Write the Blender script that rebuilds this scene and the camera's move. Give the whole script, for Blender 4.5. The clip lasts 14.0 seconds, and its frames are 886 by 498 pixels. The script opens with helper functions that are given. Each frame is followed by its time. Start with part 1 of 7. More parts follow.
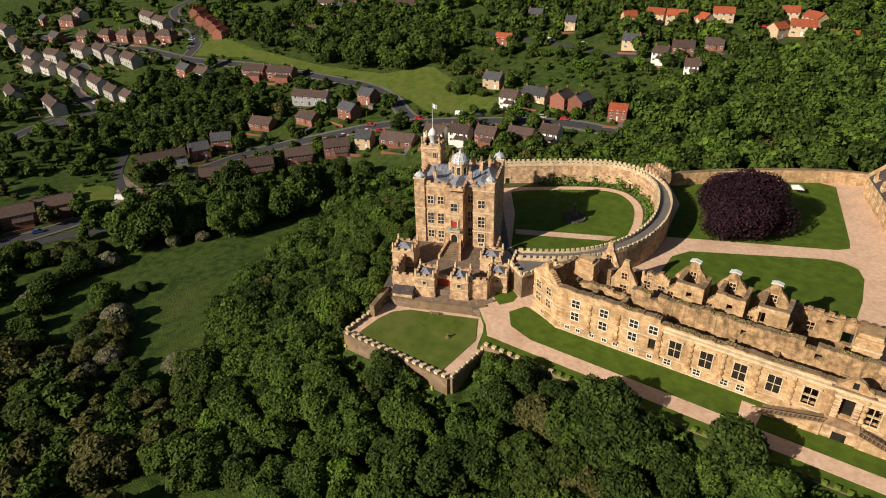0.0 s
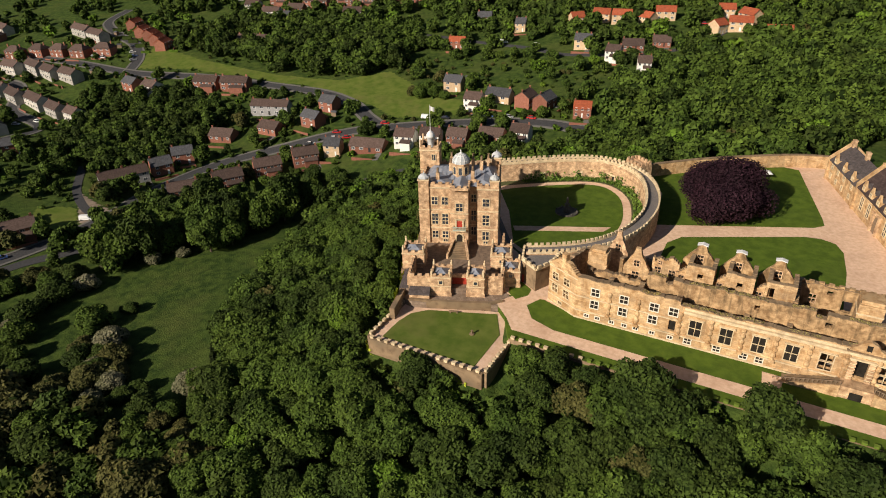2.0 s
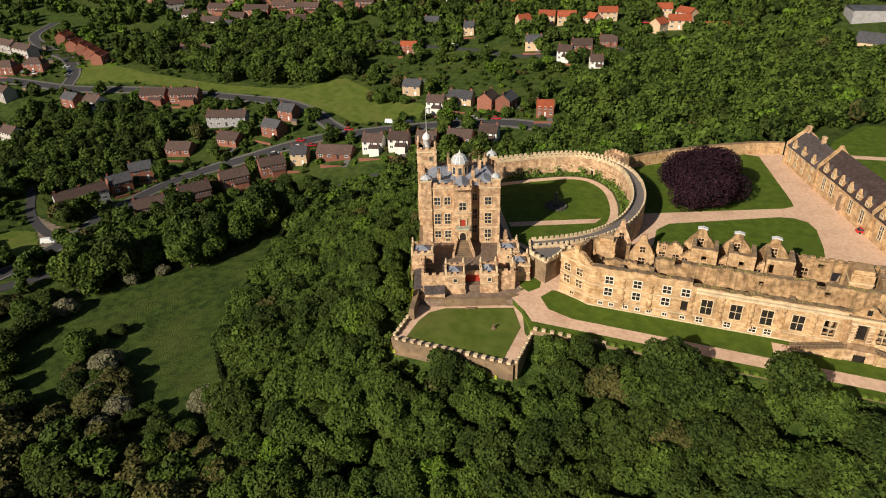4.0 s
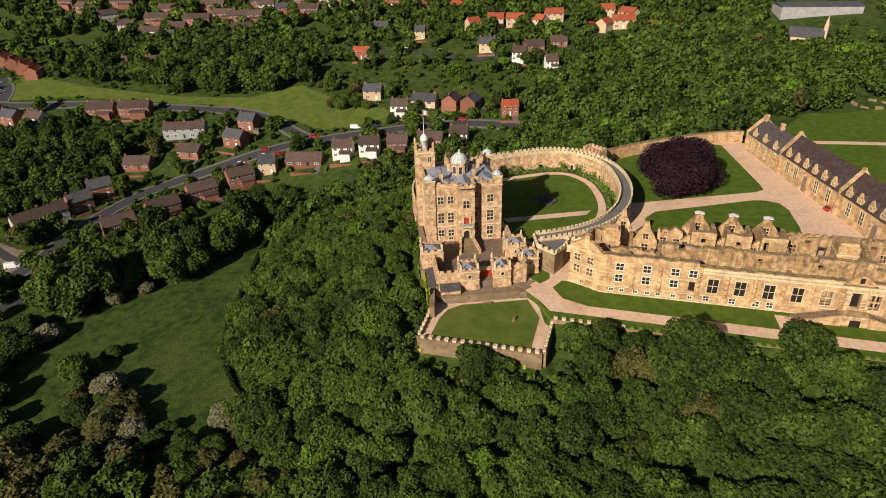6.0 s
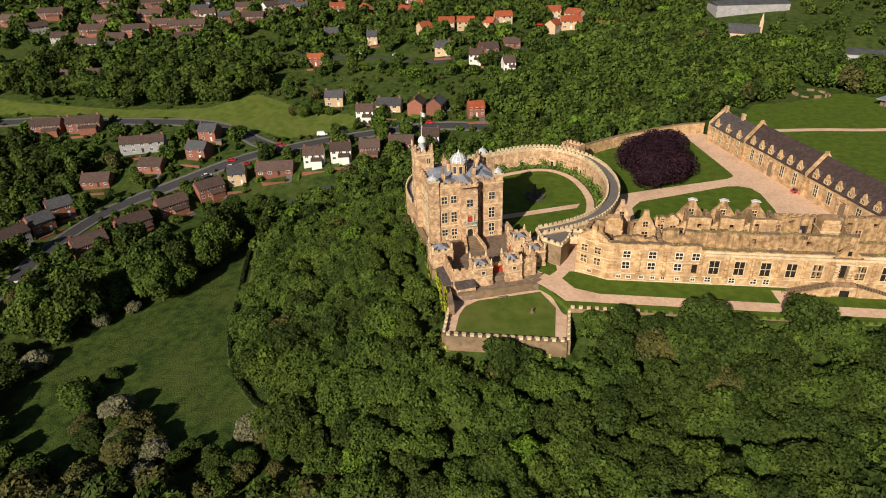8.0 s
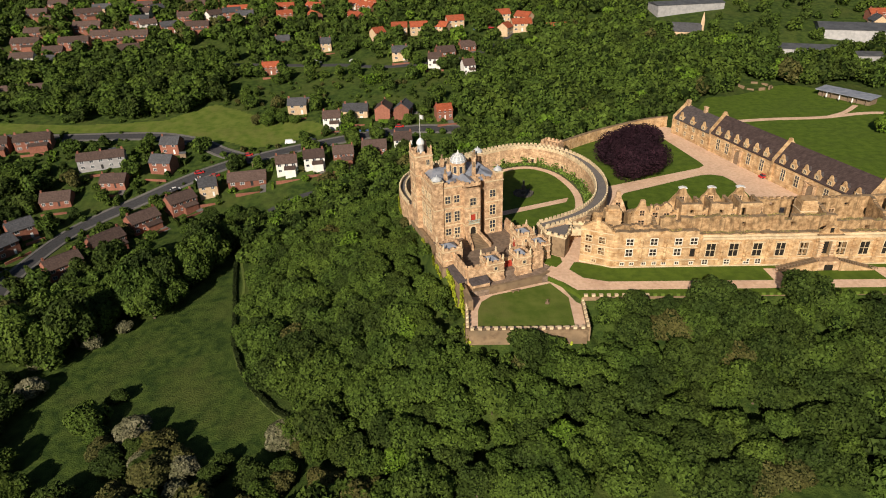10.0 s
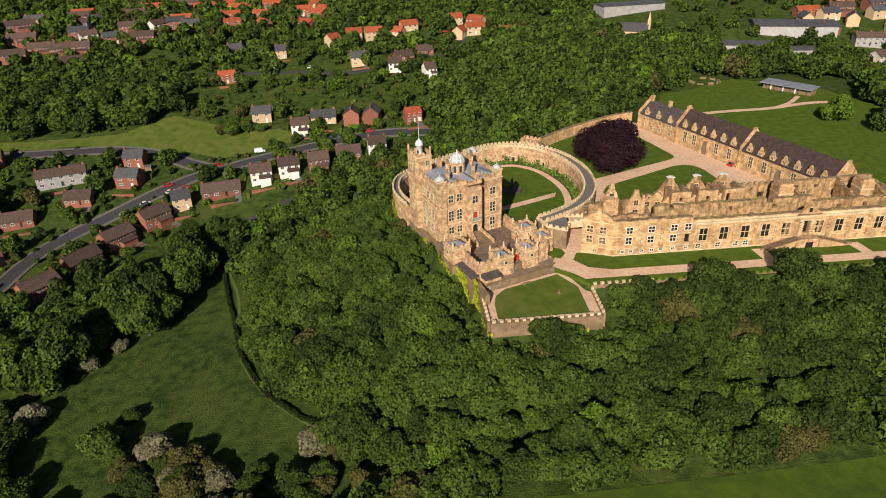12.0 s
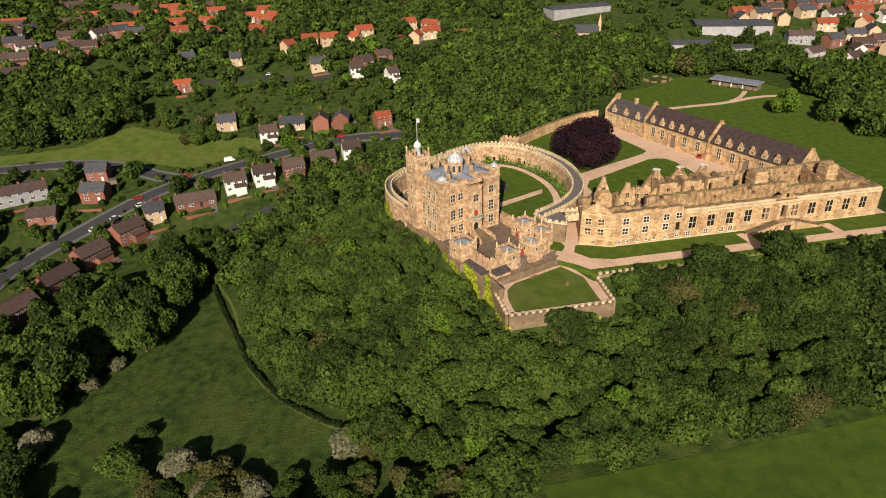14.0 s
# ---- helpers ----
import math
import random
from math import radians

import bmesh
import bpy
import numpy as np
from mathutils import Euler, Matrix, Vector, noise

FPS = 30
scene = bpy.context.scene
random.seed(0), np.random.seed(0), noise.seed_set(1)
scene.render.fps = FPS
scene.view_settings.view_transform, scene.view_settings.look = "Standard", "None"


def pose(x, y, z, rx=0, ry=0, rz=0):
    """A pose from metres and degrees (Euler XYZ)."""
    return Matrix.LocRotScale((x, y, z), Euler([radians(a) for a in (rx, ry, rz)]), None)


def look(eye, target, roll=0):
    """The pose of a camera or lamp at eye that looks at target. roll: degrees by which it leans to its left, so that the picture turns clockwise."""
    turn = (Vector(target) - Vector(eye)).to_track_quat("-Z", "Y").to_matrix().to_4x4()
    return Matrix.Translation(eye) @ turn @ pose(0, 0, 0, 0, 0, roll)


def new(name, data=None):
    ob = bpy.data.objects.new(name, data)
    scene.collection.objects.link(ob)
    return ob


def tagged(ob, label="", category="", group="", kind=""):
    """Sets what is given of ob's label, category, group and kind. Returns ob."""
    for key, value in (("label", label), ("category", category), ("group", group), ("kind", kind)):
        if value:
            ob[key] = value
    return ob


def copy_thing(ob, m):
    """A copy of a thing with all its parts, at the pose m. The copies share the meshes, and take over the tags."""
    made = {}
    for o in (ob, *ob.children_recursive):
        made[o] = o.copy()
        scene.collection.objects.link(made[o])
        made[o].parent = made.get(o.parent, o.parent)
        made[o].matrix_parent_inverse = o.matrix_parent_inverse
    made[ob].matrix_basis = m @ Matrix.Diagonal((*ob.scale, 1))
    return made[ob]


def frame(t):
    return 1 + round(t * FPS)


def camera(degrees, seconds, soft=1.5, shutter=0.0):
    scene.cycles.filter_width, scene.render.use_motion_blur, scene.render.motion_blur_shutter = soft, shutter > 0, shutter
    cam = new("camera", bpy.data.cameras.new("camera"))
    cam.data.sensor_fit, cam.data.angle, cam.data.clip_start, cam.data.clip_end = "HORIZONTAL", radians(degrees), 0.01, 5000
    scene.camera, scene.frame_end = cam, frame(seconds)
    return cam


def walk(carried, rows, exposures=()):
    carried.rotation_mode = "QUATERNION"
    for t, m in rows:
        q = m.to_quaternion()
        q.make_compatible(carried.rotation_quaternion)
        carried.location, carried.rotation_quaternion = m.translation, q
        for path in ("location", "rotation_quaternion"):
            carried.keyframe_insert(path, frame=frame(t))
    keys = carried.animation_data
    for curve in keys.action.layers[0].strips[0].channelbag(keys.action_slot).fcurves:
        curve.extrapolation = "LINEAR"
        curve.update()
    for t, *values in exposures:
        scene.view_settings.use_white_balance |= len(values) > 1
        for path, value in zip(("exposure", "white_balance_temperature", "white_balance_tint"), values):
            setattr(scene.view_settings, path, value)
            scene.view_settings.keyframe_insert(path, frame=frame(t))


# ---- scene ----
cam = camera(68.2, 14.0, soft=1.0)
METRES, EYE, TILT, LEAN, TURN = 140.0, 87.0, 0.0, 0.0, 35.3
ROWS = [
    (0.0, 0.0, 0.0, 0.0, -0.59, -29.65, 1.04),
    (0.5, -0.0326, -0.0033, 0.0007, -2.18, -29.58, 1.11),
    (1.0, -0.0662, -0.006, 0.0013, -3.82, -29.51, 1.14),
    (1.5, -0.1003, -0.0079, 0.002, -5.52, -29.44, 1.2),
    (2.0, -0.135, -0.009, 0.0027, -7.25, -29.36, 1.24),
    (2.5, -0.1703, -0.0093, 0.0034, -9.0, -29.28, 1.27),
    (3.0, -0.2057, -0.0085, 0.0042, -10.74, -29.21, 1.29),
    (5.5, -0.3844, 0.0116, 0.0065, -19.4, -28.85, 1.34),
    (6.0, -0.4198, 0.0188, 0.0072, -21.09, -28.8, 1.35),
    (6.5, -0.455, 0.0271, 0.0079, -22.8, -28.74, 1.37),
    (7.0, -0.4902, 0.0365, 0.0086, -24.5, -28.67, 1.39),
    (7.5, -0.5251, 0.0469, 0.0093, -26.2, -28.6, 1.41),
    (8.0, -0.5595, 0.058, 0.0102, -27.86, -28.54, 1.42),
    (10.5, -0.7274, 0.1259, 0.0143, -36.12, -28.21, 1.56),
    (11.0, -0.7598, 0.1419, 0.0152, -37.74, -28.15, 1.59),
    (11.5, -0.7919, 0.1587, 0.0158, -39.34, -28.08, 1.6),
    (12.0, -0.8231, 0.1763, 0.0165, -40.93, -28.0, 1.58),
    (12.5, -0.854, 0.1947, 0.0171, -42.51, -27.93, 1.55),
    (13.0, -0.8843, 0.214, 0.0178, -44.08, -27.85, 1.5),
    (13.5, -0.9136, 0.2345, 0.0185, -45.63, -27.78, 1.42),
    (14.0, -0.9414, 0.2566, 0.0193, -47.19, -27.74, 1.38),
]
walk(cam, [(t, pose(0, 0, EYE, TILT, LEAN, TURN) @ pose(METRES * x, METRES * y, METRES * z, 90 + pitch, roll, yaw)) for t, x, y, z, yaw, pitch, roll in ROWS])

# ---- daylight ----
SUN_EL, SUN_AZ = 28.5, 250.0   # height of the sun, and the compass side (from +x, anticlockwise) that it shines from
world = bpy.data.worlds.new("sky")
scene.world = world
world.use_nodes = True
wn = world.node_tree
sky = wn.nodes.new("ShaderNodeTexSky")
sky.sky_type, sky.sun_disc = "NISHITA", False
sky.sun_elevation, sky.sun_rotation = radians(SUN_EL), radians(90 - SUN_AZ)
wn.links.new(sky.outputs[0], wn.nodes["Background"].inputs[0])
wn.nodes["Background"].inputs[1].default_value = 0.043
sun = new("sun", bpy.data.lights.new("sun", "SUN"))
sun.data.energy, sun.data.angle, sun.data.color = 6.0, radians(0.55), (1.0, 0.875, 0.71)
_s = Vector((math.cos(radians(SUN_AZ)) * math.cos(radians(SUN_EL)), math.sin(radians(SUN_AZ)) * math.cos(radians(SUN_EL)), math.sin(radians(SUN_EL))))
sun.matrix_basis = look(_s * 300, (0, 0, 0))
scene.view_settings.exposure = 0.0

# ---- materials ----
def mat(name, a, b, scale=1.0, big=0.06, stain=(0.05, 0.05, 0.04), amount=0.35, rough=0.85, bump=0.3, bscale=6.0, metal=0.0, rnd=0.0, island=0.0, courses=None, spec=0.3, relief=0.15, streak=0.0):
    """Two colours mixed by fine noise, stains by broad noise, tone by object or island, optional masonry courses (length, height)."""
    m = bpy.data.materials.new(name)
    m.use_nodes = True
    nt = m.node_tree
    bs = nt.nodes["Principled BSDF"]
    N, L = nt.nodes.new, nt.links.new
    geo = N("ShaderNodeNewGeometry")
    pos = geo.outputs["Position"]

    def noise_at(s, detail=4.0, rough_=0.6):
        n = N("ShaderNodeTexNoise")
        n.inputs["Scale"].default_value, n.inputs["Detail"].default_value, n.inputs["Roughness"].default_value = s, detail, rough_
        L(pos, n.inputs["Vector"])
        return n.outputs["Fac"]

    def ramp(src, lo, hi):
        r = N("ShaderNodeMapRange")
        r.inputs["From Min"].default_value, r.inputs["From Max"].default_value = lo, hi
        L(src, r.inputs["Value"])
        return r.outputs["Result"]

    def mix(fac, c1, c2, blend="MIX"):
        x = N("ShaderNodeMix")
        x.data_type, x.blend_type = "RGBA", blend
        for sock, v in ((x.inputs["Factor"], fac), (x.inputs["A"], c1), (x.inputs["B"], c2)):
            if isinstance(v, tuple):
                sock.default_value = (*v, 1)
            elif isinstance(v, float):
                sock.default_value = v
            else:
                L(v, sock)
        return x.outputs["Result"]

    fine = noise_at(scale)
    col = mix(ramp(fine, 0.36, 0.64), a, b)
    if amount:
        s = N("ShaderNodeMath")
        s.operation = "MULTIPLY"
        L(ramp(noise_at(big, 6.0, 0.7), 0.48, 0.72), s.inputs[0])
        s.inputs[1].default_value = amount
        col = mix(s.outputs[0], col, stain)
    if streak:
        mp = N("ShaderNodeMapping")
        mp.inputs["Scale"].default_value = (1.0, 1.0, 0.13)
        L(pos, mp.inputs["Vector"])
        run = N("ShaderNodeTexNoise")
        run.inputs["Scale"].default_value, run.inputs["Detail"].default_value, run.inputs["Roughness"].default_value = 0.85, 5.0, 0.65
        L(mp.outputs[0], run.inputs["Vector"])
        k = N("ShaderNodeMath")
        k.operation = "MULTIPLY"
        L(ramp(run.outputs["Fac"], 0.5, 0.68), k.inputs[0])
        k.inputs[1].default_value = streak
        col = mix(k.outputs[0], col, tuple(v * 0.8 for v in stain))
    if courses:
        sep = N("ShaderNodeSeparateXYZ")
        L(pos, sep.inputs[0])
        add = N("ShaderNodeMath")
        add.operation = "ADD"
        L(sep.outputs[0], add.inputs[0]), L(sep.outputs[1], add.inputs[1])
        cmb = N("ShaderNodeCombineXYZ")
        L(add.outputs[0], cmb.inputs[0]), L(sep.outputs[2], cmb.inputs[1])
        br = N("ShaderNodeTexBrick")
        L(cmb.outputs[0], br.inputs["Vector"])
        br.inputs["Scale"].default_value = 1.0
        br.inputs["Brick Width"].default_value, br.inputs["Row Height"].default_value = courses
        br.inputs["Mortar Size"].default_value = courses[1] * 0.06
        br.inputs["Color1"].default_value, br.inputs["Color2"].default_value, br.inputs["Mortar"].default_value = (1, 1, 1, 1), (0.52, 0.48, 0.47, 1), (0.45, 0.42, 0.4, 1)
        col = mix(0.6, col, br.outputs["Color"], "MULTIPLY")
    if rnd or island:
        hs = N("ShaderNodeHueSaturation")
        src = geo.outputs["Random Per Island"] if island else N("ShaderNodeObjectInfo").outputs["Random"]
        amt = island or rnd
        r = N("ShaderNodeMapRange")
        L(src, r.inputs["Value"])
        r.inputs["To Min"].default_value, r.inputs["To Max"].default_value = 1 - amt, 1 + amt
        L(r.outputs[0], hs.inputs["Value"])
        L(col, hs.inputs["Color"])
        col = hs.outputs[0]
    L(col, bs.inputs["Base Color"])
    bs.inputs["Roughness"].default_value, bs.inputs["Metallic"].default_value = rough, metal
    bs.inputs["Specular IOR Level"].default_value = spec
    if bump:
        bp = N("ShaderNodeBump")
        bp.inputs["Strength"].default_value, bp.inputs["Distance"].default_value = bump, relief
        L(noise_at(bscale, 5.0), bp.inputs["Height"])
        L(bp.outputs[0], bs.inputs["Normal"])
    return m


STONE = mat("sandstone_warm", (0.43, 0.27, 0.155), (0.84, 0.59, 0.365), 0.75, 0.22, (0.17, 0.11, 0.08), 0.5, courses=(0.9, 0.45), bump=0.6, bscale=2.5, streak=0.3)
STONE_PALE = mat("sandstone_pale", (0.44, 0.265, 0.125), (0.85, 0.605, 0.345), 0.6, 0.3, (0.18, 0.11, 0.062), 0.75, courses=(0.9, 0.45), bump=0.7, bscale=2.5, streak=0.4)
RUIN = mat("eroded_ruin_stone", (0.25, 0.15, 0.072), (0.58, 0.385, 0.205), 0.7, 0.25, (0.115, 0.078, 0.042), 0.85, bump=1.0, bscale=1.6, streak=0.8, relief=0.3)
STONE_DARK = mat("weathered_stone", (0.16, 0.11, 0.068), (0.32, 0.225, 0.135), 0.6, 0.3, (0.07, 0.06, 0.045), 0.75, bump=0.6, bscale=2.5)
LIMED = mat("limewashed_stone", (0.66, 0.6, 0.5), (0.76, 0.7, 0.6), 1.5, 0.3, (0.4, 0.34, 0.26), 0.3)
FIELD = mat("pasture", (0.045, 0.08, 0.01), (0.07, 0.11, 0.014), 0.3, 0.03, (0.07, 0.085, 0.02), 0.5, rough=0.95, bump=0.6, bscale=4, spec=0.1)
STONE_TRIM = mat("pale_ashlar", (0.52, 0.4, 0.25), (0.7, 0.57, 0.38), 1.0, 0.3, (0.26, 0.2, 0.13), 0.7)
LEAD = mat("lead_sheet", (0.17, 0.19, 0.24), (0.3, 0.32, 0.38), 0.5, 0.25, (0.12, 0.13, 0.16), 0.5, rough=0.5, bump=0.15, spec=0.5)
WHITE_LEAD = mat("white_lead", (0.62, 0.63, 0.64), (0.75, 0.75, 0.75), 1.5, 0.4, (0.35, 0.36, 0.36), 0.4, rough=0.5)
SLATE = mat("stone_slates", (0.07, 0.06, 0.062), (0.12, 0.1, 0.1), 1.2, 0.2, (0.06, 0.05, 0.05), 0.5, courses=(0.5, 0.35))
GRAVEL = mat("pale_gravel", (0.61, 0.41, 0.285), (0.74, 0.53, 0.39), 0.9, 0.1, (0.42, 0.25, 0.17), 0.6, rough=0.95)
FLAGS = mat("worn_flagstones", (0.2, 0.15, 0.115), (0.33, 0.25, 0.19), 1.1, 0.25, (0.14, 0.1, 0.08), 0.6, rough=0.95, courses=(1.2, 0.8))
TARMAC = mat("court_tarmac", (0.12, 0.11, 0.11), (0.18, 0.165, 0.16), 2.5, 0.2, (0.25, 0.21, 0.17), 0.6, rough=0.95)
ASPHALT = mat("road_asphalt", (0.036, 0.036, 0.04), (0.06, 0.06, 0.065), 1.5, 0.1, (0.05, 0.05, 0.055), 0.5, rough=0.9)
PAVE = mat("concrete_paving", (0.1, 0.097, 0.092), (0.15, 0.143, 0.135), 1.5, 0.2, (0.18, 0.17, 0.16), 0.4)
LAWN = mat("mown_lawn", (0.06, 0.1, 0.012), (0.096, 0.146, 0.018), 0.35, 0.05, (0.07, 0.1, 0.02), 0.5, rough=0.95, bump=0.5, bscale=9, spec=0.1)
LAWN_DRY = mat("worn_lawn", (0.075, 0.115, 0.017), (0.125, 0.155, 0.032), 0.25, 0.08, (0.14, 0.13, 0.045), 0.6, rough=0.95, bump=0.5, bscale=9, spec=0.1)
MEADOW = mat("rough_grass", (0.024, 0.046, 0.01), (0.066, 0.1, 0.02), 0.35, 0.05, (0.085, 0.1, 0.026), 0.7, rough=0.95, bump=0.9, bscale=2.2, spec=0.1, relief=0.4)
# near-black colour standing in for the shade inside openings
VOID = mat("interior_shade", (0.014, 0.012, 0.01), (0.026, 0.022, 0.018), 1.0, amount=0, rough=0.8, bump=0, spec=0.15)
GLASS = mat("window_glass", (0.02, 0.025, 0.035), (0.05, 0.06, 0.08), 0.4, 0.2, amount=0, rough=0.12, bump=0, spec=0.8)
RED_DOOR = mat("red_door_paint", (0.34, 0.035, 0.02), (0.42, 0.05, 0.03), 2.0, 0.5, amount=0.2, rough=0.6)
IRON = mat("dark_ironwork", (0.03, 0.03, 0.035), (0.06, 0.06, 0.06), 3.0, rough=0.6, metal=0.5)
WOOD = mat("weathered_oak", (0.17, 0.12, 0.08), (0.26, 0.19, 0.13), 3.0)
IVY = mat("yellow_ivy", (0.26, 0.3, 0.012), (0.36, 0.39, 0.03), 0.8, 0.3, (0.08, 0.14, 0.01), 0.7, rough=0.8, bump=0.5, island=0.35)
BARK = mat("bark", (0.09, 0.065, 0.045), (0.15, 0.11, 0.08), 3.0)


def leaf_mat(name, a, b, island=0.42):
    return mat(name, a, b, 0.11, 0.05, (a[0] * 1.7, a[1] * 1.25, a[2]), 0.5, rough=0.75, bump=0, island=island, spec=0.12)


LEAF = leaf_mat("wood_foliage", (0.037, 0.065, 0.011), (0.074, 0.116, 0.018))
LEAF_DARK = leaf_mat("shade_foliage", (0.024, 0.041, 0.008), (0.047, 0.073, 0.013))
LEAF_LIGHT = leaf_mat("fresh_foliage", (0.07, 0.13, 0.012), (0.1, 0.17, 0.02))
LEAF_BROWN = leaf_mat("bronze_foliage", (0.056, 0.06, 0.018), (0.09, 0.088, 0.028))
LEAF_BLOOM = leaf_mat("hawthorn_bloom", (0.085, 0.09, 0.042), (0.2, 0.19, 0.12))
LEAF_COPPER = leaf_mat("copper_beech_leaf", (0.018, 0.008, 0.013), (0.034, 0.014, 0.022))
# near-black crown cores: the shade deep among the leaves, put into colour
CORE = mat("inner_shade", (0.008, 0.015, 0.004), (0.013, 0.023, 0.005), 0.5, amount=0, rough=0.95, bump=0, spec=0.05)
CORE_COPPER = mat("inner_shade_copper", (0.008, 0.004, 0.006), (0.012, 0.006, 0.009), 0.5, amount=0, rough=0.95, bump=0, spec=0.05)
IVY_GREEN = mat("hedge_green", (0.09, 0.15, 0.015), (0.15, 0.21, 0.03), 1.2, 0.3, (0.05, 0.09, 0.01), 0.5)
RENDER_WHITE = mat("white_canvas", (0.7, 0.7, 0.68), (0.78, 0.78, 0.76), 1.0, amount=0.2)

# ---- building helpers ----
def part(name, bm, material, parent=None, label="", smooth=False):
    """Links a bmesh as one mesh object under a thing or a part."""
    me = bpy.data.meshes.new(name)
    bm.to_mesh(me)
    bm.free()
    me.materials.append(material)
    if smooth:
        for p in me.polygons:
            p.use_smooth = True
    ob = new(name, me)
    if parent is not None:
        ob.parent = parent
    if label:
        ob["label"] = label
    return ob


def thing(name, label, category, m=None, group="", kind=""):
    ob = new(name)
    ob.empty_display_size = 0.5
    if m is not None:
        ob.matrix_basis = m
    return tagged(ob, label, category, group, kind)


def add_box(bm, x0, x1, y0, y1, z0, z1, m=None):
    vs = [bm.verts.new((m @ Vector(c)) if m else c) for c in ((x0, y0, z0), (x1, y0, z0), (x1, y1, z0), (x0, y1, z0), (x0, y0, z1), (x1, y0, z1), (x1, y1, z1), (x0, y1, z1))]
    for f in ((3, 2, 1, 0), (4, 5, 6, 7), (0, 1, 5, 4), (1, 2, 6, 5), (2, 3, 7, 6), (3, 0, 4, 7)):
        bm.faces.new([vs[i] for i in f])
    return bm


def box(*a):
    return add_box(bmesh.new(), *a)


def add_prism(bm, pts, z0, z1):
    """Extruded polygon, points anticlockwise; z0 and z1 may be functions of (x, y)."""
    f0 = z0 if callable(z0) else (lambda x, y: z0)
    f1 = z1 if callable(z1) else (lambda x, y: z1)
    lo = [bm.verts.new((x, y, f0(x, y))) for x, y in pts]
    hi = [bm.verts.new((x, y, f1(x, y))) for x, y in pts]
    n = len(pts)
    for i in range(n):
        bm.faces.new((lo[i], lo[(i + 1) % n], hi[(i + 1) % n], hi[i]))
    bm.faces.new(hi)
    bm.faces.new(lo[::-1])
    return bm


def prism(pts, z0, z1):
    return add_prism(bmesh.new(), pts, z0, z1)


def add_lathe(bm, prof, n=12, cx=0.0, cy=0.0, turn=0.0):
    """Turned solid from (radius, height) pairs."""
    rings = []
    for r, z in prof:
        if r < 1e-4:
            rings.append([bm.verts.new((cx, cy, z))])
        else:
            rings.append([bm.verts.new((cx + r * math.cos(2 * math.pi * i / n + turn), cy + r * math.sin(2 * math.pi * i / n + turn), z)) for i in range(n)])
    for a, b in zip(rings, rings[1:]):
        for i in range(n):
            j = (i + 1) % n
            if len(a) == 1 and len(b) > 1:
                bm.faces.new((a[0], b[j], b[i]))
            elif len(b) == 1 and len(a) > 1:
                bm.faces.new((a[i], a[j], b[0]))
            elif len(a) > 1:
                bm.faces.new((a[i], a[j], b[j], b[i]))
    return bm


def lathe(prof, n=12, cx=0.0, cy=0.0, turn=0.0):
    return add_lathe(bmesh.new(), prof, n, cx, cy, turn)


def add_wall(bm, L, z0, top, th, holes=(), step=None, y=0.0):
    """Wall along x from 0 to L, front at y, with through openings (x0, x1, z0, z1); top: height or function of x."""
    tf = top if callable(top) else (lambda x: top)
    us = {0.0, L}
    zs = {z0}
    for h in holes:
        us |= {h[0], h[1]}
        zs |= {h[2], h[3]}
    if step:
        us |= {round(i * step, 3) for i in range(1, int(L / step))}
    us, zs = sorted(us), sorted(zs)
    cols = [[] for _ in range(len(us) - 1)]
    for i in range(len(us) - 1):
        um = (us[i] + us[i + 1]) / 2
        t = tf(um)
        lev = [z for z in zs if z < t - 0.05] + [t]
        for a, b in zip(lev, lev[1:]):
            zm = (a + b) / 2
            if not any(h[0] < um < h[1] and h[2] < zm < h[3] for h in holes):
                if cols[i] and abs(cols[i][-1][1] - a) < 1e-6:
                    cols[i][-1][1] = b
                else:
                    cols[i].append([a, b])
    for i, c in enumerate(cols):
        for a, b in c:
            add_box(bm, us[i], us[i + 1], y, y + th, a, b)
    return bm


def clean(bm):
    """Drops the inner faces between abutting boxes."""
    seen = {}
    for f in bm.faces:
        c = f.calc_center_median()
        seen.setdefault((round(c.x, 2), round(c.y, 2), round(c.z, 2), round(f.calc_area(), 2)), []).append(f)
    bmesh.ops.delete(bm, geom=[f for fs in seen.values() if len(fs) > 1 for f in fs], context="FACES")
    bmesh.ops.remove_doubles(bm, verts=bm.verts, dist=0.001)
    return bm


def coping(bm, L, top, th, step=0.5, h=0.09):
    """Weathered slabs along an uneven wall top."""
    n = max(1, int(L / step))
    rows = []
    for i in range(n):
        a, b = L * i / n, L * (i + 1) / n
        z = top((a + b) / 2) if callable(top) else top
        hi = z + h * (0.6 + 0.8 * random.random())
        rows += [[bm.verts.new(c) for c in ((u, -0.06, z - 0.03), (u, -0.06, hi), (u, th + 0.06, hi), (u, th + 0.06, z - 0.03))] for u in (a + 0.02, b - 0.02)]
    for r, q in zip(rows, rows[1:]):
        for k in range(4):
            bm.faces.new((r[k], q[k], q[(k + 1) % 4], r[(k + 1) % 4]))
    bm.faces.new(rows[0]), bm.faces.new(rows[-1][::-1])
    return bm


def wall_frame(p, q):
    """Pose with x along p to q, y to the left of it."""
    a = math.degrees(math.atan2(q[1] - p[1], q[0] - p[0]))
    return pose(p[0], p[1], 0, 0, 0, a), math.dist(p, q)


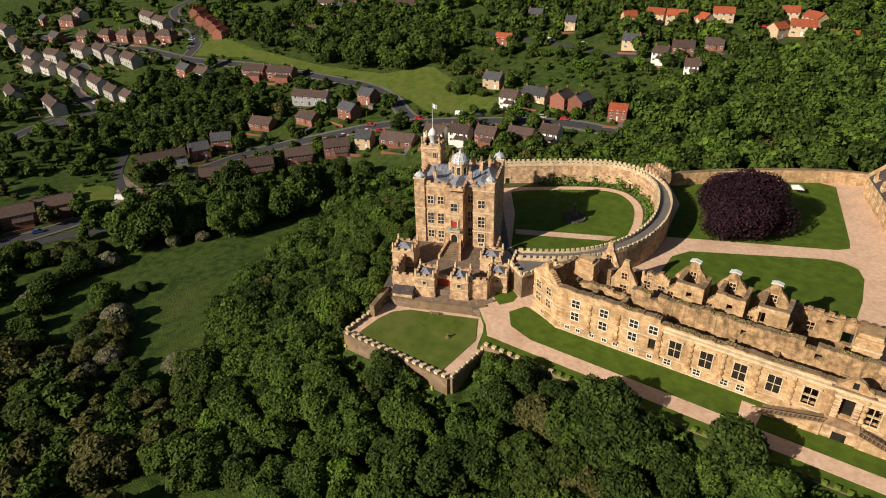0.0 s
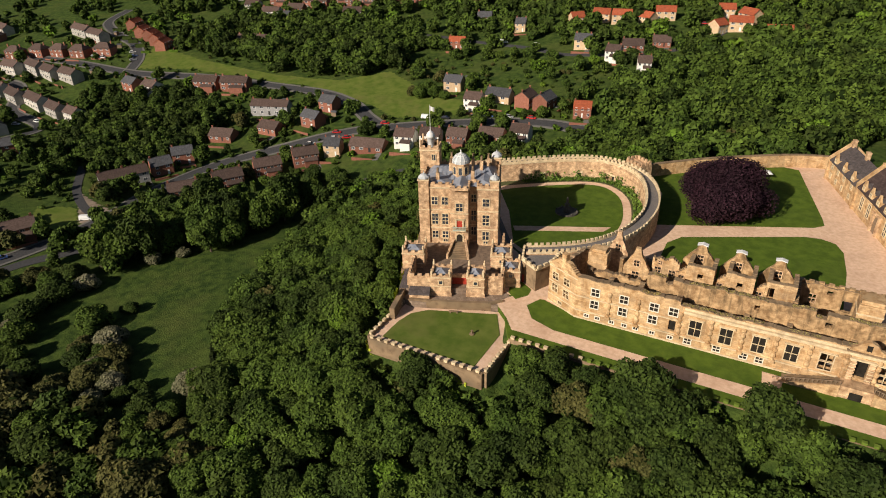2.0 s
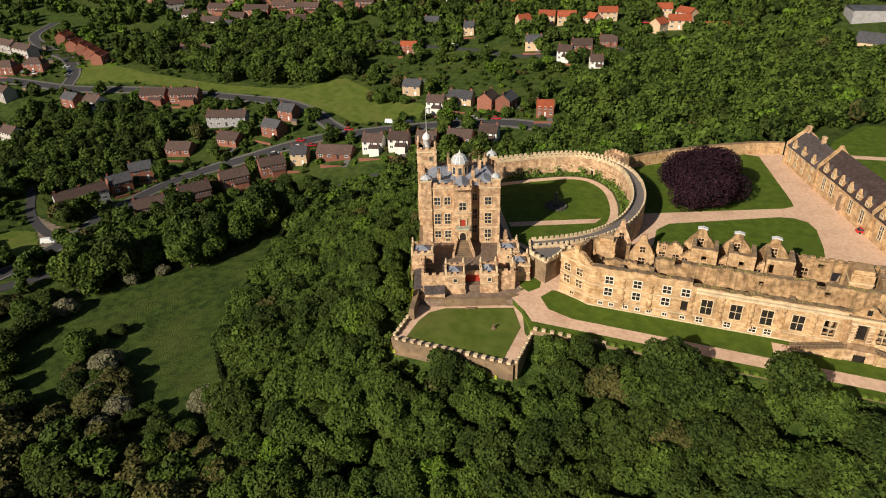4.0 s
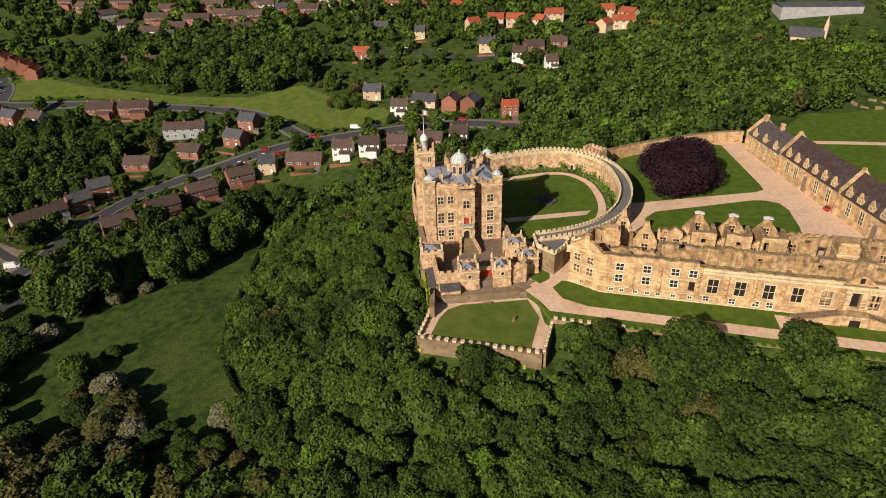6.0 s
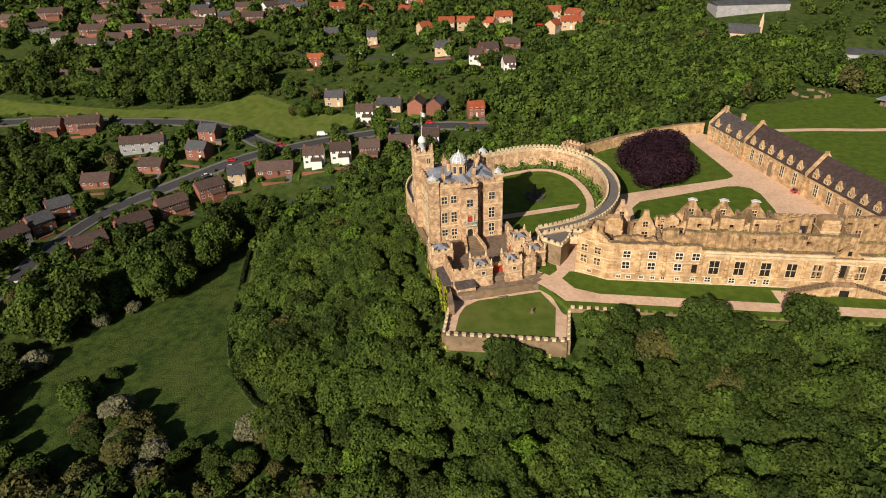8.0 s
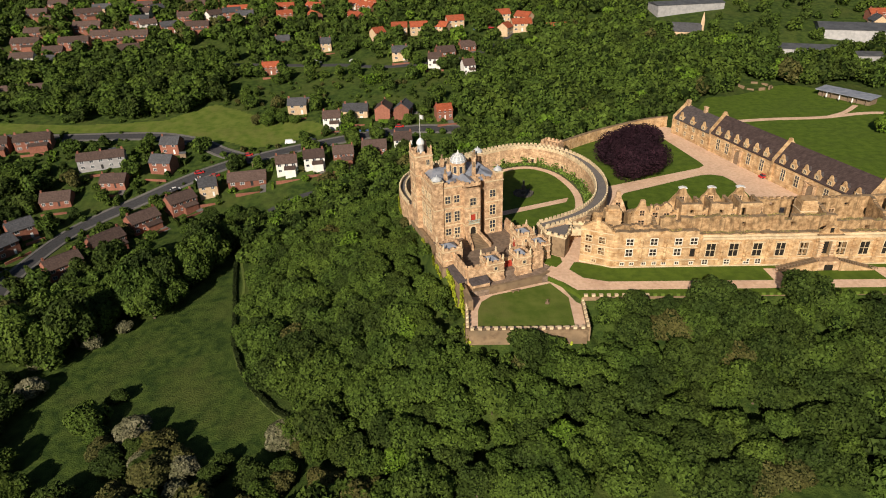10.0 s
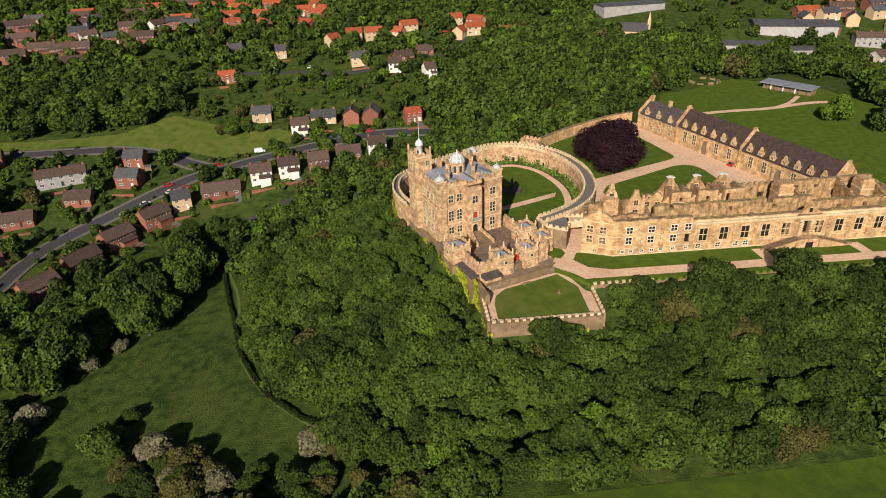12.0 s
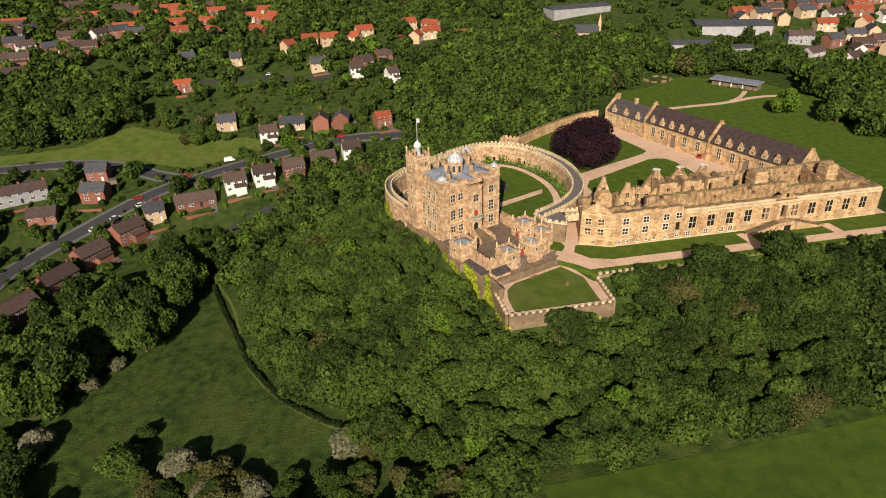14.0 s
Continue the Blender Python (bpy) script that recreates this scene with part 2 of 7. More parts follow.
# ---- the lie of the land ----
PLATEAU = [(-57, 97), (-60, 106), (-66, 110), (-84, 108.5), (-91, 108), (-94.2, 114), (-95.8, 121.5), (-102.4, 138), (-106.2, 146), (-107.2, 154), (-105, 164), (-99, 171.5), (-84, 184), (-66, 192), (-54, 198), (-2, 231), (30, 262), (90, 300), (210, 300), (300, 160), (300, 60), (120, 92), (0, 94)]


def plateau_distance(x, y):
    """Metres outside the castle plateau, 0 within it."""
    x, y = np.asarray(x, float), np.asarray(y, float)
    best = np.full(x.shape, 1e9)
    inside = np.zeros(x.shape, bool)
    for (ax, ay), (bx, by) in zip(PLATEAU, PLATEAU[1:] + PLATEAU[:1]):
        dx, dy = bx - ax, by - ay
        t = np.clip(((x - ax) * dx + (y - ay) * dy) / (dx * dx + dy * dy), 0, 1)
        best = np.minimum(best, np.hypot(x - ax - t * dx, y - ay - t * dy))
        cross = (ay > y) != (by > y)
        inside ^= cross & (x < (bx - ax) * (y - ay) / (by - ay + 1e-12) + ax)
    return np.where(inside, 0.0, best)


def smooth(t):
    t = np.clip(t, 0, 1)
    return t * t * (3 - 2 * t)


def land(x, y):
    """Height of the ground."""
    x, y = np.asarray(x, float), np.asarray(y, float)
    valley = -19 - 7 * smooth((-x - 90) / 110) + 7 * smooth((x + 60) / 160) + 6 * smooth((-x - 250) / 200)
    rise = np.where(y > 175, 0.15 * (y - 175) * smooth((y - 175) / 60), 0.0)
    rise = np.where(y > 450, 41 + 0.03 * (y - 450), rise)
    far = valley + rise
    d = plateau_distance(x, y)
    k = 1 - (1 - np.clip(d / np.where(x < -80, 58, np.where(y > 150, 62, 54)), 0, 1)) ** 1.7
    b = np.hypot(np.maximum(np.abs(x + 72.4) - 14, 0), np.maximum(np.abs(y - 95) - 11, 0))
    drop = -4.5 * smooth((d - 0.6) / 4.0) * smooth((-x - 60) / 25) * (1 - k)
    h = far * k + drop + 0.5 * np.sin(x * 0.05) * np.cos(y * 0.043) * k
    return np.where((d > 0) & (y < 112), np.maximum(h, -4.6 - 0.62 * b), h)


def height(x, y):
    return float(land(x, y))


def axis_steps(lo, hi, step, far):
    a = list(np.arange(lo, hi + 0.1, step))
    s, out = step, []
    v = lo
    while v > -far:
        s *= 1.25
        v -= s
        out.append(v)
    pre = out[::-1]
    s, out, v = step, [], a[-1]
    while v < far:
        s *= 1.25
        v += s
        out.append(v)
    return np.array(pre + a + out)


gx, gy = axis_steps(-330, 150, 4.0, 3000), axis_steps(-30, 340, 4.0, 3000)
gx = np.unique(np.concatenate([gx, np.arange(-126, -50, 1.0)]).round(3))
gy = np.unique(np.concatenate([gy, np.arange(76, 112, 1.0), np.arange(112, 210, 2.0)]).round(3))
GX, GY = np.meshgrid(gx, gy)
GZ = land(GX, GY)
nx, ny = len(gx), len(gy)
idx = np.arange(nx * ny).reshape(ny, nx)
quads = np.stack([idx[:-1, :-1], idx[:-1, 1:], idx[1:, 1:], idx[1:, :-1]], -1).reshape(-1, 4)
me = bpy.data.meshes.new("ground")
me.from_pydata(np.stack([GX, GY, GZ - 0.05], -1).reshape(-1, 3).tolist(), [], quads.tolist())
me.materials.append(MEADOW)
for p in me.polygons:
    p.use_smooth = True
tagged(new("ground", me), "rough green grassland falling from the castle hill to the valley", "ground", kind="structure")


def sheet(name, pts, z, material, label, category, thick=0.3):
    return tagged(part(name, prism(pts, z - thick, z), material), label, category, kind="structure")


def ribbon(name, pts, width, material, label, category, lift=0.12, offset=0.0, kind="structure"):
    """A strip laid over the land along a line."""
    pts = [Vector(p) for p in pts]
    line = []
    n = len(pts)
    for i in range(n - 1):
        p0, p1, p2, p3 = pts[max(i - 1, 0)], pts[i], pts[i + 1], pts[min(i + 2, n - 1)]
        m = max(2, int((p2 - p1).length / 3))
        for k in range(m):
            t = k / m
            line.append(0.5 * (2 * p1 + (p2 - p0) * t + (2 * p0 - 5 * p1 + 4 * p2 - p3) * t * t + (3 * p1 - p0 - 3 * p2 + p3) * t ** 3))
    line.append(pts[-1])
    bm = bmesh.new()
    rows = []
    for i, p in enumerate(line):
        d = (line[min(i + 1, len(line) - 1)] - line[max(i - 1, 0)]).normalized()
        s = Vector((-d.y, d.x))
        a, b = p + s * (offset + width / 2), p + s * (offset - width / 2)
        za, zb = height(a.x, a.y), height(b.x, b.y)
        rows.append([bm.verts.new(c) for c in ((a.x, a.y, za - 0.4), (a.x, a.y, za + lift), (b.x, b.y, zb + lift), (b.x, b.y, zb - 0.4))])
    for r, s in zip(rows, rows[1:]):
        for k in range(3):
            bm.faces.new((r[k], r[k + 1], s[k + 1], s[k]))
    return tagged(part(name, bm, material), label, category, kind=kind)


def draped(name, poly, material, label, category, cell=2.5, lift=0.05):
    """A turf sheet that follows the land inside a polygon."""
    xs, ys = [p[0] for p in poly], [p[1] for p in poly]
    bm = bmesh.new()
    X, Y = np.arange(min(xs), max(xs), cell), np.arange(min(ys), max(ys), cell)
    Z = land(*np.meshgrid(X, Y))
    vs = {}

    def vert(i, j):
        if (i, j) not in vs:
            vs[i, j] = bm.verts.new((X[i], Y[j], Z[j, i] + lift))
        return vs[i, j]

    for j in range(len(Y) - 1):
        for i in range(len(X) - 1):
            x, y, c = X[i] + cell / 2, Y[j] + cell / 2, False
            for (ax, ay), (bx, by) in zip(poly, poly[1:] + poly[:1]):
                if (ay > y) != (by > y) and x < (bx - ax) * (y - ay) / (by - ay) + ax:
                    c = not c
            if c:
                bm.faces.new((vert(i, j), vert(i + 1, j), vert(i + 1, j + 1), vert(i, j + 1)))
    return tagged(part(name, bm, material, smooth=True), label, category, kind="structure")


def arc(cx, cy, rx, ry, a0, a1, n):
    return [(cx + rx * math.cos(radians(a0 + (a1 - a0) * i / n)), cy + ry * math.sin(radians(a0 + (a1 - a0) * i / n))) for i in range(n + 1)]

# ---- castle grounds ----
sheet("court_gravel", [(-58, 111), (-47, 109), (46, 109), (46, 130), (26, 172), (8, 222), (-2, 231), (-58, 197), (-100, 172), (-101, 140), (-97, 128), (-70, 112)], 0.02, GRAVEL, "pale pinkish gravel of the castle courtyards", "gravel", 0.6)
sheet("beech_lawn", [(-41, 163.5), (-1, 180.5), (1.5, 183), (1, 187), (-7, 224), (-13, 225), (-52, 200), (-44, 186)], 0.08, LAWN, "mown green lawn under the copper beech tree", "lawn", 0.1)
sheet("court_lawn", [(-36, 131), (6, 131), (7, 157), (6.3, 168), (4.5, 172.5), (1, 174), (-3, 173.5), (-33, 159), (-36, 154)], 0.08, LAWN, "mown green lawn in the great court", "lawn", 0.1)
sheet("park_lawn", [(12, 222), (36, 130), (44, 128), (120, 120), (128, 190), (112, 268), (74, 298), (42, 288), (20, 250)], 0.04, LAWN, "open mown park grass behind the stable range", "lawn", 0.1)
ribbon("park_path", [(16, 232), (47, 236), (70, 237), (93, 242), (112, 240)], 3.2, GRAVEL, "pale gravel path across the park grass", "footpath", lift=0.09)
ribbon("park_path", [(74, 238), (84, 244), (94, 254)], 2.2, GRAVEL, "pale gravel path branching to the pavilion", "footpath", lift=0.1)
sheet("terrace_ground", [(-58, 95.4), (60, 94.4), (60, 109.6), (-47, 109.6), (-56, 113), (-63, 112), (-66, 107), (-62, 103)], 0.03, LAWN, "grass strip of the long terrace", "lawn", 1.7)
sheet("terrace_path", [(-66, 107), (-61, 102), (-58.5, 98.6), (60, 97.4), (60, 101), (-50, 102.4), (-56, 104.5), (-59, 109), (-57, 113), (-50, 119), (-52, 127), (-57, 126), (-60, 118), (-63, 112)], 0.08, GRAVEL, "pinkish gravel drive along the terrace front", "gravel", 0.3)
sheet("terrace_link", [(-7.5, 101), (-4.5, 101), (-4, 107.8), (-8, 107.8)], 0.09, GRAVEL, "short gravel path to the terrace stairs", "gravel", 0.3)
sheet("terrace_link", [(21, 100.8), (24, 100.7), (23.5, 107.5), (20, 107.5)], 0.09, GRAVEL, "short gravel path to the terrace stairs", "gravel", 0.3)


def crenels(bm, pts, z, th=0.5, w=0.9, gap=0.75, h=0.75, sill=0.5):
    """A parapet with battlements along a line of points."""
    for p, q in zip(pts, pts[1:]):
        m, L = wall_frame(p, q)
        if L < 0.3:
            continue
        add_box(bm, 0, L, -th / 2, th / 2, z, z + sill, m)
        n = max(1, round(L / (w + gap)))
        s = L / n
        for i in range(n):
            add_box(bm, i * s + s * 0.22, i * s + s * 0.78, -th / 2, th / 2, z + sill, z + sill + h, m)
    return bm


def strip(bm, pts_in, pts_out, z0, z1):
    """A ring segment between two lines of points."""
    n = len(pts_in)
    rows = [[bm.verts.new((x, y, z)) for (x, y), z in ((a, z0), (a, z1), (b, z1), (b, z0))] for a, b in zip(pts_in, pts_out)]
    for r, s in zip(rows, rows[1:]):
        for k in range(4):
            bm.faces.new((r[k], r[(k + 1) % 4], s[(k + 1) % 4], s[k]))
    bm.faces.new(rows[0]), bm.faces.new(rows[-1][::-1])
    bmesh.ops.recalc_face_normals(bm, faces=bm.faces)
    return bm


def offset_line(pts, d):
    out = []
    for i, p in enumerate(pts):
        a, b = Vector(pts[max(i - 1, 0)]), Vector(pts[min(i + 1, len(pts) - 1)])
        t = (b - a).normalized()
        out.append((p[0] - t.y * d, p[1] + t.x * d))
    return out


def smooth_line(pts, n=4):
    pts = [Vector(p) for p in pts]
    out = []
    for i in range(len(pts) - 1):
        p0, p1, p2, p3 = pts[max(i - 1, 0)], pts[i], pts[i + 1], pts[min(i + 2, len(pts) - 1)]
        for k in range(n):
            t = k / n
            v = 0.5 * (2 * p1 + (p2 - p0) * t + (2 * p0 - 5 * p1 + 4 * p2 - p3) * t * t + (3 * p1 - p0 - 3 * p2 + p3) * t ** 3)
            out.append((v.x, v.y))
    out.append((pts[-1].x, pts[-1].y))
    return out


def stone_window(parent, m, w, h, nx=2, nz=2, pane=GLASS, depth=0.25, mat_=None):
    """Mullioned stone window facing -y of m, centred on it."""
    f, b = 0.2, 0.12
    cw, ch_ = (w - b * (nx - 1)) / nx, (h - b * (nz - 1)) / nz
    lights = [(f + i * (cw + b), f + i * (cw + b) + cw, f + k * (ch_ + b), f + k * (ch_ + b) + ch_) for i in range(nx) for k in range(nz)]
    bm = clean(add_wall(bmesh.new(), w + 2 * f, 0.0, h + 2 * f, depth + 0.16, lights, y=-0.16))
    bm.transform(m @ pose(-w / 2 - f, 0, -h / 2 - f))
    win = part("window", bm, mat_ or STONE_TRIM, parent)
    # a VOID pane is no glass: a sheet coloured as the shade behind
    if pane:
        part("pane", box(-w / 2, w / 2, -0.03, 0.06, -h / 2, h / 2, m), pane, win)
    return win


def ivy(parent, p, q, z0, z1, seed, cover=0.75, out=0.25):
    """Sprays of creeper leaves over a wall face from p to q (outside to the right of the way)."""
    rg = np.random.default_rng(seed)
    m, L = wall_frame(p, q)
    bm = bmesh.new()
    n = int(L * (z1 - z0) * 5 * cover)
    for _ in range(n):
        x, f = rg.uniform(0, L), rg.uniform(0, 1)
        lim = 0.5 + 1.1 * noise.noise(Vector((x * 0.22, seed * 1.7, 0))) + 0.25 * noise.noise(Vector((x * 1.3, seed, 5)))
        if f > lim:
            continue
        s, a = rg.uniform(0.3, 0.55), rg.uniform(0, 6.28)
        c = Vector((x, -rg.uniform(0.05, out), z0 + f * (z1 - z0)))
        u = Vector((math.cos(a), rg.uniform(-0.4, 0.4), math.sin(a))) * s
        v = Vector((-math.sin(a), rg.uniform(-0.5, 0.1), math.cos(a))) * s * 0.8
        bm.faces.new([bm.verts.new(m @ (c + d)) for d in (u, v, -u, -v)])
    if parent is None:
        return tagged(part("ivy", bm, IVY), "bright yellow-green ivy climbing the castle wall", "ivy", kind="stuff")
    return part("ivy", bm, IVY, parent)


# ---- the keep ----
KM = pose(-95, 122.5, 0, 0, 0, 21.5)
keep = thing("keep", "tall square sandstone castle keep with corner turrets and lead roofs", "castle", KM)
part("wall", prism([(0, 0), (8.3, 0), (8.3, 0.6), (12.9, 0.6), (12.9, 2.2), (15.2, 2.2), (15.2, -0.5), (20.5, -0.5), (20.5, 16), (0, 16)], -6, 18.2), STONE, keep)
part("porch_bay", box(8.3, 12.9, -2.2, 0.6, -1, 17.2), STONE, keep)
for z, o in ((6.3, 0.12), (11.6, 0.12), (17.9, 0.22)):
    bands = [(-o, 8.3, -o, 0), (15.2 - o, 20.5 + o, -0.5 - o, -0.5), (-o, 0, 0, 16), (20.5, 20.5 + o, -0.5, 16), (12.9, 15.2, 2.2 - o, 2.2)]
    if z < 17:
        bands += [(8.3 - o, 12.9 + o, -2.2 - o, -2.2), (12.9, 12.9 + o, -2.2, 0.6), (8.3 - o, 8.3, -2.2, 0)]
    for b in bands:
        part("string_course", box(*b, z, z + 0.32), STONE_TRIM, keep)
bm = bmesh.new()
crenels(bm, [(2.6, 0.3), (8.3, 0.3), (8.3, -1.9), (12.9, -1.9), (12.9, 2.5), (15.2, 2.5), (15.2, -0.2), (18.4, -0.2)], 18.2, h=0.55, sill=0.75)
crenels(bm, [(20.2, 2.4), (20.2, 13.8)], 18.2, h=0.55, sill=0.75)
crenels(bm, [(0.3, 2.6), (0.3, 11.6)], 18.2, h=0.55, sill=0.75)
crenels(bm, [(4, 15.7), (18.2, 15.7)], 18.2, h=0.55, sill=0.75)
part("battlement", bm, STONE, keep)


def hipped(bm, x0, x1, y0, y1, z0, z1, run):
    """Hipped roof with its ridge along the longer side."""
    if x1 - x0 >= y1 - y0:
        ym = (y0 + y1) / 2
        top = [(x0 + run, ym, z1), (x1 - run, ym, z1)]
        lo = [(x0, y0, z0), (x1, y0, z0), (x1, y1, z0), (x0, y1, z0)]
        fs = ((0, 1, 5, 4), (1, 2, 5), (2, 3, 4, 5), (3, 0, 4))
    else:
        xm = (x0 + x1) / 2
        top = [(xm, y0 + run, z1), (xm, y1 - run, z1)]
        lo = [(x0, y0, z0), (x1, y0, z0), (x1, y1, z0), (x0, y1, z0)]
        fs = ((0, 1, 4), (1, 2, 5, 4), (2, 3, 5), (3, 0, 4, 5))
    vs = [bm.verts.new(c) for c in lo + top]
    for f in fs:
        bm.faces.new([vs[i] for i in f])
    bm.faces.new([vs[i] for i in (3, 2, 1, 0)])
    return bm


def seams(bm, x0, x1, y0, y1, z0, z1, n):
    """Lead rolls up both slopes of a roof whose ridge runs along x."""
    ym = (y0 + y1) / 2
    for i in range(n):
        x = x0 + (i + 0.5) * (x1 - x0) / n
        for ya in (y0, y1):
            k = (z1 - z0) / abs(ym - ya)
            L = math.hypot(ym - ya, z1 - z0)
            add_box(bm, -0.05, 0.05, 0, L, 0, 0.09, pose(x, ya, z0, math.degrees(math.atan(k)), 0, 0 if ya < ym else 180))
    return bm


roof = part("roof", hipped(hipped(bmesh.new(), 1.0, 19.6, 4.6, 15.4, 18.4, 20.0, 2.2), 8.6, 12.6, -1.6, 7, 18.3, 19.3, 1.0), LEAD, keep, "blue-grey lead sheet roof")
bm = hipped(hipped(bmesh.new(), 0.8, 8.1, 0.8, 9.5, 18.35, 19.4, 2.4), 13.1, 19.9, 0.4, 9.5, 18.35, 19.4, 2.2)
part("roof_wing", bm, LEAD, roof)
part("lead_roll", seams(bmesh.new(), 3.4, 17.2, 4.6, 15.4, 18.42, 20.0, 12), LEAD, roof)


CAP_LEAD = mat("cap_lead", (0.4, 0.42, 0.46), (0.56, 0.58, 0.6), 1.0, rough=0.5)


def turret(u, v, s, top, cap):
    t = part("turret", box(u - s, u + s, v - s, v + s, 2, top), STONE, keep)
    part("cap", lathe([(s * 1.12, top), (s * 1.14, top + 0.2), (s * 0.98, top + cap * 0.45), (s * 0.6, top + cap * 0.8), (0.14, top + cap), (0.12, top + cap + 0.35), (0, top + cap + 0.6)], 8, u, v, math.pi / 8), CAP_LEAD, t, "pale lead domed cap")
    part("moulding", box(u - s - 0.15, u + s + 0.15, v - s - 0.15, v + s + 0.15, top - 0.4, top), STONE_TRIM, t)
    part("moulding", box(u - s - 0.12, u + s + 0.12, v - s - 0.12, v + s + 0.12, 11.7, 11.95), STONE_TRIM, t)


turret(1.1, 0.9, 1.35, 20.4, 1.1)
turret(19.5, 0.7, 1.15, 20.6, 1.1)
turret(19.4, 15.0, 1.3, 21.3, 1.3)
# domed lantern
drum = part("lantern_drum", lathe([(2.35, 18), (2.35, 21.9), (2.55, 22.0), (2.55, 22.3), (0, 22.3)], 8, 10.2, 7.7, math.pi / 8), STONE, keep)
for i in range(8):
    a = i * 45
    m = pose(10.2, 7.7, 20.3, 0, 0, a) @ pose(0, -2.17, 0)
    part("opening", box(-0.45, 0.45, -0.05, 0.1, -1.0, 1.0, m), GLASS, drum)
    part("surround", add_box(add_box(box(-0.62, -0.45, -0.08, 0.1, -1.1, 1.25, m), 0.45, 0.62, -0.08, 0.1, -1.1, 1.25, m), -0.45, 0.45, -0.08, 0.1, 1.0, 1.25, m), STONE_TRIM, drum)
dome_prof = [(2.35 * math.cos(radians(a)), 22.3 + 2.35 * math.sin(radians(a))) for a in (0, 18, 36, 54, 70, 84)] + [(0, 24.66)]
dome = part("dome", lathe(dome_prof, 16, 10.2, 7.7), mat('pale_lead', (0.36, 0.39, 0.43), (0.5, 0.53, 0.56), 1.0, rough=0.45), keep, "lead dome with white ribs", smooth=True)
bm = bmesh.new()
for i in range(12):
    for (r0, z0), (r1, z1) in zip(dome_prof[:-1], dome_prof[1:]):
        m = pose(10.2, 7.7, 0, 0, 0, i * 30)
        vs = [bm.verts.new(m @ Vector(c)) for c in ((r0 + 0.09, -0.17, z0), (r0 + 0.09, 0.17, z0), (r1 + 0.07, 0.13, z1 + 0.05), (r1 + 0.07, -0.13, z1 + 0.05))]
        bm.faces.new(vs)
for (r, z) in (dome_prof[1], dome_prof[3]):
    add_lathe(bm, [(r + 0.05, z - 0.08), (r + 0.12, z), (r + 0.02, z + 0.09)], 16, 10.2, 7.7)
part("rib", bm, WHITE_LEAD, dome)
part("finial", lathe([(0.3, 24.6), (0.35, 24.9), (0.15, 25.1), (0.2, 25.4), (0, 25.8)], 8, 10.2, 7.7), WHITE_LEAD, dome)
# stair tower with cupola and flag
tower = part("stair_tower", box(-1.4, 3.9, 11.6, 17, -8, 24), STONE, keep)
part("battlement", crenels(bmesh.new(), [(-1.2, 11.8), (3.7, 11.8), (3.7, 16.8), (-1.2, 16.8), (-1.2, 11.8)], 24, h=0.6), STONE, tower)
for z0, z1 in ((23.6, 24), (18, 18.3), (11.6, 11.9)):
    part("string_course", box(-1.53, 4.03, 11.47, 17.13, z0, z1), STONE_TRIM, tower)
for x, y in ((-1.1, 11.9), (3.6, 11.9), (3.6, 16.7), (-1.1, 16.7)):
    part("pinnacle", lathe([(0.3, 24.5), (0.3, 26.2), (0.36, 26.3), (0, 27.0)], 6, x, y), STONE, tower)
part("cupola", lathe([(1.0, 24), (1.0, 26.6), (1.2, 26.7), (1.2, 26.9), (1.15, 27.3), (0.85, 27.9), (0.4, 28.3), (0.12, 28.5), (0.1, 28.9), (0, 29)], 12, 1.3, 14.3), WHITE_LEAD, tower, smooth=True)
part("flagpole", lathe([(0.09, 28), (0.05, 35.5), (0, 35.6)], 6, 1.3, 14.3), WHITE_LEAD, tower)
bm = bmesh.new()
rows = [[bm.verts.new((1.3 + 0.05 + 0.2 * i, 14.3 + 0.12 * math.sin(i * 1.3), 35.2 - 1.2 * k - 0.06 * i)) for k in (0, 1)] for i in range(7)]
for r, s in zip(rows, rows[1:]):
    bm.faces.new((r[0], r[1], s[1], s[0]))
part("flag", bm, WHITE_LEAD, tower)
for z in (21.8, 15.5, 9):
    stone_window(tower, pose(2.4, 11.6, z), 0.9, 1.5, 2, 1)
    stone_window(tower, pose(-1.4, 14, z - 1, 0, 0, -90), 0.8, 1.4, 1, 1)
# windows of the front and the west side
for u in (3.9, 6.6):
    for z, h in ((4.4, 1.9), (9.0, 3.0), (14.3, 2.1)):
        stone_window(keep, pose(u, 0, z), 1.55, h, 2, 2 if h < 2.5 else 3)
for z, h in ((4.6, 2.4), (9.2, 3.0), (14.3, 2.1)):
    stone_window(keep, pose(17.4, -0.5, z), 1.7, h, 2, 2 if h < 2.5 else 3)
    stone_window(keep, pose(14.0, 2.2, z), 1.2, h, 2, 2)
    for v in (3.9, 6.7, 9.6):
        stone_window(keep, pose(0, v, z, 0, 0, -90), 1.5, h, 2, 2 if h < 2.5 else 3)
    for v in (4, 8, 12):
        stone_window(keep, pose(20.5, v, z, 0, 0, 90), 1.5, h, 2, 2)
stone_window(keep, pose(10.6, -2.2, 13.6), 1.7, 2.1, 2, 2)
for u in (6.6, 17.4):
    stone_window(keep, pose(u, -0.5 if u > 10 else 0, 2.0 + 0.6), 1.1, 0.7, 2, 1)
door = part("balcony_door", box(9.9, 11.3, -2.26, -2.15, 7.5, 9.6), RED_DOOR, keep, "red balcony doors")
part("pediment", add_prism(bmesh.new(), [(9.2, -2.6), (12.0, -2.6), (12.0, -2.2), (9.2, -2.2)], 10.1, lambda x, y: 10.3 + 0.9 * (1 - abs(x - 10.6) / 1.4)), STONE_TRIM, door)
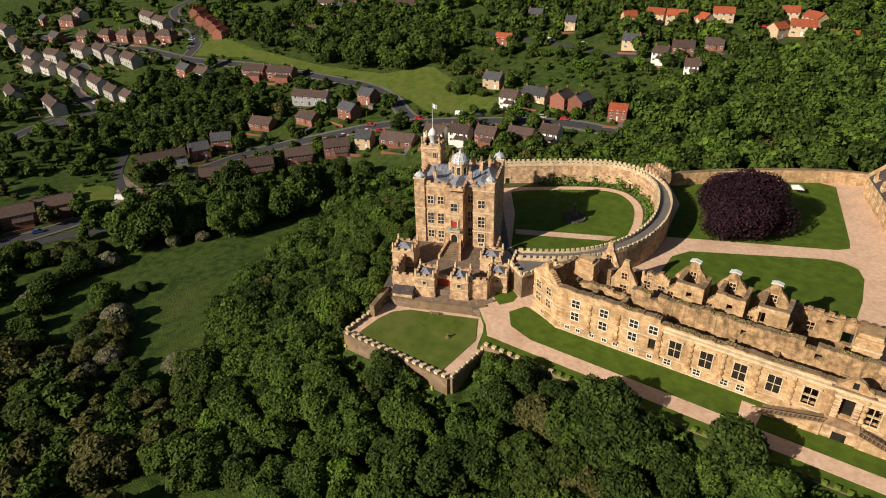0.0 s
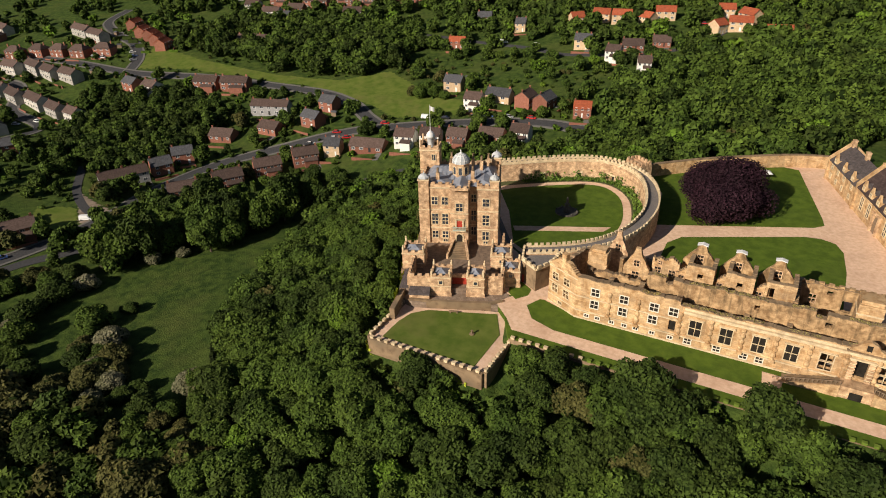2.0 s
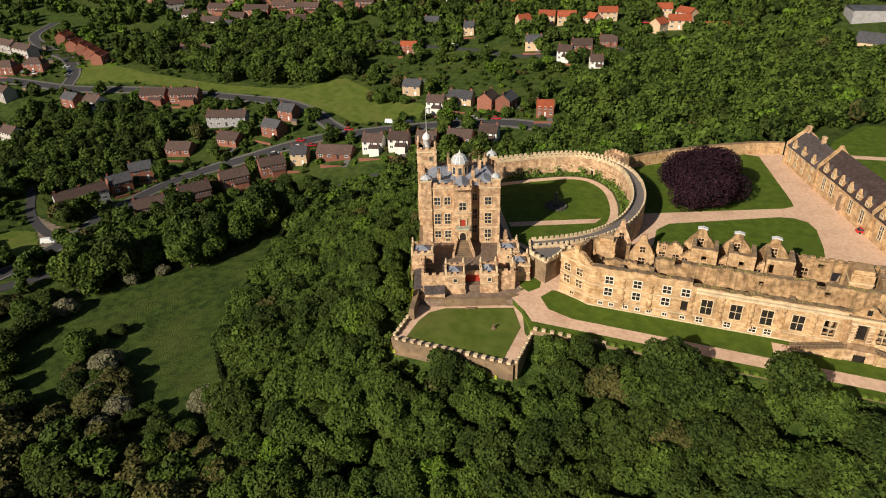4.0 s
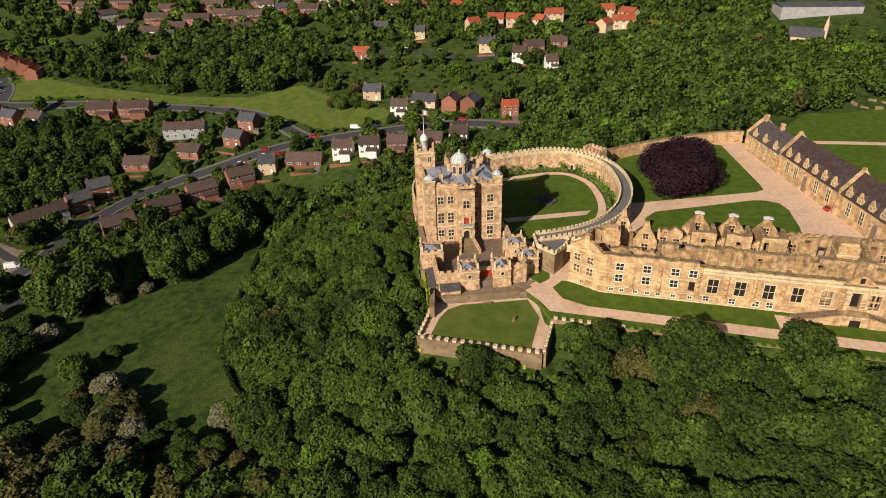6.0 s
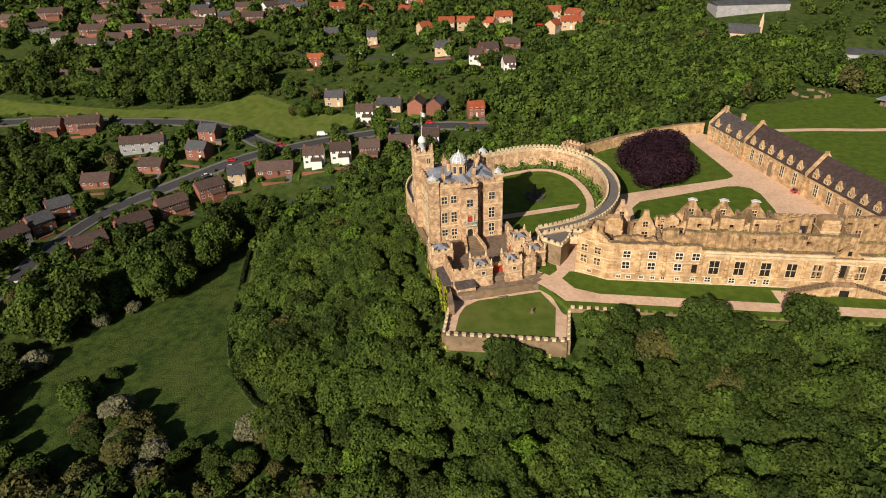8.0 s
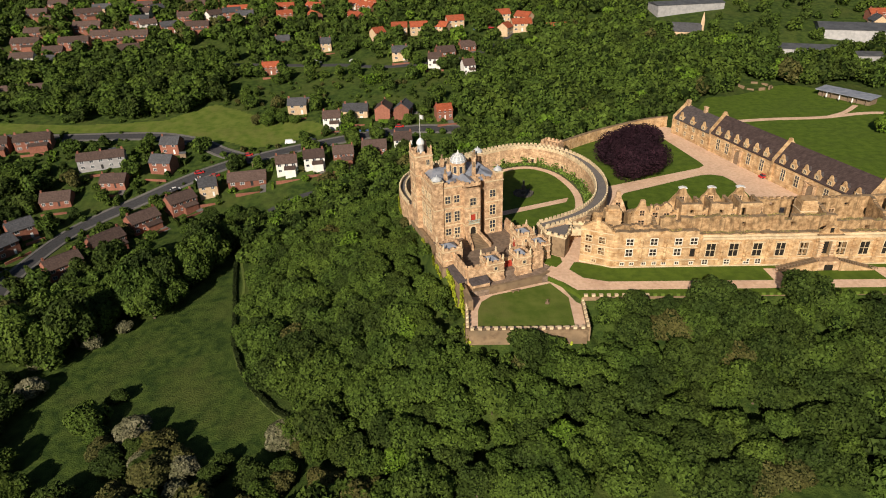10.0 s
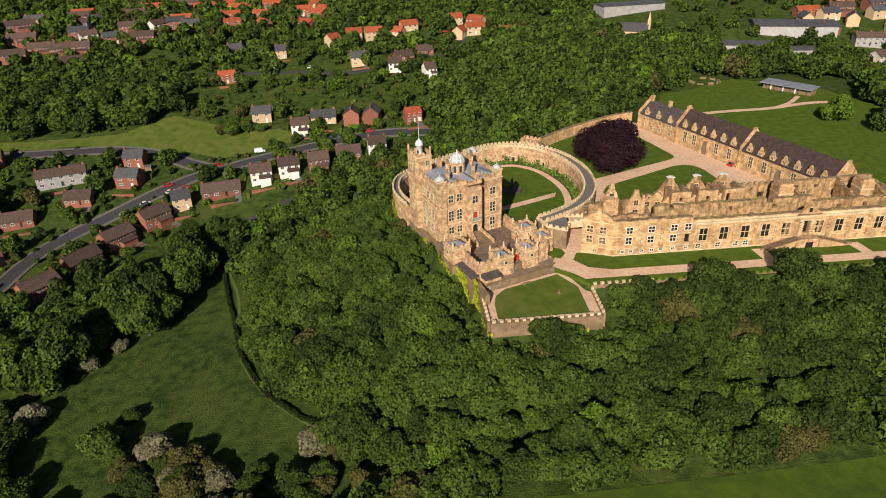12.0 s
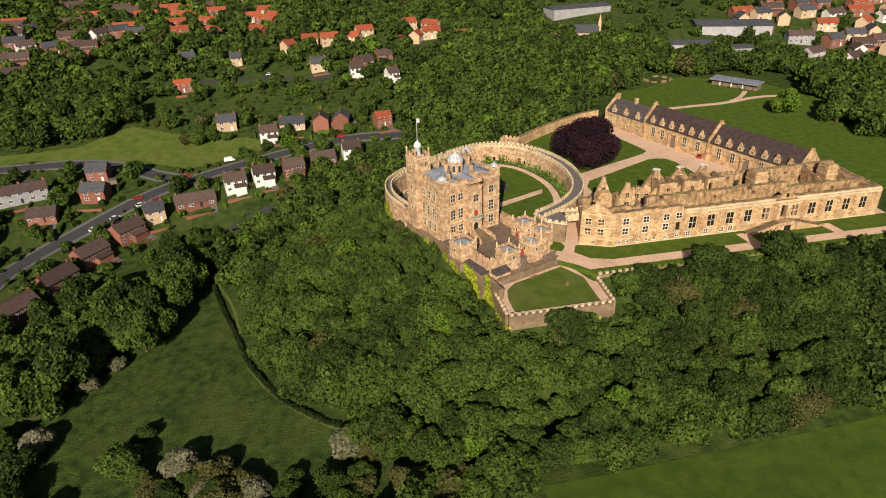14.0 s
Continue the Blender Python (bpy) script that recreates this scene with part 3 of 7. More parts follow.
part("jamb", add_box(box(9.45, 9.85, -2.5, -2.2, 7.4, 10.1), 11.35, 11.75, -2.5, -2.2, 7.4, 10.1), STONE_TRIM, door)
COPPER = mat("verdigris_iron", (0.3, 0.42, 0.38), (0.4, 0.5, 0.45), 2.0, rough=0.7)
bal = part("balcony", box(8.9, 12.3, -3.3, -2.2, 7.0, 7.25), STONE_TRIM, keep)
bm = bmesh.new()
for i in range(15):
    x = 8.95 + i * 0.24
    add_box(bm, x - 0.03, x + 0.03, -3.28, -3.22, 7.25, 8.2)
add_box(bm, 8.9, 12.3, -3.3, -3.2, 8.2, 8.3), add_box(bm, 8.9, 8.98, -3.3, -2.2, 8.2, 8.3), add_box(bm, 12.22, 12.3, -3.3, -2.2, 8.2, 8.3), add_box(bm, 8.9, 12.3, -3.3, -3.22, 7.25, 7.4)
part("balustrade", bm, COPPER, bal, "pale green iron balustrade")
bm = bmesh.new()
for x in (9.2, 10.2, 11.1, 12.0):
    add_prism(bm, [(x - 0.15, -3.1), (x + 0.15, -3.1), (x + 0.15, -2.2), (x - 0.15, -2.2)], lambda a, b: 6.4 - (b + 2.2) * 0.6, 7.0)
part("corbel", bm, STONE_TRIM, bal)
arch = [(9.75, 3.2)] + [(10.6 + 0.85 * math.cos(radians(a)), 5.0 + 0.85 * math.sin(radians(a))) for a in range(180, -1, -20)] + [(11.45, 3.2)]
# flat face whose near-black colour is the shade of the entrance
bm = bmesh.new()
bm.faces.new([bm.verts.new((x, -2.23, z)) for x, z in arch][::-1])
part("entrance", bm, mat("doorway_shade", (0.015, 0.012, 0.01), (0.025, 0.02, 0.015), 2.0, amount=0, bump=0), keep, "arched entrance painted flat as the shade within")
bm = bmesh.new()
for (x0, z0), (x1, z1) in zip(arch, arch[1:]):
    c = Vector(((x0 + x1) / 2, -2.3, (z0 + z1) / 2))
    add_box(bm, -0.06 - math.dist((x0, z0), (x1, z1)) / 2, 0.06 + math.dist((x0, z0), (x1, z1)) / 2, -0.12, 0.15, -0.05, 0.3, Matrix.Translation(c) @ Euler((0, -math.atan2(z1 - z0, x1 - x0), 0)).to_matrix().to_4x4())
part("voussoirs", bm, STONE_TRIM, keep)
for u, v, h in ((4.5, 3, 22.0), (7.4, 8.5, 22.6), (13.6, 4.2, 22.2), (15.6, 9.0, 23.2), (13.2, 11.5, 22.8), (17.3, 12.5, 22.6), (7.2, 13, 22.6)):
    chn = part("chimney_stack", box(u - 0.45, u + 0.45, v - 0.45, v + 0.45, 18.2, h - 1.0), STONE, keep)
    part("chimney_pot", lathe([(0.33, h - 1.0), (0.28, h + 0.2), (0.36, h + 0.3), (0.2, h + 0.32)], 8, u, v), STONE_DARK, chn)
# entrance stair
st = thing("entrance_stair", "broad stone stair rising to the keep entrance", "stairs", KM)
for i in range(9):
    part("step", box(9.3 - 0.12 * i, 11.9 + 0.12 * i, -2.8 - 0.62 * (i + 1), -2.2 - 0.62 * i, 1.0, 3.5 - 0.17 * i), STONE_DARK, st)
for s in (-1, 1):
    m, L = wall_frame((10.6 + s * 1.5, -2.3), (10.6 + s * 2.7, -8.4))
    bm = add_prism(bmesh.new(), [(0, -0.3), (L, -0.3), (L, 0.3), (0, 0.3)], 0.9, lambda x, y, L=L: 4.4 - 1.5 * x / L)
    bm.transform(m)
    part("side_wall", bm, STONE, st)

# ---- forecourt ----
def K(u, v):
    p = KM @ Vector((u, v, 0))
    return (p.x, p.y)


sheet("forecourt_paving", [K(*p) for p in ((-0.5, -23), (22.5, -21.5), (24, -8), (22, 1), (-0.5, 1))], 1.6, FLAGS, "worn pinkish-grey paving of the keep forecourt", "paving", 4.5)
sheet("gate_apron", [(-87, 99), (-84, 98.4), (-72, 103.2), (-64.5, 106.2), (-62, 109), (-65.5, 112), (-72, 112), (-86, 107)], 0.05, FLAGS, "worn grey-brown apron before the forecourt gate", "paving", 2.0)
sheet("drive_lawn", [(-65, 112.2), (-62.3, 110.2), (-60.2, 113), (-60.4, 115.6), (-63.8, 118), (-66, 116)], 0.11, LAWN, "small green lawn beside the gate lodge", "lawn", 0.2)
fc = thing("forecourt_wall", "battlemented sandstone wall round the keep forecourt", "castle wall", KM)
for p, q, top in (((0.2, -8), (0.2, -22.6), 4.6), ((0.2, -22.8), (5.6, -22.8), 4.8), ((22.3, -8), (22.3, 0.6), 4.4), ((18.2, -21.8), (22.7, -21.4), 4.8), ((22.6, -21.4), (22.9, -17.5), 4.8)):
    m, L = wall_frame(p, q)
    w = part("wall", box(0, L, -0.45, 0.45, -6, top, m), STONE, fc)
    part("battlement", crenels(bmesh.new(), [p, q], top, h=0.6, sill=0.3), STONE, w)
gate = part("gate", box(10.4, 14.2, -20.3, -20.0, -0.5, 3.6), RED_DOOR, fc, "tall red timber gates")
bm = bmesh.new()
for i in range(9):
    add_box(bm, 10.5 + i * 0.42, 10.55 + i * 0.42, -20.36, -20.3, -0.4, 3.5)
part("batten", bm, RED_DOOR, gate)
part("gate_head", box(10.2, 14.4, -20.5, -19.8, 3.6, 4.4), STONE, fc)


def lodge(name, label, u0, u1, v0, v1, top, pyramid=1.1):
    t = thing(name, label, "tower", KM, "forecourt towers")
    part("wall", add_box(box(u0, u1, v0, v1, -6, top), u0 - 0.18, u1 + 0.18, v0 - 0.18, v1 + 0.18, -6, 1.0), STONE, t)
    part("string_course", add_box(box(u0 - 0.14, u1 + 0.14, v0 - 0.14, v1 + 0.14, top - 0.3, top), u0 - 0.1, u1 + 0.1, v0 - 0.1, v1 + 0.1, top * 0.5, top * 0.5 + 0.22), STONE_TRIM, t)
    part("battlement", crenels(bmesh.new(), [(u0 + 0.2, v0 + 0.2), (u1 - 0.2, v0 + 0.2), (u1 - 0.2, v1 - 0.2), (u0 + 0.2, v1 - 0.2), (u0 + 0.2, v0 + 0.2)], top, h=0.5, sill=0.3), STONE, t)
    r = part("roof", hipped(bmesh.new(), u0 + 0.5, u1 - 0.5, v0 + 0.5, v1 - 0.5, top - 0.1, top + pyramid, min(u1 - u0, v1 - v0) / 2 - 0.6), LEAD, t, "grey lead roof")
    for a, b in ((u0, v0), (u1, v0), (u1, v1), (u0, v1)):
        a, b = a + (0.25 if a == u0 else -0.25), b + (0.25 if b == v0 else -0.25)
        part("finial", lathe([(0.28, top), (0.3, top + 1.4), (0.16, top + 1.6), (0.26, top + 1.8), (0, top + 2.3)], 6, a, b), STONE_TRIM, t)
    um = (u0 + u1) / 2
    stone_window(t, pose(um, v0, top * 0.72), 0.8, 0.9, 1, 1)
    stone_window(t, pose(u0, (v0 + v1) / 2, top * 0.7, 0, 0, -90), 0.8, 1.0, 1, 1)
    return t


lodge("gate_lodge", "square sandstone gate lodge with a lead roof and finials", 5.6, 10.4, -23.4, -18.4, 5.3)
lodge("gate_lodge", "square sandstone gate lodge beside the red gates", 14.2, 18.4, -23.2, -18.2, 5.3)
lodge("corner_tower", "low corner tower with a lead roof at the cliff edge", -2.9, 2.7, -13.6, -8.2, 5.9)
lodge("corner_tower", "low corner tower with a lead roof beside the garden", 19.4, 24.6, -13.2, -8.2, 5.9)
lodge("side_lodge", "narrow stone side building with a lead roof", 22.2, 26.8, -18.2, -13.2, 4.6)
part("side_door", box(19.3, 19.38, -11.6, -10.4, 1.6, 4.0, None), RED_DOOR, [o for o in bpy.data.objects if o.name.startswith("corner_tower")][-1])
# retaining walls along the cliff
rw = thing("cliff_wall", "high weathered stone retaining wall under the keep with patches of ivy", "castle wall")
line = [K(-1.6, 18), K(-1.5, 0), K(-3.2, -7.8), K(-3.3, -14), K(-2.2, -15), (-88, 99), (-86.3, 92)]
part("wall", strip(bmesh.new(), offset_line(line, 0), offset_line(line, 1.2), -12, 1.4), STONE_DARK, rw)
for i, (p, q) in enumerate(zip(line, line[1:])):
    ivy(rw, p, q, -6.5, 2.2 if i else 2.6, 30 + i, 3.4, out=0.5)
gp = thing("guardroom", "dark flat-roofed lean-to below the forecourt wall", "outbuilding", KM)
part("wall", box(-2.0, 0.0, -22.6, -14.2, -5, 1.2), STONE, gp)
part("roof", add_prism(bmesh.new(), [(-2.3, -22.9), (0, -22.9), (0, -14), (-2.3, -14)], 1.2, lambda x, y: 1.5 + (x + 2.3) * 0.3), SLATE, gp)
gp2 = thing("guardroom", "small dark-roofed lodge beside the gate lodge", "outbuilding", KM)
part("wall", box(0.6, 5.4, -25.4, -23.3, -3, 1.4), STONE, gp2)
part("roof", add_prism(bmesh.new(), [(0.4, -25.7), (5.5, -25.7), (5.5, -23.25), (0.4, -23.25)], 1.4, lambda x, y: 1.6 + (y + 25.7) * 0.35), SLATE, gp2)

# ---- bastion lawn ----
sheet("bastion_gravel", [(-86.2, 84), (-58.6, 84), (-58, 98), (-63.5, 106), (-72, 103.4), (-84, 98.6), (-86.6, 99)], -1.6, GRAVEL, "narrow gravel walk round the bastion lawn", "gravel", 5.5)
sheet("bastion_lawn", [(-84.2, 85.4), (-61.2, 85.2), (-60.8, 97.5), (-64.6, 104.6), (-71, 102.2), (-80, 99), (-83, 96), (-84, 92)], -1.5, LAWN_DRY, "worn green lawn on the bastion", "lawn", 0.4)
bw = thing("bastion_wall", "low weathered battlemented wall round the bastion lawn", "castle wall")
bl = [(-86.4, 100), (-86.4, 83.8), (-58.5, 83.8), (-57.8, 98.2)]
for p, q in zip(bl, bl[1:]):
    m, L = wall_frame(p, q)
    w = part("wall", box(0, L, -0.8, 0.2, -9, -1.2, m), STONE_DARK, bw)
    mm = m @ pose(0, -0.3, 0)
    n = int(L / 1.75)
    for i in range(n):
        x = (i + 0.2) * L / n
        part("merlon", add_box(box(x, x + 0.85, -0.3, 0.3, -1.2, -0.65, mm), x - 0.06, x + 0.91, -0.36, 0.36, -0.65, -0.55, mm), STONE_TRIM, w)
ivy(None, (-86.4, 100), (-86.4, 83.4), -6, -1.0, 44, 1.6, out=1.1)
ivy(None, (-86.6, 83), (-58.5, 83), -7.5, -3.4, 45, 0.35, out=0.4)
dv = thing("apron_wall", "low curved stone wall between the apron and the lawn", "wall")
part("wall", strip(bmesh.new(), [(-85, 99.2), (-80, 100.6), (-73, 103.4), (-67, 106), (-65, 108)], [(-85, 98.5), (-80, 99.9), (-72.8, 102.7), (-66.6, 105.3), (-64.4, 107.6)], -2, 0.55), STONE_DARK, dv)
bench = thing("garden_bench", "small grey stone bench on the bastion lawn", "bench", pose(-74, 100.6, -1.5, 0, 0, 22))
part("seat", box(-1.1, 1.1, -0.3, 0.3, 0.4, 0.5), STONE_DARK, bench)
for s in (-0.8, 0.8):
    part("leg", box(s - 0.12, s + 0.12, -0.25, 0.25, 0, 0.4), STONE_DARK, bench)
part("sundial", lathe([(0.6, -1.5), (0.6, -1.3), (0.25, -1.2), (0.2, -0.6), (0.35, -0.5), (0, -0.48)], 10, -66.5, 95), STONE_DARK)
tagged(bpy.data.objects["sundial"], "worn round stone pedestal on the bastion lawn", "pedestal")

# ---- fountain garden ----
GI = smooth_line([(-101.5, 140), (-104.2, 147), (-105.2, 154), (-103.6, 162), (-97.5, 169.6), (-90.5, 174.8), (-82, 180.8), (-74, 185.6), (-66, 188.6), (-58, 187.4), (-50.6, 180.6), (-46.3, 170.5), (-44.2, 159), (-45.2, 147.5), (-48.4, 139), (-53, 133), (-59, 128.4), (-66, 124.6)], 3)
OUT = [2.4 if i < 27 else min(3.9, 2.4 + (i - 27) * 0.25) for i in range(len(GI))]
GI2 = [offset_line(GI, w)[i] for i, w in enumerate(OUT)]
GIW, GIP = [offset_line(GI, w - 0.5)[i] for i, w in enumerate(OUT)], [offset_line(GI, w - 0.25)[i] for i, w in enumerate(OUT)]
gw = thing("garden_wall", "curved battlemented sandstone wall with a paved walk on top round the garden", "castle wall")
part("wall", strip(bmesh.new(), GI, GI2, -7, 6.3), STONE, gw)
part("walk", strip(bmesh.new(), offset_line(GI, 0.5), GIW, 6.0, 6.34), TARMAC, gw, "dark grey tarmac wall walk")
part("cornice", strip(bmesh.new(), offset_line(GI, -0.18), offset_line(GI, 0.3), 5.9, 6.3), STONE_TRIM, gw)
for ln in (offset_line(GI, 0.25), GIP):
    b = part("parapet", crenels(bmesh.new(), ln[::1], 6.3, th=0.45, w=0.8, gap=0.8, h=0.65, sill=0.45), STONE_TRIM, gw, "pale stone parapet with battlements")
for i in (13, 18, 22, 26, 30, 34):
    p, q = GI[i], GI[i + 1]
    m, L = wall_frame(p, q)
    bm = box(-0.7, 0.7, -0.05, 0.1, 0, 1.9, m)
    # flat panel, the alcove's shade given as its colour
    nc = part("niche", bm, VOID, gw, "panel coloured as the shade of a garden alcove")
    part("surround", add_box(add_box(box(-1.0, -0.7, -0.15, 0.1, 0, 2.2, m), 0.7, 1.0, -0.15, 0.1, 0, 2.2, m), -1.1, 1.1, -0.2, 0.1, 1.9, 2.4, m), STONE_TRIM, nc)
for i in range(0, 14):
    ivy(gw, GI2[i + 1], GI2[i], -6, 4.5, 60 + i, 2.2, out=0.5)
sheet("garden_bed", GI[12:46] + [(-66, 128), (-74, 134), (-84, 152), (-96, 166)], 0.06, mat("garden_soil", (0.05, 0.06, 0.02), (0.1, 0.11, 0.04), 0.8), "planted soil beds inside the garden wall", "flower bed", 0.1)
# dark sheet over the yard: the keep's shade put into the ground colour
sheet("keep_yard", [(-75, 132), (-73, 134.5), (-85.5, 153), (-94.5, 167.5), (-98, 168.5), (-102.5, 160), (-103, 147), (-83, 147)], 0.09, TARMAC, "ground between the keep and the garden coloured dark as the keep shade", "paving", 0.1)
pth = [p for p in offset_line(GI, -3.4)][14:44]
sheet("garden_path", pth + [(-66, 129), (-73, 134), (-86, 153), (-95, 167)], 0.1, GRAVEL, "pale curving gravel path of the garden", "gravel", 0.2)
lawn_in = [p for p in offset_line(GI, -5.8)][15:43]
sheet("garden_lawn", lawn_in + [(-67, 131.6), (-73.6, 135.8), (-82.4, 153.6), (-91, 166.4)], 0.14, LAWN, "mown oval lawn of the fountain garden", "lawn", 0.2)
sheet("garden_cross_path", [(-77.5, 145), (-76, 142.6), (-53.2, 152.6), (-52, 156)], 0.18, GRAVEL, "straight gravel path across the garden lawn", "gravel", 0.2)
bd = thing("garden_border", "planted border of green shrubs and climbers along the garden wall", "flower bed", kind="stuff")
gb = bmesh.new()
rg = np.random.default_rng(5)
for i in range(16, 46):
    for _ in range(90):
        t, f = rg.uniform(), rg.uniform(0.2, 2.8)
        a, b = Vector(GI[i]), Vector(GI[i + 1])
        d = (b - a).normalized()
        c = a.lerp(b, t) + Vector((d.y, -d.x)) * f
        hh = rg.uniform(0, 1) ** 2 * (2.8 if noise.noise(Vector((c.x * 0.4, c.y * 0.4, 1))) > 0.02 else 0.7)
        s = rg.uniform(0.2, 0.42)
        u = Vector(rg.normal(size=3)).normalized() * s
        v = Vector(rg.normal(size=3)).cross(u).normalized() * s
        gb.faces.new([gb.verts.new(Vector((c.x, c.y, 0.2 + hh)) + e) for e in (u, v, -u, -v)])
part("leaves", gb, leaf_mat("border_foliage", (0.08, 0.14, 0.02), (0.13, 0.2, 0.04)), bd)
DARK_CARVED = mat("dark_carved_stone", (0.05, 0.047, 0.042), (0.1, 0.092, 0.08), 2.0)
ft = thing("fountain", "carved stone fountain with a tapering column in a round basin", "fountain", pose(-66.5, 160, 0.1))
part("basin", lathe([(3.4, 0), (3.4, 0.5), (3.0, 0.55), (2.9, 0.25), (0, 0.25)], 16), DARK_CARVED, ft)
part("column", lathe([(1.0, 0.2), (1.0, 1.2), (1.3, 1.4), (0.7, 1.7), (0.6, 2.6), (0.9, 2.8), (0.4, 3.1), (0.35, 4.4), (0, 5.2)], 10), DARK_CARVED, ft)
bm = bmesh.new()
for i in range(8):
    add_lathe(bm, [(0.18, 0), (0.2, 0.8), (0, 1.1)], 6, 3.2 * math.cos(i * math.pi / 4), 3.2 * math.sin(i * math.pi / 4))
part("post", bm, DARK_CARVED, ft)
tent = thing("canopy_tent", "small white canvas canopy on the beech lawn", "tent", pose(-16.5, 212, 0.08, 0, 0, 20))
for x in (-1.6, 1.6):
    for y in (-1.3, 1.3):
        part("pole", lathe([(0.05, 0), (0.05, 2.1)], 6, x, y), IRON, tent)
part("canopy", lathe([(2.3, 2.0), (2.35, 2.15), (0.1, 3.0), (0, 3.05)], 4, 0, 0, math.pi / 4), RENDER_WHITE, tent)
# gate pavilion on the wall and walls of the great court
pv = thing("wall_pavilion", "small square battlemented stone room on the garden wall", "pavilion", pose(-53.2, 190.5, 0, 0, 0, -38))
part("wall", box(-3.6, 3.6, -2.4, 2.4, -3, 7.0), STONE, pv)
part("battlement", crenels(bmesh.new(), [(-3.4, -2.2), (3.4, -2.2), (3.4, 2.2), (-3.4, 2.2), (-3.4, -2.2)], 7.0), STONE, pv)
part("opening", box(-1.2, 1.2, -2.5, -2.3, 3.6, 5.6), GLASS, pv)
nw = thing("court_wall", "plain tall sandstone wall along the north side of the court", "wall")
nl = smooth_line([(-52, 196), (-44, 203), (-34, 211), (-20, 220), (-8, 226.5), (1, 229)], 3)
part("wall", strip(bmesh.new(), nl, offset_line(nl, 0.9), -3, 4.3), STONE_PALE, nw)
part("coping", strip(bmesh.new(), offset_line(nl, -0.12), offset_line(nl, 1.02), 4.3, 4.55), STONE_DARK, nw)
# entrance block between the garden wall and the ruined range
eb = thing("gate_block", "grey stone gate block with a paved roof and white-topped parapets", "gatehouse")
poly = [(-66, 124.6), (-64.2, 118.6), (-59.4, 114.6), (-57.2, 119), (-55.6, 125), (-52, 127.5), (-49, 134), (-53, 136)]
part("wall", prism([(-66, 124.6), (-64.2, 118.6), (-59.4, 115.4), (-57.6, 119), (-56, 126), (-59, 128.6)], -3, 5.9), STONE_DARK, eb)
part("roof", prism([(-65, 124.3), (-63.7, 119.2), (-59.7, 116.4), (-58.3, 119.4), (-56.6, 125.6), (-59.2, 127.8)], 5.6, 6.0), TARMAC, eb)
part("parapet", crenels(bmesh.new(), [(-66, 124.6), (-64.2, 118.6), (-59.4, 115.4), (-57.6, 119), (-56, 126)], 5.9, h=0.6), STONE_TRIM, eb)
br = part("bridge", box(-57.8, -51.6, 120.5, 124.5, 4.3, 5.9), STONE_TRIM, eb, "pale stone bridge over the drive")
part("parapet", crenels(crenels(bmesh.new(), [(-57.8, 120.6), (-51.6, 120.6)], 5.9, h=0.5), [(-57.8, 124.4), (-51.6, 124.4)], 5.9, h=0.5), STONE_TRIM, br)
part("door", box(-64.0, -63.2, 118.1, 118.3, 0, 2.1, pose(0, 0, 0)), RED_DOOR, eb)

# ---- the ruined terrace range ----
tr = thing("ruined_range", "long roofless sandstone range with mullioned windows and broken gables", "ruin")
TX = [-43.4, -37.1, -30.7, -26.7]
BIG = [-22, -16, -9.8, -3.8, 2.2, 12, 18, 24, 30, 36]
SMALL = [-44.9, -42.4, -39.2, -36.4, -33.9, -30.4, -26.6]
LOWW = [-23, -17.2, -12, -9]
X0, X1, YF = -47.6, 41.5, 109.7
holes, wins = [], []
for x in TX:
    holes.append((x - 0.85, x + 0.85, 6.7, 8.5)), wins.append((x, 7.6, 1.7, 1.8, 2, 2))
    if x != -26.7:
        holes.append((x - 0.85, x + 0.85, 3.5, 5.4)), wins.append((x, 4.45, 1.7, 1.9, 2, 2))
holes.append((-27.3, -25.9, 2.8, 5.4))
for x in BIG:
    holes.append((x - 1.15, x + 1.15, 3.0, 6.7)), wins.append((x, 4.85, 2.3, 3.7, 2, 2))
for x in SMALL:
    wins.append((x, 1.1, 0.9, 0.7, 2, 1)), holes.append((x - 0.45, x + 0.45, 0.75, 1.45))
for x in LOWW:
    wins.append((x, 1.3, 1.3, 1.3, 2, 2)), holes.append((x - 0.65, x + 0.65, 0.65, 1.95))
holes.append((6.9, 9.1, 2.9, 7.0))
BLIND = (2.2, 12)   # windows open to the sky behind


def ragged(x, base, amp, seed, f=0.35):
    return base + amp * noise.noise(Vector((x * f, seed, 0))) + amp * 0.5 * noise.noise(Vector((x * f * 3.1, seed, 7)))


bm = clean(add_wall(bmesh.new(), X1 - X0, -1.5, lambda u: ragged(u, 10.6 if u < 22 else 9.6, 0.5, 3), 1.3, [(a - X0, b - X0, c, d) for a, b, c, d in holes], step=0.5))
bm.transform(pose(X0, YF, 0))
fw = part("front_wall", bm, STONE_PALE, tr)
bm = coping(bmesh.new(), X1 - X0, lambda u: ragged(u, 10.6 if u < 22 else 9.6, 0.5, 3), 1.3)
bm.transform(pose(X0, YF, 0))
part("coping", bm, STONE_DARK, fw, "dark weathered broken coping")
part("frieze", box(-24.6, X1, YF - 0.1, YF - 0.002, 8.8, 9.35), STONE_TRIM, fw)
# all but BLIND get a sheet painted as interior shade
for x, z, w, h, nx_, nz_ in wins:
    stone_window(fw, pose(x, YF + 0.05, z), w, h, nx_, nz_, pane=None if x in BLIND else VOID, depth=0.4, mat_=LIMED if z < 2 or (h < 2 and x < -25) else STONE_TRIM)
bm = bmesh.new()
add_box(bm, X0, X1, YF - 0.34, YF, 2.1, 2.35)
add_box(bm, X0, -24.6, YF - 0.28, YF, 5.75, 6.0)
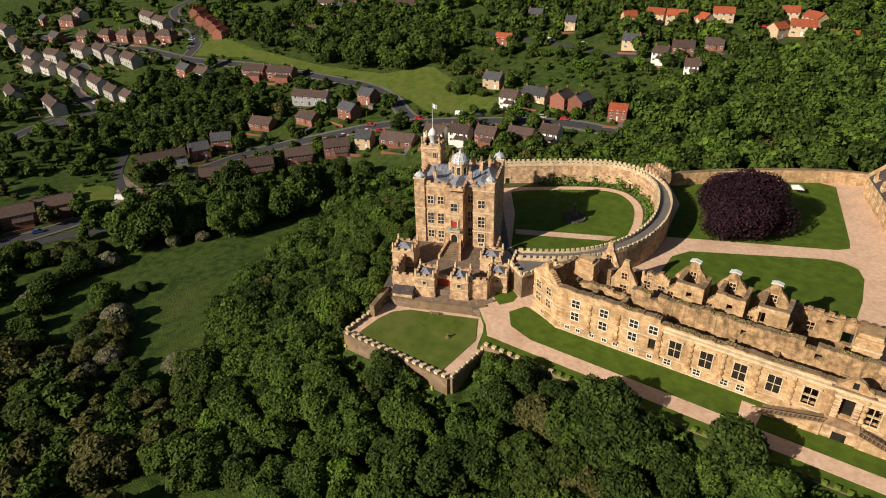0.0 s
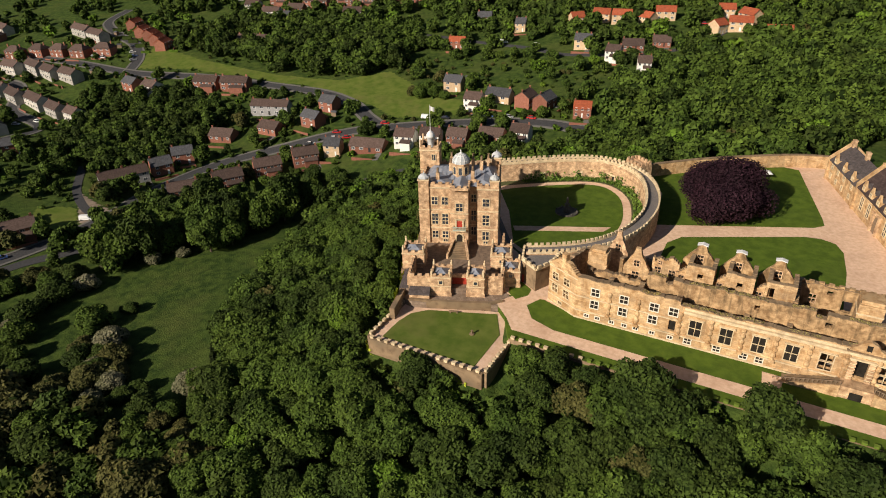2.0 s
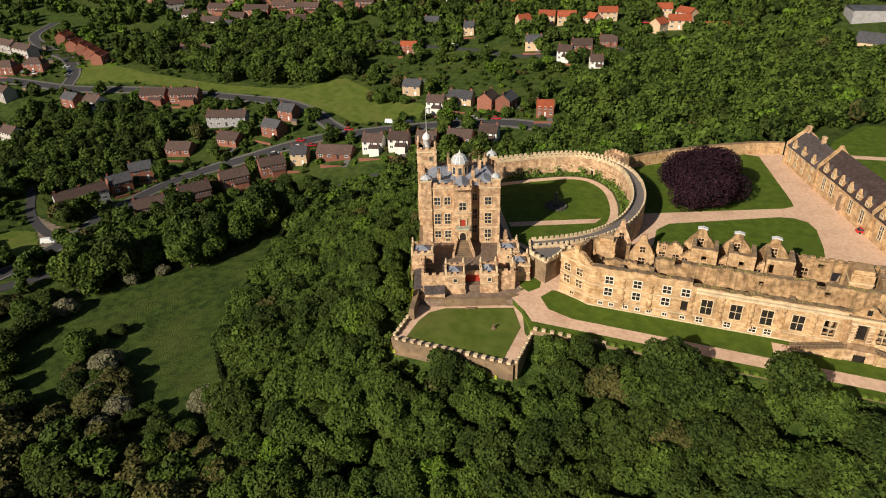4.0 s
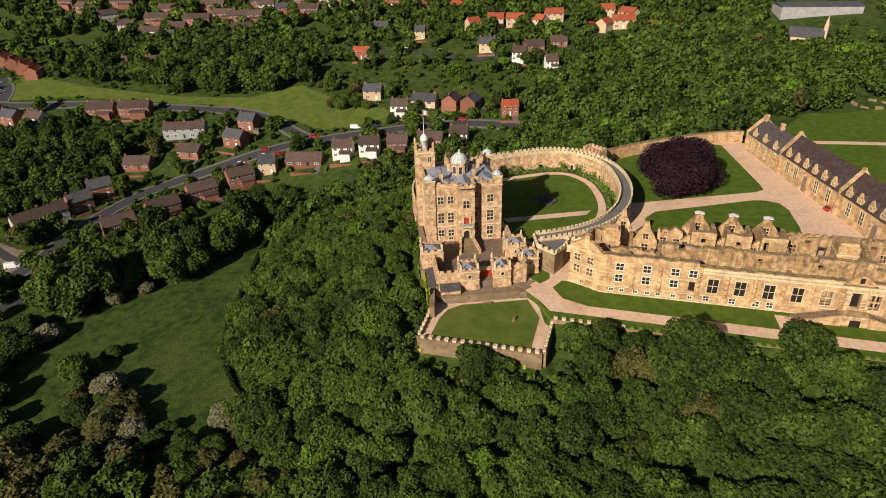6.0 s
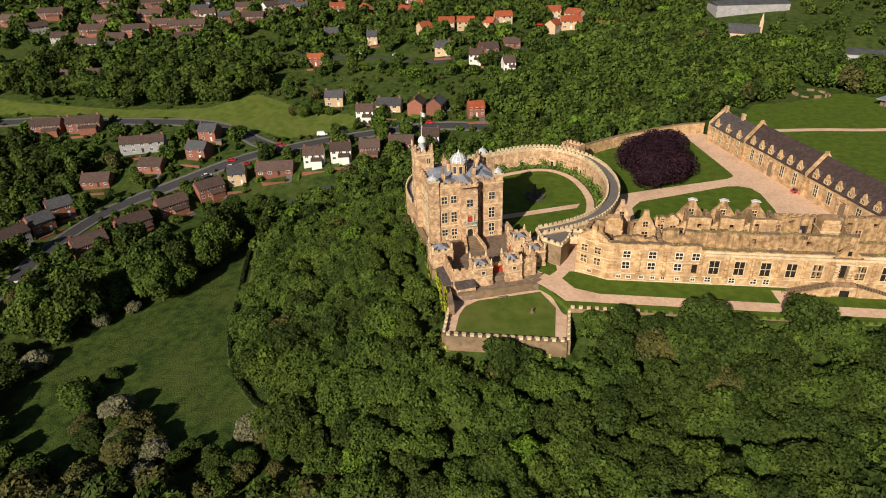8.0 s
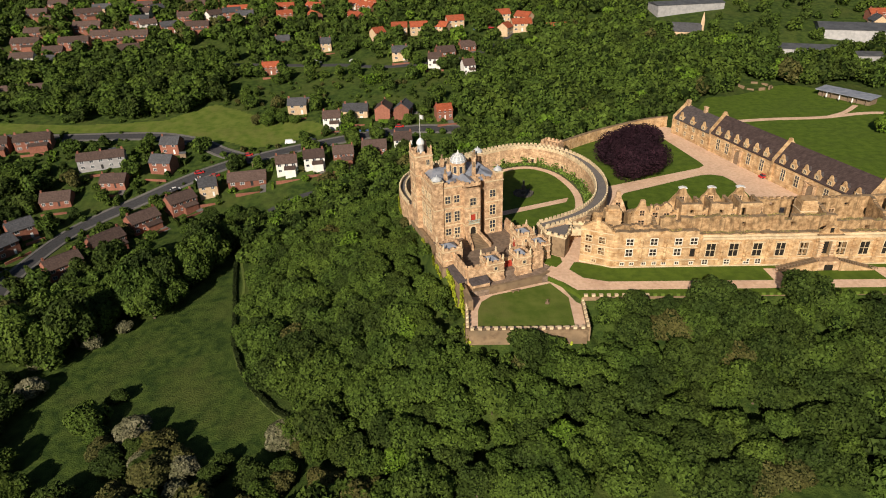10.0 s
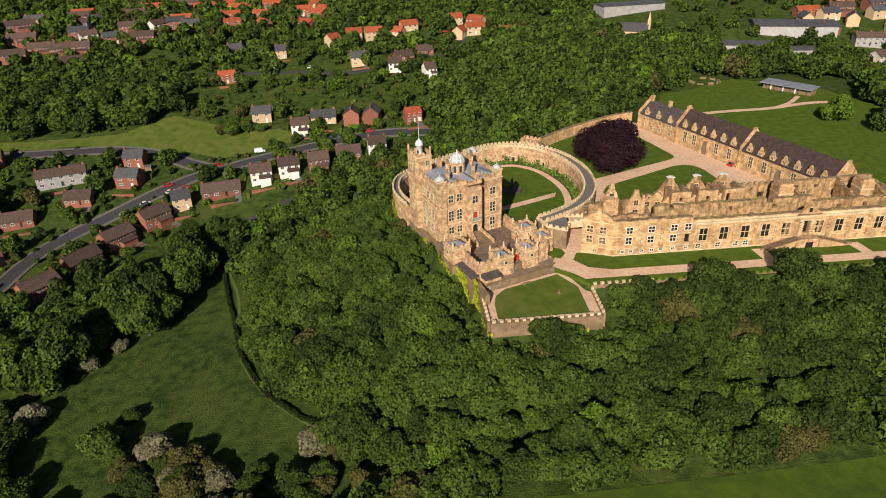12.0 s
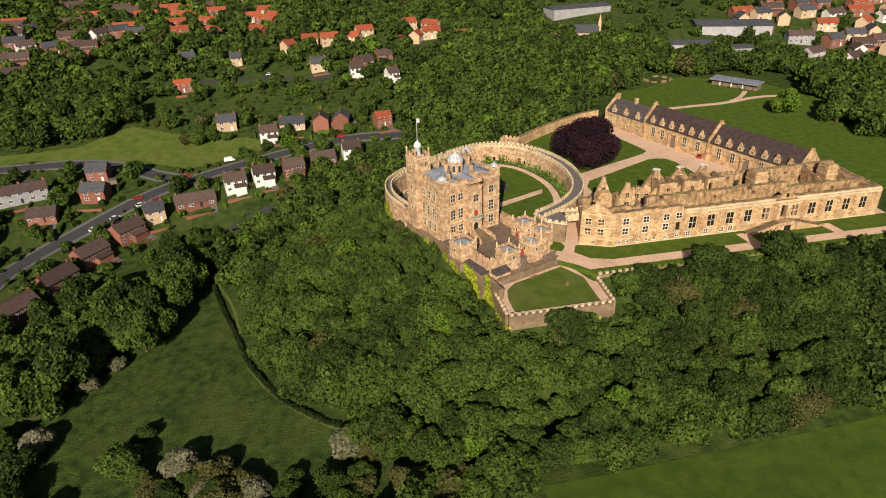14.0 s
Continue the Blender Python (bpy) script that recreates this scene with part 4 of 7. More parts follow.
add_box(bm, -24.6, X1, YF - 0.6, YF, 8.35, 8.75)
add_box(bm, -24.6, X1, YF - 0.22, YF, 7.9, 8.3)
add_box(bm, X0 - 0.1, X1, YF - 0.3, YF, -1, 0.35)
part("string_course", bm, STONE_TRIM, tr, "projecting weathered string courses")
for i, x in enumerate([-40.2, -34, -25.2] + [(a + b) / 2 for a, b in zip(BIG[:4], BIG[1:5])] + [5.4, 10.6] + [(a + b) / 2 for a, b in zip(BIG[5:9], BIG[6:])]):
    big = i > 1
    bm = bmesh.new()
    z0 = 2.4
    dz = (8.0 - z0 if big else 6.2) / 16
    add_lathe(bm, [(0.02, z0)] + [(0.56 if (k // 2) % 2 else 0.38, z0 + (k + (0.02 if k % 2 == 0 else 0)) * dz) for k in range(17)] + [(0.02, z0 + 16 * dz)], 8, x, YF)
    add_prism(bm, [(x - 0.55, YF - 0.6), (x + 0.55, YF - 0.6), (x + 0.55, YF - 0.002), (x - 0.55, YF - 0.002)], z0 - 0.7, lambda a, b: z0)
    part("pilaster", bm, STONE_PALE, tr, "banded half-round pilaster")
for x in BIG:
    part("hood_mould", add_prism(add_box(bmesh.new(), x - 1.6, x + 1.6, YF - 0.5, YF - 0.003, 7.0, 7.2), [(x - 1.5, YF - 0.25), (x + 1.5, YF - 0.25), (x + 1.5, YF - 0.003), (x - 1.5, YF - 0.003)], 7.2, lambda a, b, x=x: 7.25 + 0.5 * (1 - abs(a - x) / 1.5)), STONE_TRIM, tr)
# sheets painted as the shade of the passages behind
part("passage", box(-27.3, -25.9, YF + 0.5, YF + 0.6, 2.8, 5.4), VOID, fw, "sheet coloured as the shade in a doorway")
part("passage", box(6.9, 9.1, YF + 0.9, YF + 1.0, 2.9, 7.0), VOID, fw, "sheet coloured as the shade in a doorway")
# doorway with rusticated surround
dr = part("doorway", add_prism(add_box(add_box(bmesh.new(), 5.9, 6.9, YF - 0.5, YF - 0.004, 2.6, 7.2), 9.1, 10.1, YF - 0.5, YF - 0.004, 2.6, 7.2), [(5.7, YF - 0.6), (10.3, YF - 0.6), (10.3, YF - 0.004), (5.7, YF - 0.004)], 7.2, lambda x, y: 7.5 + 1.0 * (1 - abs(x - 8) / 2.3)), STONE_TRIM, tr, "rusticated stone doorway")
for k in range(6):
    for s in (-1, 1):
        part("block", box(8 + s * 1.55 - 0.55, 8 + s * 1.55 + 0.55, YF - 0.68, YF - 0.5, 2.7 + k * 0.75, 3.1 + k * 0.75), STONE, dr)
# west gable end
GM, GL = wall_frame((-55.5, 113.7), (-47.6, 109.7))
gh = [(1.3, 2.9, 3.4, 5.3), (4.9, 6.5, 3.4, 5.3), (1.3, 2.9, 6.7, 8.4), (4.9, 6.5, 6.7, 8.4), (3.4, 4.4, 0.7, 1.4)]
def shaped(u, w, base, peak):
    f = abs(u - w / 2) / (w / 2)
    return base + (peak - base) * (1.0 if f < 0.14 else (0.62 if f < 0.34 else (0.62 - (f - 0.34) * 0.75)) if f < 0.95 else 0.05)
bm = clean(add_wall(bmesh.new(), GL, -2, lambda u: shaped(u, GL, 9.9, 14.2), 1.2, gh, step=0.45))
bm.transform(GM)
gw_ = part("gable_wall", bm, STONE_PALE, tr)
for a, b, c, d in gh:
    stone_window(gw_, GM @ pose((a + b) / 2, 0.05, (c + d) / 2), b - a, d - c, 2, 2 if d - c > 1 else 1, pane=None, depth=0.4)
bm = bmesh.new()
for z in (2.1, 5.75, 9.7):
    add_box(bm, 0, GL, -0.16, 0, z, z + 0.25, GM)
add_box(bm, 0, GL, -0.25, 0, -1.5, 0.3, GM)
part("string_course", bm, STONE_TRIM, tr)


def inner_wall(p, q, z0, top, th=1.0, holes_=(), m_=None, step=0.5, name="inner_wall"):
    mm, L = wall_frame(p, q)
    b = clean(add_wall(bmesh.new(), L, z0, top, th, holes_, step=step))
    b.transform(mm)
    w = part(name, b, m_ or STONE, tr)
    b = coping(bmesh.new(), L, top, th)
    b.transform(mm)
    part("coping", b, STONE_DARK, w)
    return w, mm, L


inner_wall((-51.2, 127), (-55.5, 113.9), -1, lambda u: ragged(u, 8.6, 1.0, 11), 1.0)
# spine wall behind the gallery, with a weedy wall top
def spine_top(u):
    return ragged(u, 11.3 if u < 47 else 9.7, 0.55, 5, 0.3) - (1.1 if noise.noise(Vector((u * 0.31, 2, 6))) > 0.33 else 0)


inner_wall((-34, 116.2), (41, 116.2), -1, spine_top, 1.3, [(22, 23, 8.6, 9.8), (35, 36.2, 8.4, 9.6), (55, 56.2, 6.8, 8.2), (63, 64.4, 6.6, 8.4)], RUIN)
inner_wall((-47.4, 117.2), (-34.2, 117.2), -1, lambda u: ragged(u, 8.6, 1.5, 9), 0.9, [(3, 4.3, 4, 6), (8, 9.3, 4, 6)], RUIN)
for x, t in ((-41, 8.4), (-34.2, 9.2), (-26, 8.0), (-12.5, 7.4), (-4.5, 7.6), (7, 7.0), (24.5, 6.8), (40.4, 8.6)):
    inner_wall((x, 111), (x, 116.1), -1, lambda u, t=t: ragged(u + x, t, 0.8, 2), 0.9, (), RUIN)
for x, t in ((-33.5, 10), (-28.6, 9.4), (-4.2, 11.4), (14, 10.6), (30, 10.4), (40.4, 10)):
    inner_wall((x, 117.6), (x, 129.8 if x > -5 else 128), -1, lambda u, t=t: ragged(u + x, t - 3.2 + 0.27 * u, 0.6, 2), 0.9, (), RUIN)


def gable(xc, w, y, base, peak, cap=True, win=True, m_=None):
    """A shaped gable: stepped shoulders, small window and a pale cap."""
    mm = pose(xc - w / 2, y, 0)
    b = bmesh.new()
    outline = [(0, -1), (w, -1), (w, base), (w * 0.93, base + 0.5), (w * 0.8, base + (peak - base) * 0.42), (w * 0.68, base + (peak - base) * 0.62), (w * 0.62, base + (peak - base) * 0.86), (w * 0.6, peak), (w * 0.4, peak), (w * 0.38, base + (peak - base) * 0.86), (w * 0.32, base + (peak - base) * 0.62), (w * 0.2, base + (peak - base) * 0.42), (w * 0.07, base + 0.5), (0, base)]
    f = [b.verts.new((x, 0, z)) for x, z in outline]
    k = [b.verts.new((x, 0.9, z)) for x, z in outline]
    b.faces.new(f), b.faces.new(k[::-1])
    n = len(f)
    for i in range(n):
        b.faces.new((f[i], k[i], k[(i + 1) % n], f[(i + 1) % n]))
    b.transform(mm)
    g = part("gable", b, m_ or STONE_PALE, tr)
    if win:
        stone_window(g, mm @ pose(w / 2, -0.02, base + 1.2), 1.2, 1.5, 2, 2, pane=VOID, mat_=STONE)
    if cap:
        part("cap", add_prism(add_prism(bmesh.new(), [(xc - 1.15, y - 0.2), (xc, y - 0.2), (xc, y + 1.1), (xc - 1.15, y + 1.1)], lambda x, yy: peak - (xc - x) * 0.25, lambda x, yy: peak + 0.2 - (xc - x) * 0.25), [(xc, y - 0.2), (xc + 1.15, y - 0.2), (xc + 1.15, y + 1.1), (xc, y + 1.1)], lambda x, yy: peak - (x - xc) * 0.25, lambda x, yy: peak + 0.2 - (x - xc) * 0.25), WHITE_LEAD, g, "pale lead weathering cap")
    return g


for i, xc in enumerate((-24.9, -16.8, -8.8)):
    gable(xc, 7.4, 128, 10.4, 15.0, m_=RUIN)
    # roofless closet block before each gable
    inner_wall((xc - 1.9, 121.8), (xc + 3.9, 121.8), -1, lambda u: ragged(u + xc, 12.7, 0.25, 31), 0.9, [(2.4, 3.5, 9.6, 10.9)] if i != 2 else [(0.5, 1.7, 8.8, 11.4)], STONE_PALE)
    inner_wall((xc - 1.0, 122.7), (xc - 1.0, 128), -1, lambda u: 12.5 + ragged(u, 0, 0.4, i), 0.8, (), RUIN)
    inner_wall((xc + 3.9, 122.7), (xc + 3.9, 128), -1, lambda u: 12.5 + ragged(u, 0, 0.4, 4 + i), 0.8, (), RUIN)
    w, mx, wl = inner_wall((xc - 4.1, 123.6), (xc - 1.9, 123.6), -1, lambda u: 9.0 + 0.9 * u, 0.8, (), STONE_PALE)
    stone_window(w, mx @ pose(1.1, 0, 8.0), 1.1, 1.5, 2, 2, pane=VOID, mat_=STONE)
g_ = gable(-37.6, 5.8, 121.6, 9.2, 14.2, cap=False)
stone_window(g_, pose(-37.6, 121.6, 7.4), 1.5, 1.5, 2, 2, pane=VOID, mat_=STONE)
gable(-43.2, 4.8, 126.5, 9.6, 14.8, cap=False, m_=STONE)
w, mx, wl = inner_wall((-34.6, 124), (-28.6, 124), -1, lambda u: ragged(u, 11.6, 1.3, 41, 0.6), 0.9, (), STONE_PALE)
for u, z, s_ in ((1.4, 8.6, 1.4), (1.8, 10.5, 0.8), (4.6, 8.4, 1.4)):
    stone_window(w, mx @ pose(u, 0, z), s_, s_, 2, 2, pane=VOID, mat_=STONE)
inner_wall((-40.6, 121.4), (-40.6, 127), -1, lambda u: 10.8 - 0.4 * u + ragged(u, 0, 0.5, 6), 0.8, (), RUIN)
blk = part("chimney_block", add_box(add_box(box(-48.2, -43.8, 119, 122.2, -1, 12.2), -47.6, -44.4, 119.4, 121.8, 12.2, 12.9), -48.4, -43.6, 118.8, 122.4, 9.2, 9.5), STONE_PALE, tr)
inner_wall((-50.8, 127), (-28, 128.2), -1, lambda u: ragged(u, 8.2, 1.2, 15), 1.0, [(4, 5.5, 3, 5.5), (11, 12.4, 3, 5.5), (17, 18.5, 4, 6.5)], RUIN)
# back wall of the east half, with a worn battlemented top
bwall, bmx, bL = inner_wall((-5, 130), (41, 130), -1, lambda u: ragged(u, 9.8 + 0.02 * u, 0.5, 17), 1.1, [(3, 4.4, 5.4, 7.6), (6.2, 7.4, 8.0, 9.0), (9.4, 11.4, 4.6, 7.4), (16.0, 18.9, 3.0, 9.0), (21, 22.3, 7.8, 8.7), (23.6, 25, 4.6, 6.6), (27.6, 29, 7.6, 8.6), (33.6, 35, 4.6, 6.8), (38.6, 41.4, 3.0, 8.8)], RUIN)
for u, z, s_ in ((3.7, 6.5, 1.4), (24.3, 5.6, 1.4)):
    stone_window(bwall, bmx @ pose(u, 0.05, z), s_, 2.0, 2, 2, pane=None, mat_=STONE)
part("battlement", crenels(bmesh.new(), [(-5, 130.55), (41, 130.55)], 9.9, th=0.8, w=1.2, gap=0.7, h=0.45, sill=0.2), RUIN, bwall)
inner_wall((41.2, 130.8), (41.2, 109.8), -1, lambda u: ragged(u, 9.0, 0.8, 21), 1.0, [(5, 6.5, 3, 6), (13, 14.5, 3, 6)], STONE_PALE)
part("gallery_floor", box(-47, 41, 111.1, 129.8, -0.5, 0.3), TARMAC, tr, "rubble-strewn floor between the walls")
part("gallery_walk", box(-28, -4.4, 117.6, 121.7, 5.6, 6.2), RUIN, tr)
for x0, x1, top in ((6.4, 11.0, 12.6), (32.4, 36.4, 12.4)):
    cb = part("chimney_block", add_box(box(x0, x1, 122.5, 127.0, -1, top - 0.9), x0 + 0.25, x1 - 0.3, 122.8, 126.7, top - 0.9, top), STONE_PALE, tr, "massive broken chimney stack")
    part("ledge", box(x0 - 0.15, x1 + 0.15, 122.35, 127.15, top - 3.2, top - 2.9), STONE_TRIM, cb)
# scrolled pediment over the terrace door
bm = bmesh.new()
ol = [(5.2, 9.2), (11.2, 9.2), (11.0, 9.9), (10.2, 10.2), (9.7, 10.9), (9.3, 11.3), (8.2, 11.8), (7.1, 11.3), (6.7, 10.9), (6.2, 10.2), (5.4, 9.9)]
fr, bk = [bm.verts.new((x, YF - 0.45, z)) for x, z in ol], [bm.verts.new((x, YF + 0.5, z)) for x, z in ol]
bm.faces.new(fr), bm.faces.new(bk[::-1])
for i in range(len(ol)):
    bm.faces.new((fr[i], bk[i], bk[(i + 1) % len(ol)], fr[(i + 1) % len(ol)]))
pdm = part("pediment", bm, STONE_PALE, tr, "weathered scrolled pediment")
part("niche", box(7.75, 8.65, YF - 0.48, YF - 0.4, 9.7, 11.0), VOID, pdm)
part("ledge", box(4.8, 11.6, YF - 0.75, YF - 0.1, 9.0, 9.2), STONE_DARK, pdm)
# grass and weeds on the wall tops
wd = bmesh.new()
rg = np.random.default_rng(9)
for _ in range(2600):
    x = rg.uniform(-33.5, 40)
    if noise.noise(Vector((x * 0.2, 4, 1))) < -0.05:
        continue
    c = Vector((x, rg.choice([YF + rg.uniform(0.2, 1.2), 116.2 + rg.uniform(0.1, 1.2)]), 0))
    c.z = ragged(c.x - X0, 10.6 if c.x < -25.6 else 9.6, 0.5, 3) if c.y < 112 else spine_top(c.x + 34)
    u = Vector((rg.normal() * 0.2, rg.normal() * 0.2, 0))
    wd.faces.new([wd.verts.new(c + e) for e in (u, Vector((0.03, 0, 0.3)), -u)])
tagged(part("wall_top_weeds", wd, leaf_mat("dry_weeds", (0.2, 0.17, 0.06), (0.28, 0.24, 0.1))), "dry grass tufts growing on the broken wall tops", "weeds", kind="stuff")
# double stair to the terrace door
ds = thing("terrace_stair", "double flight of stone stairs with rails before the ruined doorway", "stairs")
part("landing", box(5.2, 10.8, 106.4, YF - 0.62, -1, 2.7), STONE, ds)
for s, xa, xb in ((-1, 5.2, -6.0), (1, 10.8, 21.0)):
    bm = bmesh.new()
    n = 15
    for i in range(n):
        a, b = xa + (xb - xa) * i / n, xa + (xb - xa) * (i + 1) / n
        add_box(bm, min(a, b), max(a, b), 106.4, YF - 0.62, -1, 2.7 - 0.2 * (i + 1))
    fl = part("flight", clean(bm), STONE_DARK, ds)
    bm = bmesh.new()
    for i in range(n + 1):
        x = xa + (xb - xa) * i / n
        z = 2.7 - 0.2 * i
        add_box(bm, x - 0.06, x + 0.06, 106.45, 106.57, z - 0.2, z + 0.95)
    L = math.hypot(xb - xa, 3.0)
    add_box(bm, 0, L, -0.06, 0.06, -0.05, 0.07, Matrix.Translation((xa, 106.51, 3.65)) @ Euler((0, math.atan2(3.0, xb - xa), 0)).to_matrix().to_4x4())
    part("handrail", bm, WOOD, fl)
    part("string_wall", add_prism(bmesh.new(), [(min(xa, xb), 106.1), (max(xa, xb), 106.1), (max(xa, xb), 106.4), (min(xa, xb), 106.4)], -1, lambda x, y: 2.7 - 3.0 * abs(x - xa) / abs(xb - xa) + 0.12), STONE_PALE, fl)
part("undercroft_arch", box(7.0, 9.2, 106.36, 106.42, -0.3, 1.7), VOID, ds)
# parapet of the terrace, with hedge below
pp = thing("terrace_parapet", "low battlemented parapet along the terrace edge overgrown with green", "wall")
m, L = wall_frame((-57.8, 95.6), (60, 94.4))
part("wall", box(0, L, -0.4, 0.4, -4, 0.0, m), STONE_DARK, pp)
n = int(L / 1.9)
for i in range(n):
    x = (i + 0.25) * L / n
    part("merlon", add_box(box(x, x + 0.85, -0.3, 0.3, 0, 0.5, m), x - 0.05, x + 0.9, -0.35, 0.35, 0.5, 0.58, m), STONE_TRIM if i < 9 else IVY_GREEN, pp)

# ---- stable range ----
RA = -71.6
rr = thing("stable_range", "long sandstone stable range with dormer gables and a brown stone-slate roof", "building", pose(1.0, 220.5, 0, 0, 0, RA))
# x along the front towards the south, +y behind (east)
def long_section(x0, x1, eave, ridge, roofmat, d=10.5):
    w = part("wall", add_prism(bmesh.new(), [(x0, 0), (x1, 0), (x1, d), (x0, d)], -1.5, eave), STONE_PALE, rr)
    b = bmesh.new()
    o = 0.4
    k = (ridge - eave) / (d / 2)
    for y0, y1, sgn in ((-o, d / 2, 1), (d / 2, d + o, -1)):
        zz = (lambda x, y, k=k: eave + 0.1 + k * y) if sgn > 0 else (lambda x, y, k=k: eave + 0.1 + k * (d - y))
        add_prism(b, [(x0, y0), (x1, y0), (x1, y1), (x0, y1)], lambda x, y, zz=zz: zz(x, y) - 0.3, zz)
    part("roof", b, roofmat, rr, "long pitched stone-slate roof")
    return w


def gable_end(x, eave, ridge, d=10.5, th=0.9):
    b = bmesh.new()
    out = [(-0.5, -1.5), (d + 0.5, -1.5), (d + 0.5, eave + 0.6), (d / 2 + 0.5, ridge + 0.7), (d / 2 + 0.5, ridge + 1.3), (d / 2 - 0.5, ridge + 1.3), (d / 2 - 0.5, ridge + 0.7), (-0.5, eave + 0.6)]
    f = [b.verts.new((x - th / 2, y, z)) for y, z in out]
    k_ = [b.verts.new((x + th / 2, y, z)) for y, z in out]
    b.faces.new(f[::-1]), b.faces.new(k_)
    for i in range(len(f)):
        b.faces.new((f[i], f[(i + 1) % len(f)], k_[(i + 1) % len(f)], k_[i]))
    part("gable_wall", b, STONE_PALE, rr)


w1 = long_section(0, 23, 7.0, 11.6, SLATE)
w2 = long_section(23, 56, 7.6, 13.4, mat("brown_stone_slates", (0.055, 0.037, 0.036), (0.09, 0.062, 0.058), 0.8, 0.15, (0.06, 0.045, 0.045), 0.5, courses=(0.6, 0.4)))
w3 = long_section(56, 93, 7.6, 13.4, bpy.data.materials["brown_stone_slates"])
for x, e, r in ((0, 7.0, 11.6), (23, 7.6, 13.4), (56, 7.6, 13.4), (93, 7.6, 13.0)):
    gable_end(x, e, r)


def dormer(x, eave, h=2.6):
    g = part("dormer", bmesh.new(), STONE_PALE, rr)
    b = bmesh.new()
    out = [(-1.2, eave - 0.2), (1.2, eave - 0.2), (1.2, eave + h * 0.55), (0.75, eave + h * 0.68), (0.5, eave + h), (0.22, eave + h + 0.5), (-0.22, eave + h + 0.5), (-0.5, eave + h), (-0.75, eave + h * 0.68), (-1.2, eave + h * 0.55)]
    f = [b.verts.new((x + a, -0.15, z)) for a, z in out]
    k_ = [b.verts.new((x + a, 0.35, z)) for a, z in out]
    b.faces.new(f), b.faces.new(k_[::-1])
    for i in range(len(f)):
        b.faces.new((f[i], k_[i], k_[(i + 1) % len(f)], f[(i + 1) % len(f)]))
    add_box(b, x - 1.1, x + 1.1, 0.35, 2.6, eave, eave + h * 0.5)
    b.to_mesh(g.data)
    b.free()
    rb = bmesh.new()
    for s in (-1, 1):
        pts = [(x, 0.36), (x + s * 1.25, 0.36), (x + s * 1.25, 3.6), (x, 3.6)]
        add_prism(rb, pts if s > 0 else pts[::-1], lambda a, y: eave + h * 0.9 - abs(a - x) * 0.75 - 0.15, lambda a, y: eave + h * 0.9 - abs(a - x) * 0.75)
    part("dormer_roof", rb, SLATE, g)
    stone_window(g, pose(x, -0.15, eave + h * 0.28), 1.0, 1.0, 2, 1)


for x in (4.5, 11.5, 18.5):
    dormer(x, 7.0)
for x in (27, 32, 37, 42, 47, 52):
    dormer(x, 7.6)
for x in (59.5, 64.5, 69.5, 74.5, 79.5, 84.5, 89.5):
    dormer(x, 7.6)
for x in (3, 8, 13, 19):
    for z in (2.2, 5.2):
        stone_window(w1, pose(x, 0, z), 1.2, 1.4, 2, 2)
for x in (28, 33, 44.5, 51, 61, 67, 79, 86):
    stone_window(w2 if x < 56 else w3, pose(x, 0, 4.0), 1.7, 3.8, 2, 3)
for x in (38.8, 73):
    portal = part("portal", add_prism(add_box(add_box(bmesh.new(), x - 2.3, x - 1.4, -0.6, -0.003, -0.5, 5.4), x + 1.4, x + 2.3, -0.6, -0.003, -0.5, 5.4), [(x - 2.6, -0.7), (x + 2.6, -0.7), (x + 2.6, -0.003), (x - 2.6, -0.003)], 5.4, lambda a, b, x=x: 5.7 + 0.9 * (1 - abs(a - x) / 2.6)), STONE, rr, "arched stone portal")
    b = bmesh.new()
    pts = [(x - 1.4, -0.4)] + [(x + 1.4 * math.cos(radians(a)), 3.2 + 1.6 * math.sin(radians(a))) for a in range(180, -1, -20)] + [(x + 1.4, -0.4)]
    b.faces.new([b.verts.new((a, -0.06, z)) for a, z in pts][::-1])
    part("door", b, WOOD, portal, "dark oak double doors")
for x, y in ((1.2, 5.2), (12, 5.2), (22, 6)):
    part("chimney_stack", add_box(box(x - 0.7, x + 0.7, y - 0.5, y + 0.5, 9, 13.4), x - 0.8, x + 0.8, y - 0.6, y + 0.6, 13.4, 13.7), STONE, rr)
# park pavilion
cf = thing("cafe_pavilion", "low timber pavilion with a grey sheet roof and folded parasols", "pavilion", pose(95, 264, 0, 0, 0, -56))
part("wall", box(-12, 12, -3, 3, 0, 3.0), WOOD, cf)
part("roof", add_prism(bmesh.new(), [(-13, -5), (13, -5), (13, 4), (-13, 4)], lambda x, y: 3.0 + (y + 5) * 0.06, lambda x, y: 3.3 + (y + 5) * 0.06), LEAD, cf)
for x in (-9, -5, -1, 3, 7, 11):
    part("post", box(x - 0.1, x + 0.1, -4.6, -4.4, 0, 3.05), WOOD, cf)
for x in (-6, 0, 6):
    ps = thing("parasol", "folded white parasol beside the pavilion", "parasol", pose(95, 264, 0, 0, 0, -56) @ pose(x, -7, 0), "parasols")
    part("pole", lathe([(0.05, 0), (0.05, 3.2)], 6), IRON, ps)
    part("canopy", lathe([(0.12, 0.9), (0.4, 1.4), (0.3, 2.6), (0, 3.4)], 8), RENDER_WHITE, ps)
pg = thing("ruin_circle", "low ring of broken stone walls in the park", "ruin", pose(62, 288, 0))
for i in range(9):
    a = radians(i * 40)
    part("fragment", box(-1.6, 1.6, -0.4, 0.4, -0.3, 0.9 + 0.5 * (i % 3), pose(8 * math.cos(a), 5 * math.sin(a), 0, 0, 0, i * 40 + 90)), STONE_DARK, pg)

